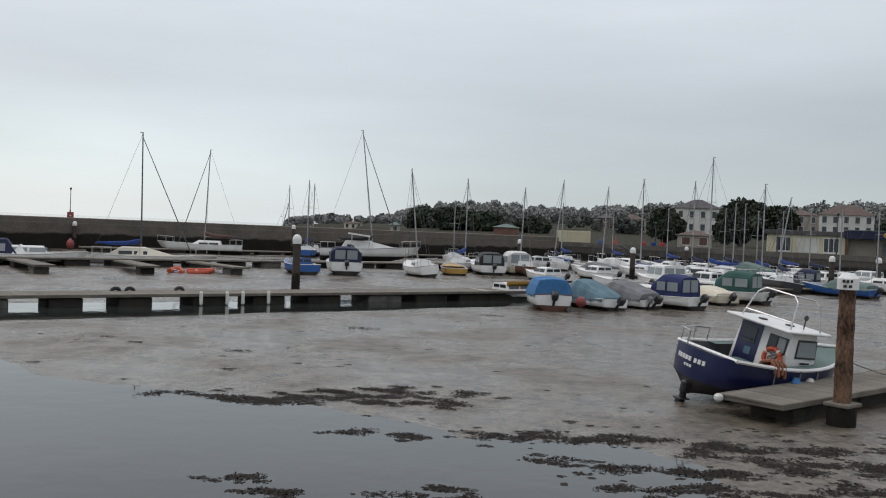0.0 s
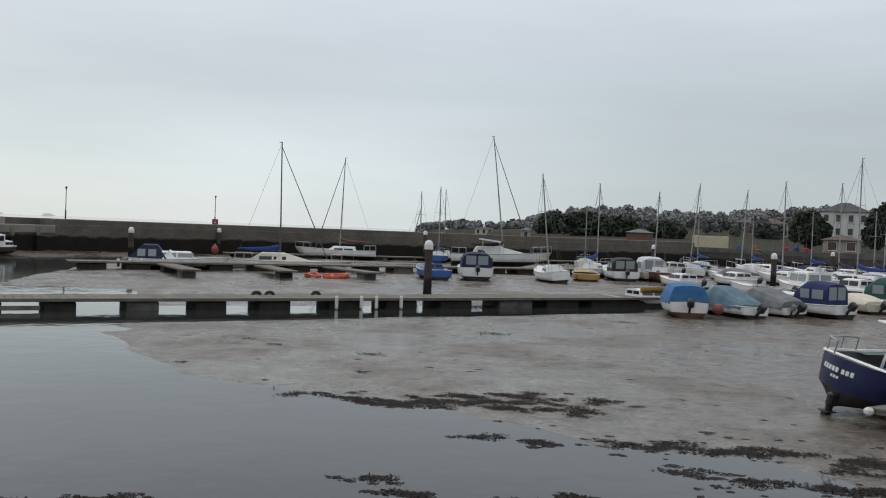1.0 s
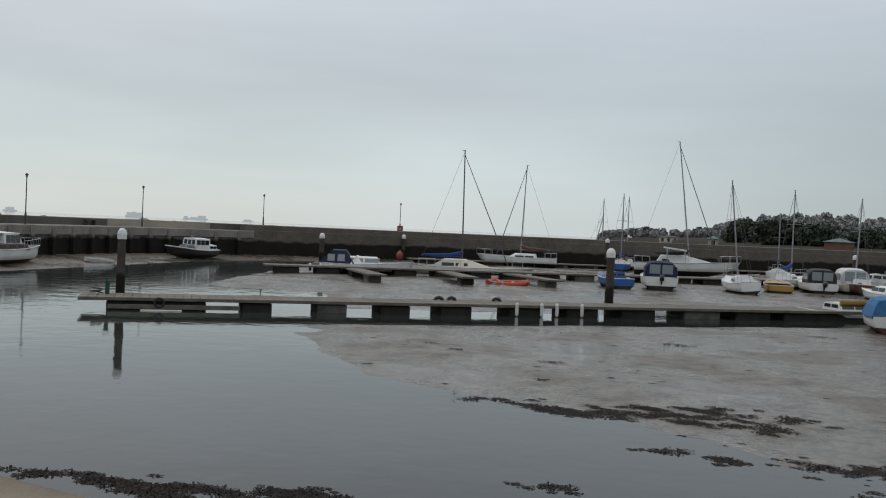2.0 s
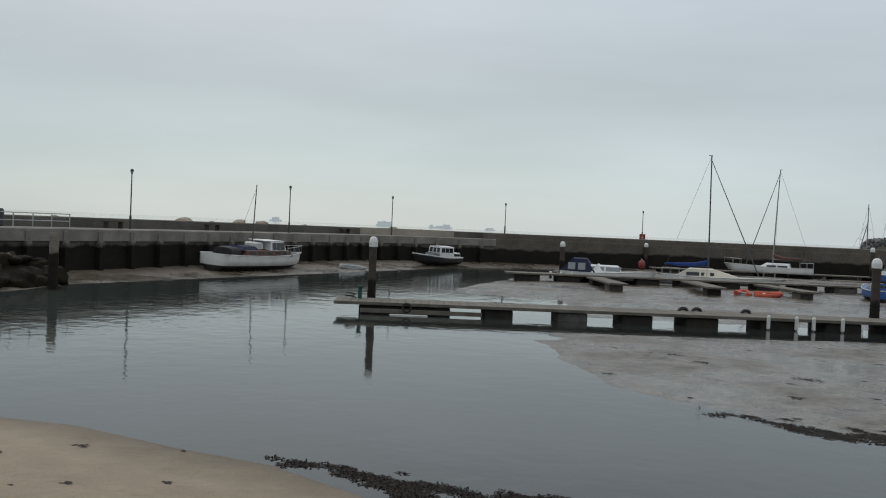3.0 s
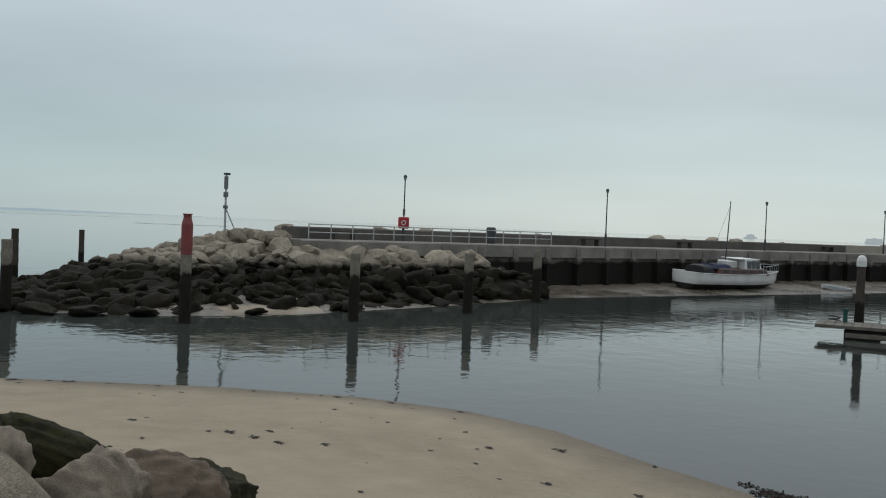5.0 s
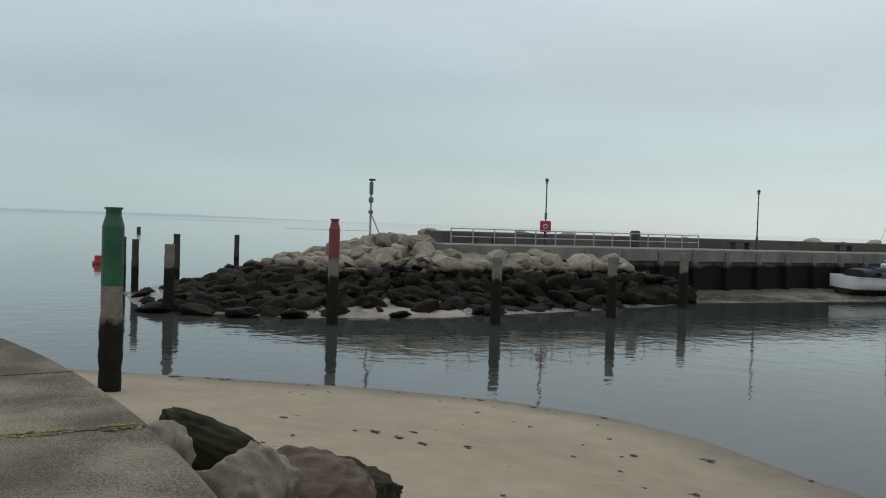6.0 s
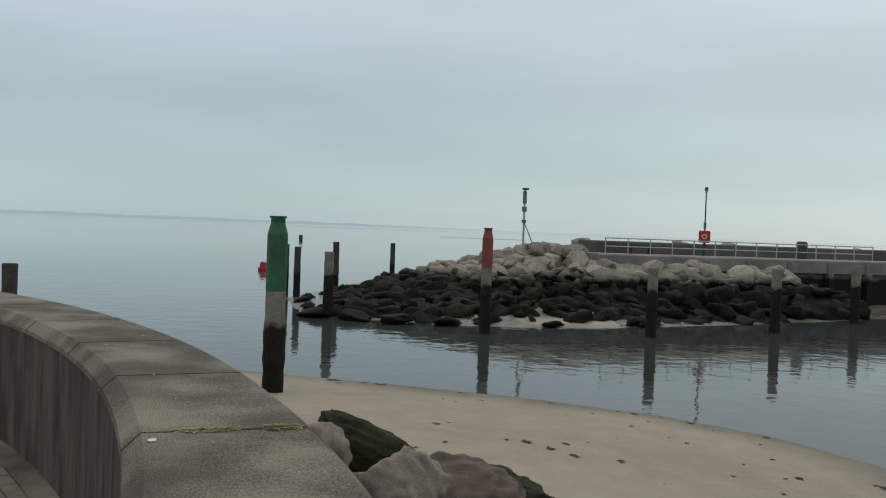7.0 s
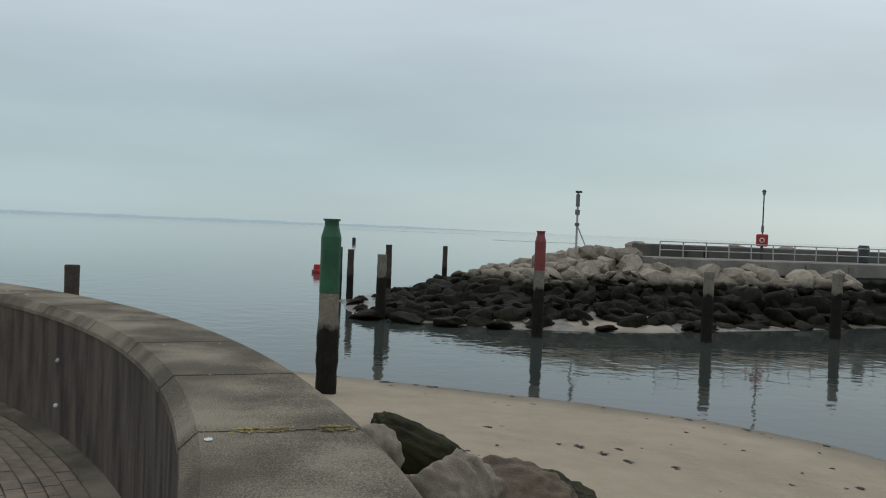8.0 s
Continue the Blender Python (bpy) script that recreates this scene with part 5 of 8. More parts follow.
def motor_boat(label, x, y, heading, L=4.8, B=2.0, H=0.95, rise=0.35, hull=M_WHITE, bottom=M_ANTIFOUL, style="cover", fabric=M_CANVAS_BLUE, heel=0.0, pitch=0.0, z=-0.14, tr=0.88, motor=True, ridge=0.55, rail_bar=False, two=False, cab_h=0.65, strip=None, wind=M_GLASS, group="moored motor boats", stern=True, tail=0.4):
    """stern=True: x, y is the middle of the transom, else the middle of the keel."""
    if not stern:
        x, y = x - math.cos(radians(heading)) * L / 2, y - math.sin(radians(heading)) * L / 2
    th = base("motor_boat", pose(x, y, z, heel, pitch, heading), label, "boat", group)
    part("hull", hull_mesh(L, B, H, rise, tr), [hull, bottom], th, "")
    part("gunwale", gunwale(L, B, H, rise, tr), strip or M_OFFWHITE, th)
    if style == "cover":
        part("foredeck", deck_mesh(L, B, H, rise, tr, u0=0.55), hull, th)
        cover(th, L, B, H, rise, tr, fabric, ridge, tail=tail)
    elif style == "hood":
        part("foredeck", deck_mesh(L, B, H, rise, tr, u0=0.45), hull, th)
        part("cockpit_sole", deck_mesh(L, B, H, rise, tr, dz=-0.45, k=0.9, u0=0.0, u1=0.46), M_GREYDECK, th)
        zc = sheer(0.6, H, rise)
        cu = part("cuddy", house(L * 0.45, L * 0.82, B * 0.76, B * 0.36, zc - 0.05, zc + 0.36, 0.05, 0.6, 0.10), hull, th)
        side_windows(cu, L * 0.46, L * 0.72, B * 0.76, B * 0.48, zc - 0.05, zc + 0.36, 0.10, 1, M_GLASS, 0.4, 0.75)
        canopy(th, L * 0.10, L * 0.46, B * 0.86, sheer(0.2, H, rise) - 0.05, sheer(0.2, H, rise) + cab_h + 0.35, fabric)
    elif style == "cabin":
        part("deck", deck_mesh(L, B, H, rise, tr, u0=0.30), hull, th)
        part("cockpit_sole", deck_mesh(L, B, H, rise, tr, dz=-0.45, k=0.9, u0=0.0, u1=0.32), M_GREYDECK, th)
        zc = sheer(0.5, H, rise) - 0.04
        cab = part("cabin", house(L * 0.30, L * 0.72, B * 0.80, B * 0.58, zc, zc + cab_h, 0.03, 0.45, 0.14), hull, th)
        side_windows(cab, L * 0.30, L * 0.72, B * 0.80, B * 0.58, zc, zc + cab_h, 0.14, 2, wind)
        end_windows(cab, L * 0.72, -0.45, B * 0.58, zc, zc + cab_h, 0.14, 2, wind)
        end_windows(cab, L * 0.30, 0.03, B * 0.80, zc, zc + cab_h, 0.14, 2, wind, 0.45, 0.85)
    elif style == "open":
        part("foredeck", deck_mesh(L, B, H, rise, tr, u0=0.62), hull, th)
        part("cockpit_sole", deck_mesh(L, B, H, rise, tr, dz=-0.4, k=0.88, u0=0.0, u1=0.64), M_GREYDECK, th)
        for u in (0.25, 0.48):
            bm = bmesh.new()
            box(bm, u * L, u * L + 0.28, -half_beam(u, B, tr) * 0.92, half_beam(u, B, tr) * 0.92, H - 0.25, H - 0.20, 0.01)
            part("thwart", bm, M_BROWN, th)
    if motor:
        outboard(th, -0.06, H - 0.12, -38)
    if two:
        outboard(th, -0.05, H - 0.15, -20, M_CANVAS_GREY, 0.42, 0.7)
    if rail_bar:
        bm = bmesh.new()
        p = sheer_line(L, B, H, rise, tr, k=0.9, u0=0.62, u1=1.0, n=6)
        bent(bm, [q + Vector((0, 0, 0.42)) for q in p] + [Vector((q.x, -q.y, q.z + 0.42)) for q in p[::-1]], 0.018, 5)
        for q in p[::2]:
            for s in (1, -1):
                tube(bm, (q.x, s * q.y, q.z), (q.x, s * q.y, q.z + 0.42), 0.014, n=5)
        part("pulpit_rail", bm, M_STEEL, th)
    return th


def yacht(label, x, y, heading, L=7.5, B=2.5, H=1.05, rise=0.35, hull=M_WHITE, mast_top=10.0, sail=M_CANVAS_ROYAL, mast_mat=M_ALU, z=0.1, heel=0.0, pitch=0.0, lean=0.0, boom=True, furl=True, mast_u=0.55, rails=True, name="sailing_yacht", cab=M_WHITE, stay_mat=M_ALU_DARK, band=None, stay_x=None, cab_h=0.42, roof=(0.27, 0.68), rakes=(0.12, 0.75)):
    """x, y: the foot of the mast in plan; mast_top: height over the mud."""
    c, s = math.cos(radians(heading)), math.sin(radians(heading))
    x0, y0 = x - c * L * mast_u, y - s * L * mast_u
    th = base(name, pose(x0, y0, z, heel, pitch, heading), label, "sailing boat", "moored yachts")
    tr = 0.62
    part("hull", hull_mesh(L, B, H, rise, tr, 0.40, 0.12), [hull, M_ANTIFOUL], th)
    part("toe_rail", gunwale(L, B, H, rise, tr, 0.12, 0.025), band or M_OFFWHITE, th)
    part("deck", deck_mesh(L, B, H, rise, tr, 0.12, u0=0.26), cab, th)
    part("cockpit", deck_mesh(L, B, H, rise, tr, 0.12, dz=-0.35, k=0.8, u0=0.02, u1=0.28), M_GREYDECK, th)
    bm = bmesh.new()
    box(bm, L * 0.36, L * 0.60, -0.10, 0.10, -0.18, 0.06, 0.03)
    part("keel", bm, M_ANTIFOUL, th)
    zc = sheer(0.45, H, rise) - 0.04
    cr = part("coachroof", house(L * roof[0], L * roof[1], B * 0.64, B * 0.40, zc, zc + cab_h, rakes[0], rakes[1], 0.12), cab, th)
    side_windows(cr, L * roof[0] + rakes[0] * 0.6, L * roof[1] - rakes[1] * 0.85, B * 0.64, B * 0.45, zc, zc + cab_h, 0.12, 2, M_GLASS, 0.18, 0.58)
    mh = mast_top - z
    xm = L * mast_u
    lx = math.tan(radians(lean)) * (mh - zc)
    bm = bmesh.new()
    tube(bm, (xm, 0, zc + 0.1), (xm - lx, 0, mh), 0.065, 0.045, 8)
    part("mast", bm, mast_mat, th)
    bm = bmesh.new()
    f = 0.62
    box(bm, xm - lx * f - 0.02, xm - lx * f + 0.02, -0.55, 0.55, zc + (mh - zc) * f - 0.015, zc + (mh - zc) * f + 0.015)
    box(bm, xm - lx - 0.22, xm - lx + 0.06, -0.02, 0.02, mh, mh + 0.05)
    part("spreader", bm, mast_mat, th)
    for sg in (-1, 1):
        bm = bmesh.new()
        yb = half_beam(mast_u, B, tr) * 0.95
        bent(bm, [(xm - 0.1, sg * yb, zc), (xm - lx * f, sg * 0.55, zc + (mh - zc) * f), (xm - lx, 0, mh - 0.1)], 0.010, 4)
        part("shroud", bm, stay_mat, th)
    bm = bmesh.new()
    tube(bm, (L * 1.05, 0, sheer(1, H, rise)) if stay_x is None else (xm + stay_x, 0, zc + 0.3), (xm - lx, 0, mh - 0.3), 0.05 if furl else 0.012, 0.03 if furl else 0.012, 6)
    part("forestay", bm, M_ALU_DARK if furl else stay_mat, th)
    bm = bmesh.new()
    tube(bm, (0.05, 0, H), (xm - lx, 0, mh - 0.05), 0.010, n=4)
    part("backstay", bm, stay_mat, th)
    if boom:
        bm = bmesh.new()
        zb = zc + 0.85
        tube(bm, (xm - 0.05, 0, zb), (xm - L * 0.40, 0, zb + 0.05), 0.04, n=6)
        part("boom", bm, mast_mat, th)
        bm = bmesh.new()
        rings = []
        for t, r in ((0.0, 0.05), (0.06, 0.17), (0.3, 0.14), (0.7, 0.11), (1.0, 0.05)):
            xx = xm - 0.02 - L * 0.39 * t
            zz = zb + 0.10 + (0.28 * max(0, 0.14 - t) / 0.14) + 0.02 * math.sin(t * 25)
            rings.append([Vector((xx, r * 0.8 * math.cos(a), zz + r * 1.25 * math.sin(a))) for a in np.linspace(0, 2 * math.pi, 8, endpoint=False)])
        loft(bm, rings, closed=True, cap=True)
        bmesh.ops.recalc_face_normals(bm, faces=bm.faces)
        part("sail_cover", bm, sail, th, "furled sail under fabric cover")
    if rails:
        for u0, u1, nm in ((0.0, 0.16, "pushpit"), (0.86, 1.0, "pulpit")):
            bm = bmesh.new()
            p = sheer_line(L, B, H, rise, tr, 0.12, k=0.92, u0=u0, u1=u1, n=4)
            loop = [Vector((q.x, -q.y, q.z + 0.55)) for q in p]
            top = loop + [q + Vector((0, 0, 0.55)) for q in p[::-1]] if nm == "pulpit" else loop[::-1] + [q + Vector((0, 0, 0.55)) for q in p]
            bent(bm, top, 0.016, 5)
            for q in p[::2]:
                for sg in (1, -1):
                    tube(bm, (q.x, sg * q.y, q.z), (q.x, sg * q.y, q.z + 0.55), 0.014, n=4)
            part(nm, bm, M_STEEL, th)
    return th


# front row, sterns to the open mud
motor_boat("small white motor boat under a bright blue canvas cover", 5.19, 42.2, 92, 4.8, 1.9, 0.95, 0.3, style="cover", fabric=M_CANVAS_BLUE, ridge=0.80, bottom=M_BROWN, strip=M_BROWN, tail=0.9)
motor_boat("open white boat under a faded teal cover with raised motor", 8.35, 43.8, 122, 4.7, 1.75, 0.72, 0.3, style="cover", fabric=M_CANVAS_TEAL, ridge=0.92, rail_bar=True, heel=3, tail=0.12)
motor_boat("white motor boat with grey canvas tent and outboard motors", 10.55, 45.6, 126, 4.6, 1.75, 0.74, 0.3, style="cover", fabric=M_CANVAS_GREY, ridge=0.85, two=True, heel=-2, strip=M_DARK, tail=0.3)
motor_boat("white cuddy boat with navy blue hood and outboard", 13.0, 46.3, 128, 5.2, 1.95, 0.85, 0.35, style="hood", fabric=M_CANVAS_ROYAL_DARK, rail_bar=True, cab_h=0.78)
motor_boat("small cream dinghy with cream cover and outboard", 15.75, 50.2, 112, 4.0, 1.7, 0.75, 0.25, hull=M_CREAM, style="cover", fabric=M_CREAM, ridge=0.5, tail=0.3)
motor_boat("white fishing boat with dark green wheelhouse hood", 18.6, 52.4, 138, 6.0, 2.1, 0.9, 0.45, hull=M_OFFWHITE, style="hood", fabric=M_GREEN, cab_h=0.85)
motor_boat("dark-hulled decked boat with brown wheelhouse box", 28.6, 66.5, 152, 5.4, 2.0, 0.85, 0.5, hull=M_DARK, style="cabin", cab_h=0.35, motor=False, strip=M_WHITE)
motor_boat("blue motor boat with faded green cover", 29.6, 62.6, 128, 5.0, 2.1, 0.85, 0.35, hull=M_BLUE, style="cover", fabric=M_GREENROOF, ridge=0.7)
motor_boat("low white half-cabin boat lying along the pontoon", 3.9, 50.0, 30, 4.4, 1.9, 0.62, 0.2, style="cabin", cab_h=0.42, motor=False, stern=False)
th = base("round_fender", pose(6.45, 42.3, 0.52), "pink-red round fender hung beside a boat", "fender")
part("ball", lathe(bmesh.new(), [(0.05, -0.25), (0.2, -0.15), (0.26, 0.0), (0.2, 0.16), (0.06, 0.26)], 12), M_RED_FADED, th, smooth=True)
th = base("kayak", pose(3.4, 47.2, 0.8, 0, 0, 30), "small yellow kayak lying on the pontoon", "kayak")
part("shell", hull_mesh(1.9, 0.6, 0.28, 0.08, 0.3), [M_YELLOW, M_YELLOW], th)
# second row on the middle pontoon
motor_boat("small blue-hulled day boat with pale cuddy", -9.1, 63.0, 118, 4.6, 1.8, 0.95, 0.35, hull=M_BLUE, style="cabin", cab_h=0.42, motor=False)
motor_boat("white motor cruiser with dark blue cockpit hood", -6.7, 64.2, 100, 6.4, 2.55, 1.15, 0.4, style="hood", fabric=M_CANVAS_NAVY, cab_h=0.80)
motor_boat("ochre-hulled clinker launch at the pontoon", 1.1, 70.6, 95, 5.0, 2.0, 0.8, 0.4, hull=M_YELLOW, style="open", motor=False)
motor_boat("white speedboat with black cockpit canopy", 4.1, 73.2, 100, 5.6, 2.4, 1.0, 0.35, style="hood", fabric=M_RUBBER, cab_h=0.78)
motor_boat("cream cruiser with arched pale canopy", 6.6, 75.6, 105, 6.0, 2.5, 0.95, 0.4, hull=M_CREAM, style="hood", fabric=M_CANVAS_WHITE, cab_h=0.95)
motor_boat("small white dinghy with dark windows on the mud", 9.0, 67.2, 120, 4.6, 2.0, 0.75, 0.3, style="cabin", cab_h=0.5)
motor_boat("pale motor launch with white cabin", 9.6, 84, 100, 5.5, 2.2, 1.0, 0.3, style="cabin", hull=M_OFFWHITE)
motor_boat("boat shrouded in a white tarpaulin", 15.4, 86.6, 150, 5.6, 2.4, 0.9, 0.3, style="cover", fabric=M_CANVAS_WHITE, ridge=0.9, motor=False, stern=False)
motor_boat("white wheelhouse boat with pale curtained windows", 15.9, 65.5, 112, 6.0, 2.6, 0.95, 0.3, style="cabin", cab_h=0.95, wind=M_GLASS_PALE, stern=False)
motor_boat("white cabin cruiser with dark slanted windows", 22.0, 77.0, 172, 6.6, 2.4, 0.85, 0.35, style="cabin", cab_h=0.62, stern=False)
motor_boat("white cabin cruiser with row of arched windows", 23.6, 76.5, 140, 5.6, 2.5, 1.0, 0.4, style="cabin", cab_h=0.65, wind=M_GLASS_PALE, stern=False)
motor_boat("white cruiser with dark spray hood", 27.6, 72.0, 146, 4.6, 2.1, 0.9, 0.4, style="hood", fabric=M_CANVAS_NAVY, stern=False)
motor_boat("pale cruiser with white frame over the stern", 38.0, 82.0, 120, 5.2, 2.4, 1.0, 0.4, style="cabin", stern=False, wind=M_GLASS_PALE)
motor_boat("grey-covered boat beyond the front row", 36.5, 72.0, 124, 5.0, 2.2, 0.9, 0.4, style="cover", fabric=M_GREENROOF, stern=False)
motor_boat("white boat under a blue cover by the inner wall", 24.0, 100.0, 118, 6.0, 2.4, 1.0, 0.4, style="cover", fabric=M_CANVAS_NAVY, stern=False)
motor_boat("white cabin boat by the inner wall", 18.6, 92.0, 122, 5.6, 2.3, 1.0, 0.4, style="cabin", stern=False)
motor_boat("white open boat with blue trim near the wall", 12.0, 100.0, 130, 5.0, 2.0, 0.9, 0.3, style="cover", fabric=M_CANVAS_ROYAL, ridge=0.4, stern=False)
motor_boat("white motor boat beside the dark-hulled one", 31.5, 76.0, 120, 4.8, 2.2, 0.95, 0.35, style="cabin", stern=False)
motor_boat("teal-covered boat among the masts", 25.0, 76.0, 128, 5.2, 2.2, 1.2, 0.35, style="cover", fabric=M_GREENROOF, ridge=1.0, motor=False, stern=False)
motor_boat("white launch with wheelhouse between moored boats", 12.2, 62.5, 128, 4.6, 1.9, 0.85, 0.3, style="open", stern=False)
motor_boat("white motor boat on the far side of the pontoon", 19.2, 66.5, 126, 4.8, 2.0, 0.85, 0.3, hull=M_WHITE, style="cabin", stern=False)
motor_boat("white cruiser with navy camper hood and hanging fenders", -28.3, 62.6, 20, 6.4, 2.4, 0.95, 0.35, style="cabin", cab_h=0.55, motor=False, stern=False, wind=M_GLASS_PALE)
motor_boat("grey inflatable tender beside the cruiser", -26.5, 66.5, 60, 3.2, 1.5, 0.5, 0.2, hull=M_CANVAS_GREY, style="open")
th = base("camper_hood", pose(-31.0, 61.6, 0.8, 0, 0, 20), "navy camper hood over the cruiser cockpit", "boat hood")
hd = part("hood", house(-0.4, 2.3, 2.1, 1.9, -0.05, 0.95, 1.0, 0.75, 0.25, 0.06), M_CANVAS_NAVY, th)
side_windows(hd, 0.05, 1.75, 2.1, 1.95, -0.05, 0.95, 0.25, 2, M_GLASS_PALE, 0.2, 0.7, 0.14)
part("windscreen", house(1.9, 2.9, 1.95, 1.8, -0.05, 0.62, 0.5, 0.5, 0.2, 0.03), M_WHITE, th, "white windscreen frame")
for k in range(6):
    th = base("hanging_fender", pose(-31.3 + 0.62 * k + (0.9 if k == 5 else 0), 59.8 + 0.46 * k, 0.18), "white fender hung along the pontoon edge", "fender", "hung fenders")
    part("cylinder", lathe(bmesh.new(), [(0.04, 0), (0.1, 0.06), (0.1, 0.5), (0.04, 0.58)], 8), M_FENDER, th)

motor_boat("white day boat with small cabin among the masts", 12.6, 74.5, 118, 5.0, 2.0, 0.85, 0.35, style="cabin", cab_h=0.5, stern=False)
motor_boat("white day boat under a grey cover behind the pile", 13.6, 82.5, 126, 5.0, 2.0, 0.85, 0.35, style="cover", fabric=M_CANVAS_GREY, ridge=0.6, stern=False, motor=False)
motor_boat("white half-cabin boat under a royal blue cover", 18.0, 84.0, 122, 5.4, 2.2, 0.9, 0.35, style="cover", fabric=M_CANVAS_ROYAL, ridge=0.55, stern=False, motor=False)
motor_boat("low white cruiser with rounded cabin by the inner wall", 25.4, 90.0, 134, 5.8, 2.4, 0.95, 0.35, style="cabin", cab_h=0.6, stern=False, motor=False)
motor_boat("weathered white launch near the promenade wall", 33.5, 88.0, 140, 5.4, 2.2, 0.9, 0.35, style="cabin", cab_h=0.55, hull=M_OFFWHITE, stern=False, motor=False)

# orange inflatables on the mud
for x, y, h in ((-15.9, 59.9, 20), (-17.3, 59.6, 100)):
    th = base("inflatable_dinghy", pose(x, y, 0.0, 8, 0, h) @ Matrix.Scale(0.72, 4), "orange inflatable dinghy slumped on the mud", "dinghy", "orange dinghies")
    bm = bmesh.new()
    bent(bm, [(-1.0, 0.5, 0.25), (0.5, 0.5, 0.27), (1.05, 0.28, 0.36), (1.25, 0, 0.42), (1.05, -0.28, 0.36), (0.5, -0.5, 0.27), (-1.0, -0.5, 0.25)], 0.22, 8)
    part("tube", bm, M_ORANGE, th)
    part("floor_panel", box(bmesh.new(), -0.9, 0.8, -0.4, 0.4, 0.08, 0.12, 0.02), M_GREYDECK, th)
    part("thwart", box(bmesh.new(), -0.3, -0.05, -0.45, 0.45, 0.34, 0.39, 0.02), M_OFFWHITE, th)


def polar(az, d):
    return -math.sin(radians(az)) * d, math.cos(radians(az)) * d


def by_el(el, d):
    return 3.6 + d * math.tan(radians(el))


x, y = polar(18.2, 76)
yacht("white sailing yacht with royal blue sail cover beside the pontoon", x, y, 18, 8.6, 2.7, 0.72, 0.12, z=-0.1, mast_top=by_el(4.96, 76), sail=M_CANVAS_ROYAL, mast_mat=M_ALU_DARK, cab=M_CREAM_PALE, lean=1.0, mast_u=0.42, cab_h=0.66, roof=(0.12, 0.74), stay_x=3.8, rakes=(1.1, 2.4))
x, y = polar(14.6, 97)
yacht("white sailing yacht with pale sail under the breakwater", x, y, 190, 7.6, 2.6, 1.0, 0.3, mast_top=by_el(4.2, 97), sail=M_BROWN, lean=1.8, mast_u=0.5, stay_x=2.5)
x, y = polar(4.35, 88)
big = yacht("large white motor sailer with raked cabin and dark sail cover", x, y, 8, 8.6, 3.0, 1.25, 0.35, mast_top=by_el(5.86, 88), sail=M_RUBBER, heel=0, lean=6.0, mast_u=0.58, pitch=-1.0, stay_x=2.6, z=0.2, cab_h=0.75, roof=(0.22, 0.90), band=M_CANVAS_GREY, rakes=(0.5, 3.2))
x, y = polar(5.9, 86.6)
th = base("hardtop", pose(x, y, 1.75, 0, 0, 8), "white hard top over the motor sailer cockpit", "boat canopy")
part("roof", quad_prism([(0.0, -1.0, 1.15), (2.0, -1.0, 0.92), (2.0, 1.0, 0.92), (0.0, 1.0, 1.15)], 0.07), M_WHITE, th)
for s in (-1, 1):
    for a in (0.3, 1.9):
        part("strut", tube(bmesh.new(), (a, s * 0.9, -0.25), (a, s * 0.9, 1.0), 0.03, n=6), M_STEEL, th)
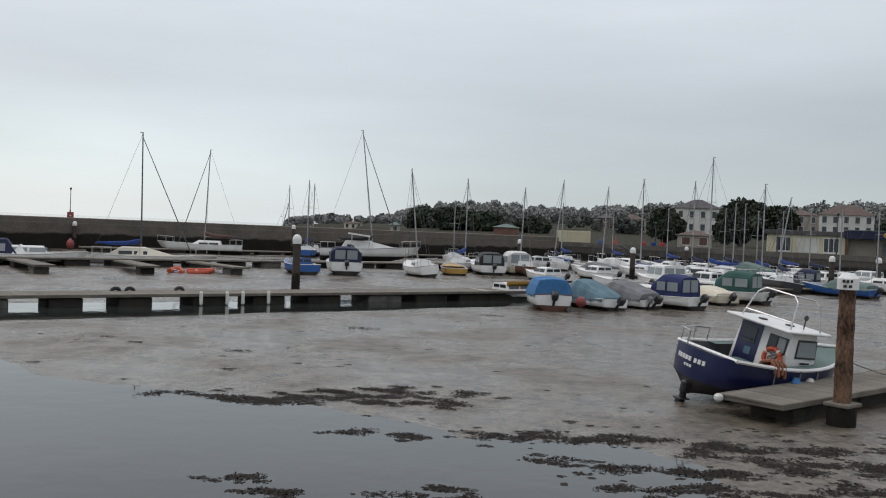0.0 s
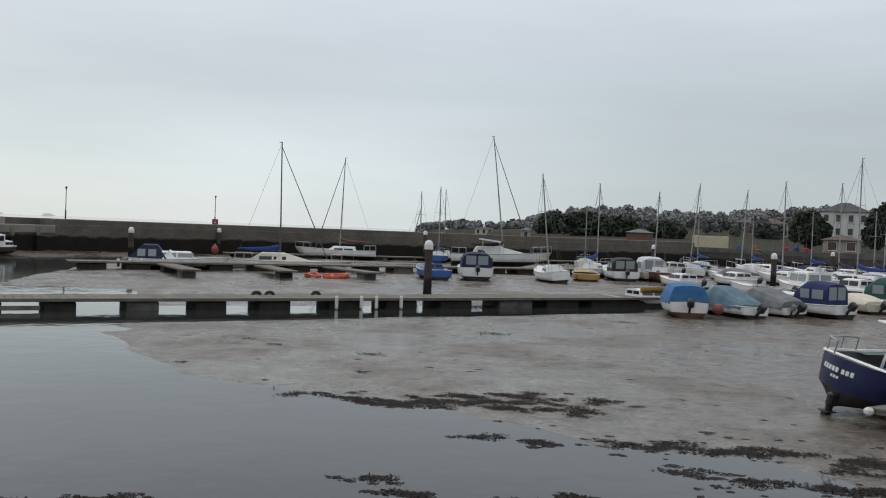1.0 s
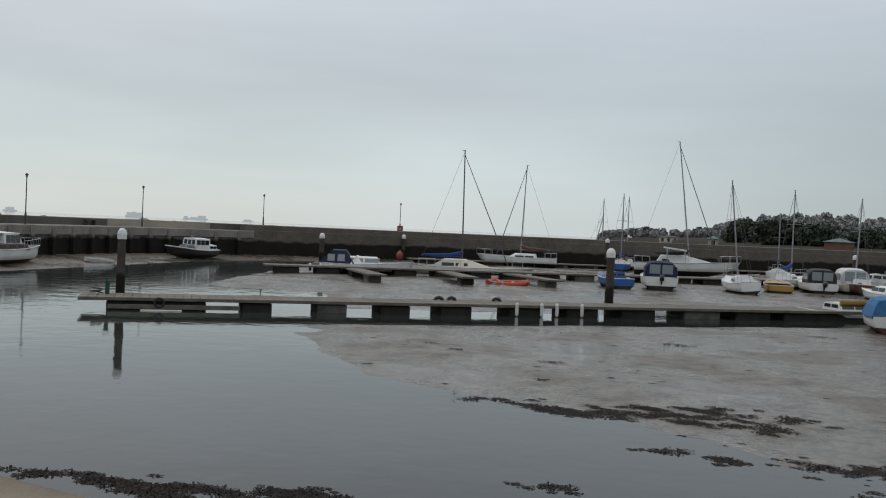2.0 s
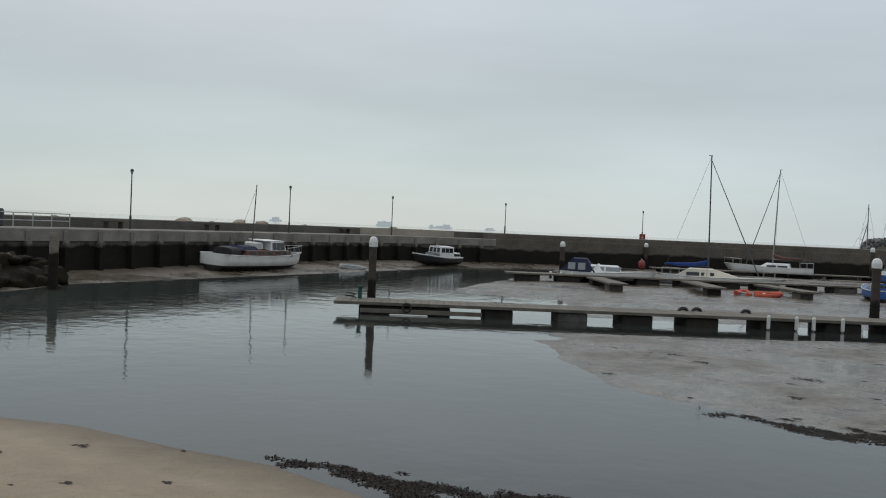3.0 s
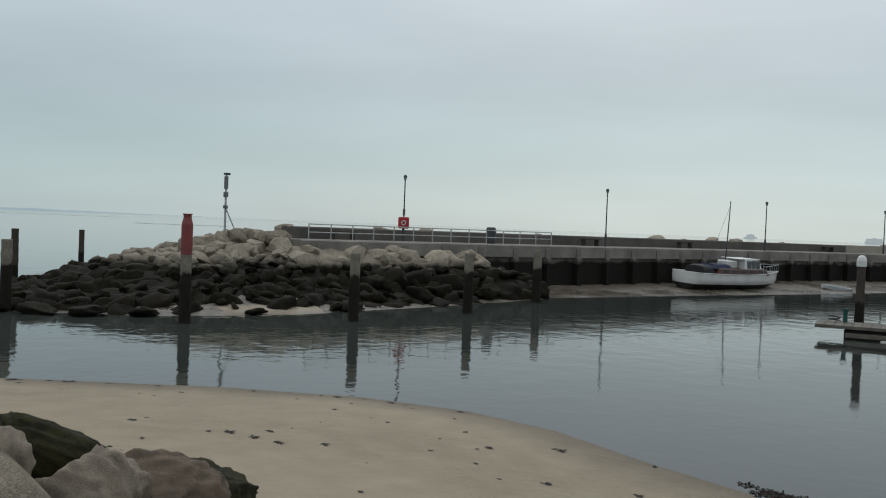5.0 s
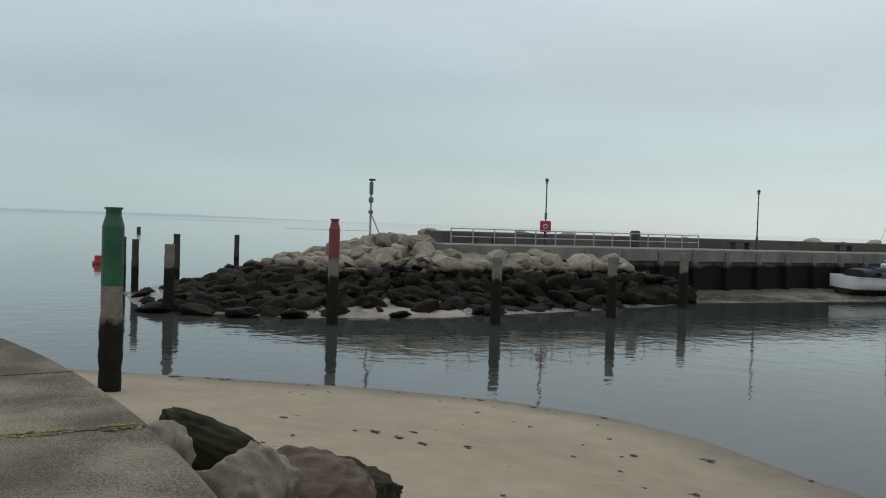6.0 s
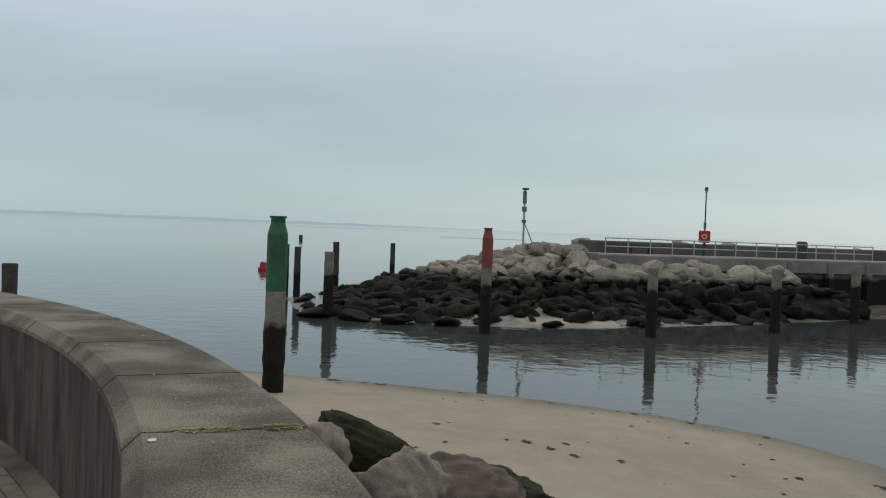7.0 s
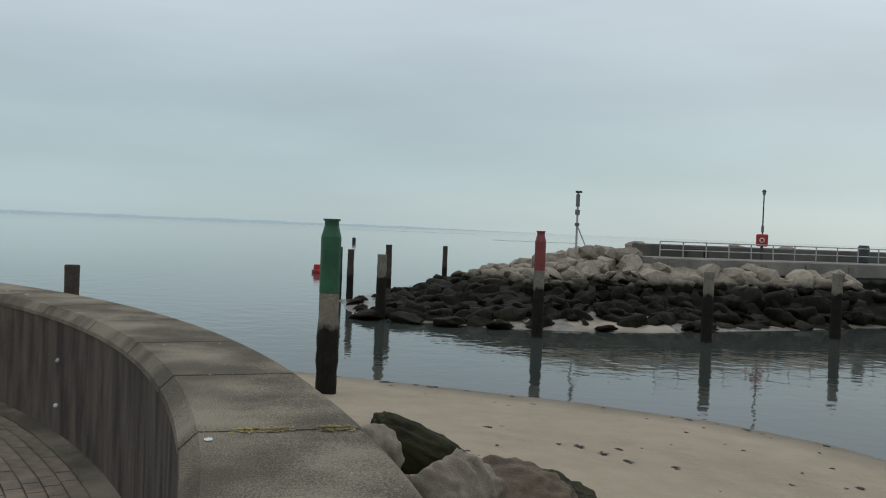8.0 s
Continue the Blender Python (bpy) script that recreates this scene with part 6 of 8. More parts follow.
for az, d, el, L, hd, hull, sail, lean in (
    (9.62, 112, 2.34, 6.5, 100, M_WHITE, M_CANVAS_ROYAL, 0), (8.43, 100, 2.68, 6.5, 95, M_BLUE, M_CANVAS_ROYAL, 0), (8.1, 108, 2.5, 6.0, 100, M_WHITE, M_CANVAS_NAVY, 0),
    (10.35, 113, 1.5, 5.6, 100, M_WHITE, M_CANVAS_NAVY, 13), (1.45, 70, 3.7, 6.6, 105, M_WHITE, M_CANVAS_NAVY, -6), (-1.4, 80, 3.19, 6.8, 70, M_WHITE, M_CANVAS_ROYAL, 0), (-0.66, 96, 1.68, 5.5, 90, M_WHITE, M_CANVAS_NAVY, 0),
    (-4.8, 78, 2.79, 6.5, 100, M_BROWN, M_CANVAS_ROYAL, 2), (-6.86, 92, 3.39, 7.2, 95, M_WHITE, M_CANVAS_NAVY, 5), (-7.35, 104, 1.94, 6.0, 110, M_WHITE, M_CANVAS_ROYAL, 0),
    (-9.81, 90, 3.04, 7.0, 100, M_WHITE, M_CANVAS_NAVY, 3), (-10.45, 104, 1.71, 6.0, 110, M_OFFWHITE, M_CANVAS_ROYAL, 0), (-12.17, 82, 3.56, 7.0, 110, M_WHITE, M_CANVAS_ROYAL, 0),
    (-13.72, 100, 1.83, 6.0, 110, M_WHITE, M_CANVAS_ROYAL, 0), (-15.2, 88, 3.51, 7.0, 100, M_WHITE, M_CANVAS_NAVY, 0), (-16.18, 80, 4.95, 8.0, 122, M_WHITE, M_CANVAS_ROYAL, 0),
    (-17.03, 96, 1.94, 6.0, 100, M_OFFWHITE, M_CANVAS_NAVY, 0), (-17.53, 84, 2.29, 6.4, 110, M_WHITE, M_CANVAS_NAVY, 1), (-18.14, 94, 2.25, 6.4, 120, M_WHITE, M_CANVAS_ROYAL, 0),
    (-18.88, 84, 1.83, 6.0, 100, M_BLUE, M_CANVAS_ROYAL, 0), (-19.19, 78, 3.44, 6.6, 124, M_WHITE, M_CANVAS_ROYAL, 0), (-19.9, 72, 2.75, 6.4, 90, M_DARK, M_CANVAS_NAVY, 8),
    (-20.26, 92, 1.88, 6.0, 110, M_WHITE, M_CANVAS_ROYAL, 0), (-21.79, 88, 2.09, 6.0, 104, M_WHITE, M_CANVAS_NAVY, 0), (-23.42, 90, 2.56, 6.0, 100, M_OFFWHITE, M_CANVAS_NAVY, 0), (-25.35, 78, 2.45, 6.6, 130, M_WHITE, M_CANVAS_NAVY, 0)):
    x, y = polar(az, d)
    tone = {M_WHITE.name: "white", M_BLUE.name: "blue", M_BROWN.name: "varnished wooden", M_OFFWHITE.name: "grey-white", M_DARK.name: "black"}[hull.name]
    scov = "royal blue" if sail is M_CANVAS_ROYAL else "navy"
    yacht(f"small {tone} sailing yacht with {scov} sail cover aground", x, y, hd, L, 2.2, 1.0, 0.3, hull, by_el(el, d), sail, heel=lean, boom=int(d) % 4 == 0, furl=False, z=-0.1)


# ---- blue fishing boat aground beside the finger pontoon ----
def fishing_boat():
    L, B, H, rise, tr = 4.7, 2.1, 0.95, 0.46, 0.72
    th = base("fishing_boat", pose(5.77, 20.4, 0.17, 10.5, 5.0, 37) @ Matrix.Scale(1.08, 4), "small navy blue fishing boat with white wheelhouse heeled on mud", "boat")
    part("hull", hull_mesh(L, B, H, rise, 0.72, 0.34, 0.12, 18, 0.32), [M_NAVY, M_ANTIFOUL], th)
    part("gunwale", gunwale(L, B, H, rise, tr, 0.12, 0.04), M_WHITE, th, "white rubbing strip")
    part("cockpit_sole", deck_mesh(L, B, H, rise, tr, 0.12, -0.52, 0.86, 0.02, 0.60), M_GREYDECK, th, "grey painted cockpit floor")
    part("foredeck", deck_mesh(L, B, H, rise, tr, 0.12, -0.05, 0.96, 0.60, 1.0), M_GREENROOF, th, "pale green foredeck")
    for s in (1, -1):
        bm = bmesh.new()
        p = sheer_line(L, B, H, rise, tr, 0.12, k=0.94, u0=0.01, u1=0.62)
        loft(bm, [[Vector((q.x, s * q.y, q.z - 0.02)), Vector((q.x, s * (q.y - 0.04), q.z - 0.55))] for q in p])
        part("inner_bulwark", bm, M_GREYDECK, th)
        bm = bmesh.new()
        loft(bm, [[Vector((q.x, s * q.y, q.z + 0.0)), Vector((q.x, s * (q.y - 0.20), q.z + 0.005))] for q in p[6:]])
        part("side_deck", bm, M_GREENROOF, th)
    # wheelhouse
    x0, x1, w, z0, z1 = 1.75, 3.05, 1.42, 0.42, 1.62
    wh = part("wheelhouse", house(x0, x1, w, w * 0.94, z0, z1, 0.10, 0.22, 0.07, 0.03), M_WHITE, th)
    bm = bmesh.new()
    box(bm, x0 - 0.32, x1 + 0.02, -0.80, 0.80, z1 - 0.005, z1 + 0.055, 0.02)
    roof = part("roof", bm, M_WHITE, th, "white overhanging roof")
    for xx, yy in ((1.85, 0.15), (2.2, -0.3)):
        part("roof_hatch", box(bmesh.new(), xx, xx + 0.20, yy, yy + 0.12, z1 + 0.055, z1 + 0.085, 0.01), M_DARK, roof)
    bm = bmesh.new()
    tube(bm, (2.5, -0.45, z1 + 0.05), (2.5, -0.45, z1 + 0.26), 0.015, n=6)
    lathe(bm, [(0.03, 0.0), (0.06, 0.05), (0.03, 0.11)], 8, Matrix.Translation((2.5, -0.45, z1 + 0.25)))
    part("horn", bm, M_DARK, roof)

    def aft(ya, yb, za, zb, name, m, out=0.012, parent=wh):
        r = lambda z: x0 + 0.10 * (z - z0) / (z1 - z0) - out
        return part(name, quad_prism([(r(za), ya, za), (r(za), yb, za), (r(zb), yb, zb), (r(zb), ya, zb)], 0.012), m, parent)

    door = aft(0.06, 0.60, 0.44, 1.56, "door", M_NAVY)
    aft(0.16, 0.50, 1.12, 1.48, "door_window", M_GLASS, 0.026, door)
    aft(0.20, 0.36, 0.86, 1.02, "notice", M_CANVAS_TEAL, 0.026, door)
    fr = aft(-0.60, -0.14, 1.10, 1.46, "window_frame", M_DARK)
    aft(-0.57, -0.39, 1.13, 1.43, "pane", M_GLASS_PALE, 0.026, fr)
    aft(-0.36, -0.17, 1.13, 1.43, "pane", M_GLASS, 0.026, fr)
    for s in (-1, 1):
        def side(a, b, za, zb, name, m, out, parent):
            yy = lambda z: s * (w / 2 * 0.97 - 0.07 * (z - z0) / (z1 - z0) + out)
            return part(name, quad_prism([(a, yy(za), za), (b, yy(za), za), (b - 0.05, yy(zb), zb), (a + 0.02, yy(zb), zb)], 0.012), m, parent)
        fr = side(x0 + 0.34, x1 - 0.16, 1.06, 1.47, "window_frame", M_DARK, 0.008, wh)
        side(x0 + 0.38, x1 - 0.21, 1.10, 1.43, "pane", M_GLASS_PALE, 0.022, fr)
    for k in range(4):
        bm = bmesh.new()
        box(bm, 2.30 + k * 0.09, 2.37 + k * 0.09, -0.71, -0.69, 0.95, 0.985)
        part("marking_bar", bm, M_DARK, wh)
    # lifebuoy
    bm = bmesh.new()
    for k in range(12):
        a, b = 2 * math.pi * k / 12, 2 * math.pi * (k + 1) / 12
        tube(bm, (x0 - 0.06, -0.40 + 0.20 * math.cos(a), 0.98 + 0.20 * math.sin(a)), (x0 - 0.06, -0.40 + 0.20 * math.cos(b), 0.98 + 0.20 * math.sin(b)), 0.052, n=8)
    ring = part("lifebuoy", bm, M_ORANGE, th, "orange lifebuoy ring")
    for a in (0.6, 2.2, 3.7, 5.3):
        bm = bmesh.new()
        tube(bm, (x0 - 0.06, -0.40 + 0.20 * math.cos(a - 0.12), 0.98 + 0.20 * math.sin(a - 0.12)), (x0 - 0.06, -0.40 + 0.20 * math.cos(a + 0.12), 0.98 + 0.20 * math.sin(a + 0.12)), 0.056, n=8)
        part("band", bm, M_OFFWHITE, ring)
    bm = bmesh.new()
    bent(bm, [(x0 - 0.07, -0.40 + 0.1 * math.sin(t * 2.1), 0.82 + 0.04 * t + 0.02 * math.sin(t * 5)) for t in np.linspace(0, 8, 24)], 0.018, 5)
    part("coiled_line", bm, M_ROPE, ring)
    # gantry over the roof
    bm = bmesh.new()
    bent(bm, [(1.75, -0.62, z1 + 0.04), (1.95, -0.50, z1 + 0.62), (2.0, -0.36, z1 + 0.74), (2.0, 0.36, z1 + 0.74), (1.95, 0.50, z1 + 0.62), (1.75, 0.62, z1 + 0.04)], 0.017, 7)
    part("gantry_arch", bm, M_STEEL, th, "bent steel arch")
    bm = bmesh.new()
    bent(bm, [(2.75, -0.70, z1 + 0.04), (2.72, -0.55, z1 + 0.60), (2.68, -0.45, z1 + 0.70), (2.0, -0.40, z1 + 0.74)], 0.018, 7)
    part("gantry_brace", bm, M_STEEL, th)
    bm = bmesh.new()
    bent(bm, [(1.78, -0.58, z1 + 0.2), (1.78, 0.58, z1 + 0.2)], 0.018, 7)
    part("gantry_bar", bm, M_STEEL, th)
    # stern rail, port quarter
    p = [Vector((-0.25, -0.3, 0.95)), Vector((-0.22, 0.35, 0.95)), Vector((0.0, 0.70, 0.94)), Vector((0.7, 0.93, 0.92)), Vector((1.25, 0.98, 0.91))]
    bm = bmesh.new()
    bent(bm, [p[1]] + [q + Vector((0, 0, 0.30)) for q in p[1:]] + [p[-1]], 0.016, 6)
    for q in p[2:4]:
        tube(bm, q, q + Vector((0, 0, 0.30)), 0.014, n=6)
    part("stern_rail", bm, M_STEEL, th)
    # engine box, pot hauler, hoses
    bm = bmesh.new()
    box(bm, 0.85, 1.55, -0.35, 0.30, 0.42, 0.72, 0.03)
    eb = part("engine_box", bm, M_NAVY, th)
    part("lid", box(bmesh.new(), 0.82, 1.58, -0.38, 0.33, 0.72, 0.76, 0.015), M_GREENROOF, eb, "pale green lid")
    for k in range(6):
        bm = bmesh.new()
        yy = -0.74 - 0.05 * (k % 2)
        xx = 0.98 + 0.06 * k
        bent(bm, [(xx - 0.05, -0.50, 0.55), (xx - 0.02, -0.66, 0.96), (xx, yy - 0.10, 1.04), (xx + 0.02, yy - 0.20, 0.97), (xx + 0.03, yy - 0.25, 0.80 - 0.04 * (k % 3))], 0.036, 7)
        part("hose", bm, M_NET, th, "orange-brown hose draped over the side")
    bm = bmesh.new()
    bent(bm, [(1.9 + 0.25 * math.cos(t), -0.55 + 0.05 * math.sin(3 * t), 0.5 + 0.08 * math.sin(t)) for t in np.linspace(0, 6.3, 14)], 0.03, 6)
    part("rope_heap", bm, M_ROPE, th)
    for xx, y0 in ((0.95, -0.98), (1.75, -1.05), (2.45, -1.02)):
        bm = bmesh.new()
        bent(bm, [(xx, y0 + 0.05, 0.95), (xx + 0.03, y0 - 0.03, 0.90), (xx + 0.05, y0 - 0.04, 0.60), (xx + 0.12, y0 - 0.06, 0.42)], 0.014, 5)
        part("lashing", bm, M_ROPE, th)
    for xx, m in ((1.62, M_CANVAS_BLUE), (2.15, M_FENDER)):
        bm = bmesh.new()
        lathe(bm, [(0.03, 0.42), (0.09, 0.48), (0.10, 0.68), (0.05, 0.78)], 8, Matrix.Translation((xx, -1.12, 0)))
        part("fender", bm, m, th)
    # stern drive and propeller
    bm = bmesh.new()
    box(bm, -0.52, -0.24, -0.07, 0.07, 0.02, 0.30, 0.04)
    box(bm, -0.50, -0.34, -0.05, 0.05, -0.38, 0.06, 0.03)
    box(bm, -0.60, -0.28, -0.10, 0.10, -0.10, -0.07, 0.01)
    sd = part("stern_drive", bm, M_DARK, th, "black weedy stern drive")
    bm = bmesh.new()
    for k in range(3):
        box(bm, -0.56, -0.54, -0.05, 0.05, 0.02, 0.16, 0.0, Matrix.Translation((0, 0, -0.24)) @ Matrix.Rotation(2 * math.pi * k / 3, 4, "X"))
    part("propeller", bm, M_DARK, sd)
    # name on the quarter, as plain bars
    def quarter(y, z):
        """A place and turn on the rounded stern."""
        bw = half_beam(0, B, tr)
        k = y / bw
        x = -0.32 * (1 - k * k) - 0.012
        return Matrix.Translation((x, y, z)) @ Matrix.Rotation(-math.atan2(0.64 * k / bw, 1.0), 4, "Z")

    for k in range(8):
        yy = 0.50 - 0.095 * k - (0.05 if k > 4 else 0)
        part("name_bar", box(bmesh.new(), -0.012, 0.012, -0.032, 0.032, -0.045, 0.045, 0.0, quarter(yy, 0.72)), M_WHITE, th)
    for k in range(3):
        part("name_bar", box(bmesh.new(), -0.012, 0.012, -0.025, 0.025, -0.025, 0.025, 0.0, quarter(0.22 - 0.075 * k, 0.58)), M_WHITE, th)
    return th


fishing_boat()
th = base("mooring_line", Matrix(), "slack mooring line from the bow to the pontoon", "rope")
bm = bmesh.new()
bent(bm, [(10.0 + 0.16 * k, 23.0 - 0.19 * k, 0.85 - 0.09 * k + 0.006 * k * k) for k in range(9)], 0.02, 5)
part("rope", bm, M_ROPE, th)


# ---- old motor yacht and launch under the quay ----
def motor_yacht():
    L, B, H, rise, tr = 9.6, 2.6, 1.22, 0.16, 0.8
    th = base("motor_yacht", pose(-45.2, 40.0, gz(-45.6, 44) - 0.12, 3, 0.6, 99), "old white motor yacht with maroon cabin sides under the quay", "boat")
    part("hull", hull_mesh(L, B, H, rise, tr, 0.40, 0.02, 18, 0.12), [M_WHITE, M_ANTIFOUL], th)
    part("deck", deck_mesh(L, B, H, rise, tr, 0.03), M_GREYDECK, th)
    part("gunwale", gunwale(L, B, H, rise, tr, 0.03, 0.04), M_OFFWHITE, th)
    aft = part("aft_cabin", house(2.0, 7.4, B * 0.80, B * 0.78, H - 0.1, H + 0.30, 0.2, 0.3, 0.05), M_BROWN, th, "maroon varnished cabin side")
    side_windows(aft, 2.0, 7.4, B * 0.80, B * 0.78, H - 0.1, H + 0.30, 0.05, 5, M_GLASS, 0.4, 0.8, 0.22)
    part("blue_cover", house(1.9, 3.8, B * 0.66, B * 0.62, H + 0.28, H + 0.52, 0.3, 0.2, 0.2), M_CANVAS_NAVY, th, "faded blue cabin-top cover")
    wh = part("wheelhouse", house(4.9, 6.9, B * 0.68, B * 0.60, H + 0.26, H + 0.92, 0.1, 0.35, 0.10), M_WHITE, th)
    side_windows(wh, 5.0, 6.8, B * 0.68, B * 0.60, H + 0.26, H + 0.92, 0.10, 3, M_GLASS, 0.12, 0.86)
    end_windows(wh, 6.9, -0.35, B * 0.60, H + 0.26, H + 0.92, 0.10, 3, M_GLASS)
    part("roof_edge", box(bmesh.new(), 4.4, 6.6, -0.75, 0.75, H + 0.91, H + 0.96, 0.02), M_WHITE, wh)
    part("deck_locker", box(bmesh.new(), 3.7, 4.6, -0.5, 0.5, H + 0.28, H + 0.80, 0.08), M_OFFWHITE, th)
    canopy(th, 0.9, 2.0, B * 0.6, H - 0.05, H + 0.48, M_RUBBER, False)
    bm = tube(bmesh.new(), (3.95, 0, H + 0.3), (3.9, 0, 5.9), 0.045, 0.03)
    part("mast", bm, M_ALU_DARK, th)
    part("stay", tube(bmesh.new(), (3.9, 0, 5.6), (2.2, 0, H + 0.6), 0.012, n=4), M_ALU_DARK, th)
    bm = bmesh.new()
    p = sheer_line(L, B, H, rise, tr, 0.03, k=0.92, u0=0.70, u1=1.0, n=6)
    bent(bm, [q + Vector((0, 0, 0.5)) for q in p] + [Vector((q.x, -q.y, q.z + 0.5)) for q in p[::-1]], 0.02, 5)
    for q in p:
        for s in (1, -1):
            tube(bm, (q.x, s * q.y, q.z), (q.x, s * q.y, q.z + 0.5), 0.016, n=5)
    part("bow_rail", bm, M_STEEL, th)


motor_yacht()


def launch():
    L, B, H, rise, tr = 6.6, 2.1, 0.76, 0.42, 0.8
    th = base("launch", pose(-47.6, 71.6, gz(-47.5, 67) - 0.02, -3, -1, 272), "dark-hulled launch with white wheelhouse on the mud bank", "boat")
    part("hull", hull_mesh(L, B, H, rise, tr, 0.4), [M_DARK, M_ANTIFOUL], th)
    part("gunwale", gunwale(L, B, H, rise, tr, r=0.06), M_OFFWHITE, th)
    part("deck", deck_mesh(L, B, H, rise, tr), M_GREYDECK, th)
    wh = part("wheelhouse", house(1.6, 3.7, B * 0.78, B * 0.66, H - 0.1, H + 0.95, 0.0, 0.1, 0.06), M_WHITE, th)
    side_windows(wh, 1.6, 3.7, B * 0.78, B * 0.66, H - 0.1, H + 0.95, 0.06, 3, M_GLASS, 0.5, 0.88)
    end_windows(wh, 3.7, -0.1, B * 0.66, H - 0.1, H + 0.95, 0.06, 3, M_GLASS, 0.5, 0.88)
    ac = part("aft_cabin", house(0.3, 1.6, B * 0.74, B * 0.76, H - 0.1, H + 0.42, 0.1, 0.0, 0.06), M_WHITE, th)
    side_windows(ac, 0.3, 1.6, B * 0.74, B * 0.76, H - 0.1, H + 0.42, 0.06, 2, M_GLASS, 0.4, 0.8)
    part("fore_cabin", house(3.7, 4.7, B * 0.62, B * 0.45, H - 0.05, H + 0.35, 0.0, 0.3, 0.06), M_CANVAS_GREY, th)


launch()
th = base("rowing_dinghy", pose(-46.2, 53.6, gz(-46.0, 54.2) + 0.05, 24, 6, 62), "small white rowing dinghy tipped on the mud bank", "dinghy")
part("hull", hull_mesh(2.0, 0.7, 0.24, 0.08, 0.6), [M_WHITE, M_OFFWHITE], th)
part("floor", deck_mesh(2.0, 0.7, 0.24, 0.08, 0.6, dz=-0.1, k=0.85), M_GREYDECK, th)


# ---- shore buildings ----
def building(name, label, category, az0, az1, d, zb, ze, zr, wall, roof, cols, rows, depth=8.0, win_w=0.9, win_h=1.4, hip=True, door=False, wmat=M_GLASS, frame=M_OFFWHITE):
    """A house facing the harbour: az0, az1 its two corners seen from the terrace, d how far; eaves at ze, ridge at zr."""
    azc = (az0 + az1) / 2
    w = 2 * d * math.tan(radians(abs(az0 - az1) / 2))
    x, y = polar(azc, d)
    th = base(name, pose(x, y, zb, 0, 0, azc), label, category)
    h = ze - zb
    part("wall", box(bmesh.new(), -w / 2, w / 2, 0, depth, -0.3, h, 0.03), wall, th)
    bm = bmesh.new()
    o = 0.4
    a = [bm.verts.new(p) for p in ((-w / 2 - o, -o, h + 0.003), (w / 2 + o, -o, h + 0.003), (w / 2 + o, depth + o, h + 0.003), (-w / 2 - o, depth + o, h + 0.003))]
    rl = max(0.0, w / 2 - (depth / 2 if hip else 0))
    b = [bm.verts.new((-rl, depth / 2, zr - zb)), bm.verts.new((rl + 0.02, depth / 2, zr - zb))]
    for f in ((a[0], a[1], b[1], b[0]), (a[2], a[3], b[0], b[1]), (a[1], a[2], b[1]), (a[3], a[0], b[0]), (a[3], a[2], a[1], a[0])):
        bm.faces.new(f)
    bmesh.ops.recalc_face_normals(bm, faces=bm.faces)
    part("roof", bm, roof, th)
    for r in range(rows):
        for c in range(cols):
            cx = -w / 2 + w * (c + 0.5) / cols
            cz = h * (r + 0.52) / rows
            ww, hh = min(win_w, w / cols * 0.7), min(win_h, h / rows * 0.62)
            win = new("window")
            win.parent = th
            part("frame", box(bmesh.new(), cx - ww / 2 - 0.08, cx + ww / 2 + 0.08, -0.05, 0.02, cz - hh / 2 - 0.08, cz + hh / 2 + 0.08), frame, win)
            part("pane", box(bmesh.new(), cx - ww / 2, cx + ww / 2, -0.07, -0.04, cz - hh / 2, cz + hh / 2), wmat, win)
            part("sill", box(bmesh.new(), cx - ww / 2 - 0.14, cx + ww / 2 + 0.14, -0.16, 0.0, cz - hh / 2 - 0.16, cz - hh / 2 - 0.08), frame, win)
    return th


building("house", "white rendered seafront villa with hipped slate roof", "house", -14.1, -16.7, 215, 5.0, 10.8, 12.9, M_RENDER, M_SLATE, 4, 2)
building("kiosk", "small pale pink kiosk with brown tiled gable roof", "kiosk", -14.3, -16.3, 140, 2.5, 4.3, 5.1, M_RENDER_T, M_TILE, 2, 1, 5.0, 1.1, 1.1, hip=True, wmat=M_BROWN)
building("house", "tan rendered town house behind the evergreen tree", "house", -20.3, -22.2, 235, 6.0, 10.6, 12.0, M_RENDER_T, M_TILE, 3, 2)
building("house", "long cream terrace house with brown roof", "house", -22.2, -25.1, 225, 6.0, 10.6, 13.0, M_RENDER, M_TILE, 5, 2)
building("house", "pale house half hidden among winter trees", "house", -26.0, -28.5, 235, 6.0, 10.2, 12.0, M_RENDER_T, M_SLATE, 4, 2)
building("house", "grey-tan houses stepping up the hillside", "house", -10.6, -12.4, 260, 5.0, 8.6, 10.2, M_RENDER_T, M_TILE, 4, 2)
building("house", "distant brick house on the hillside", "house", -9.4, -10.5, 300, 6.0, 9.5, 11.0, M_BRICK, M_SLATE, 3, 2)
building("brick_hut", "square brick shelter with green pyramid roof", "shelter", -3.1, -4.65, 190, 2.5, 4.6, 5.4, M_BRICK, M_GREENROOF, 1, 1, 5.0, 1.6, 1.2, wmat=M_BRICK, frame=M_BRICK)
building("shelter", "small shelter with teal roof by the shore road", "shelter", 3.35, 2.75, 230, 2.5, 4.3, 5.1, M_RENDER_T, M_GREENROOF, 1, 1, 3.0)
building("house", "low yellow building along the far shore road", "house", 6.2, 5.1, 330, 2.5, 4.6, 5.2, M_RENDER_C, M_TILE, 3, 1, 5.0)
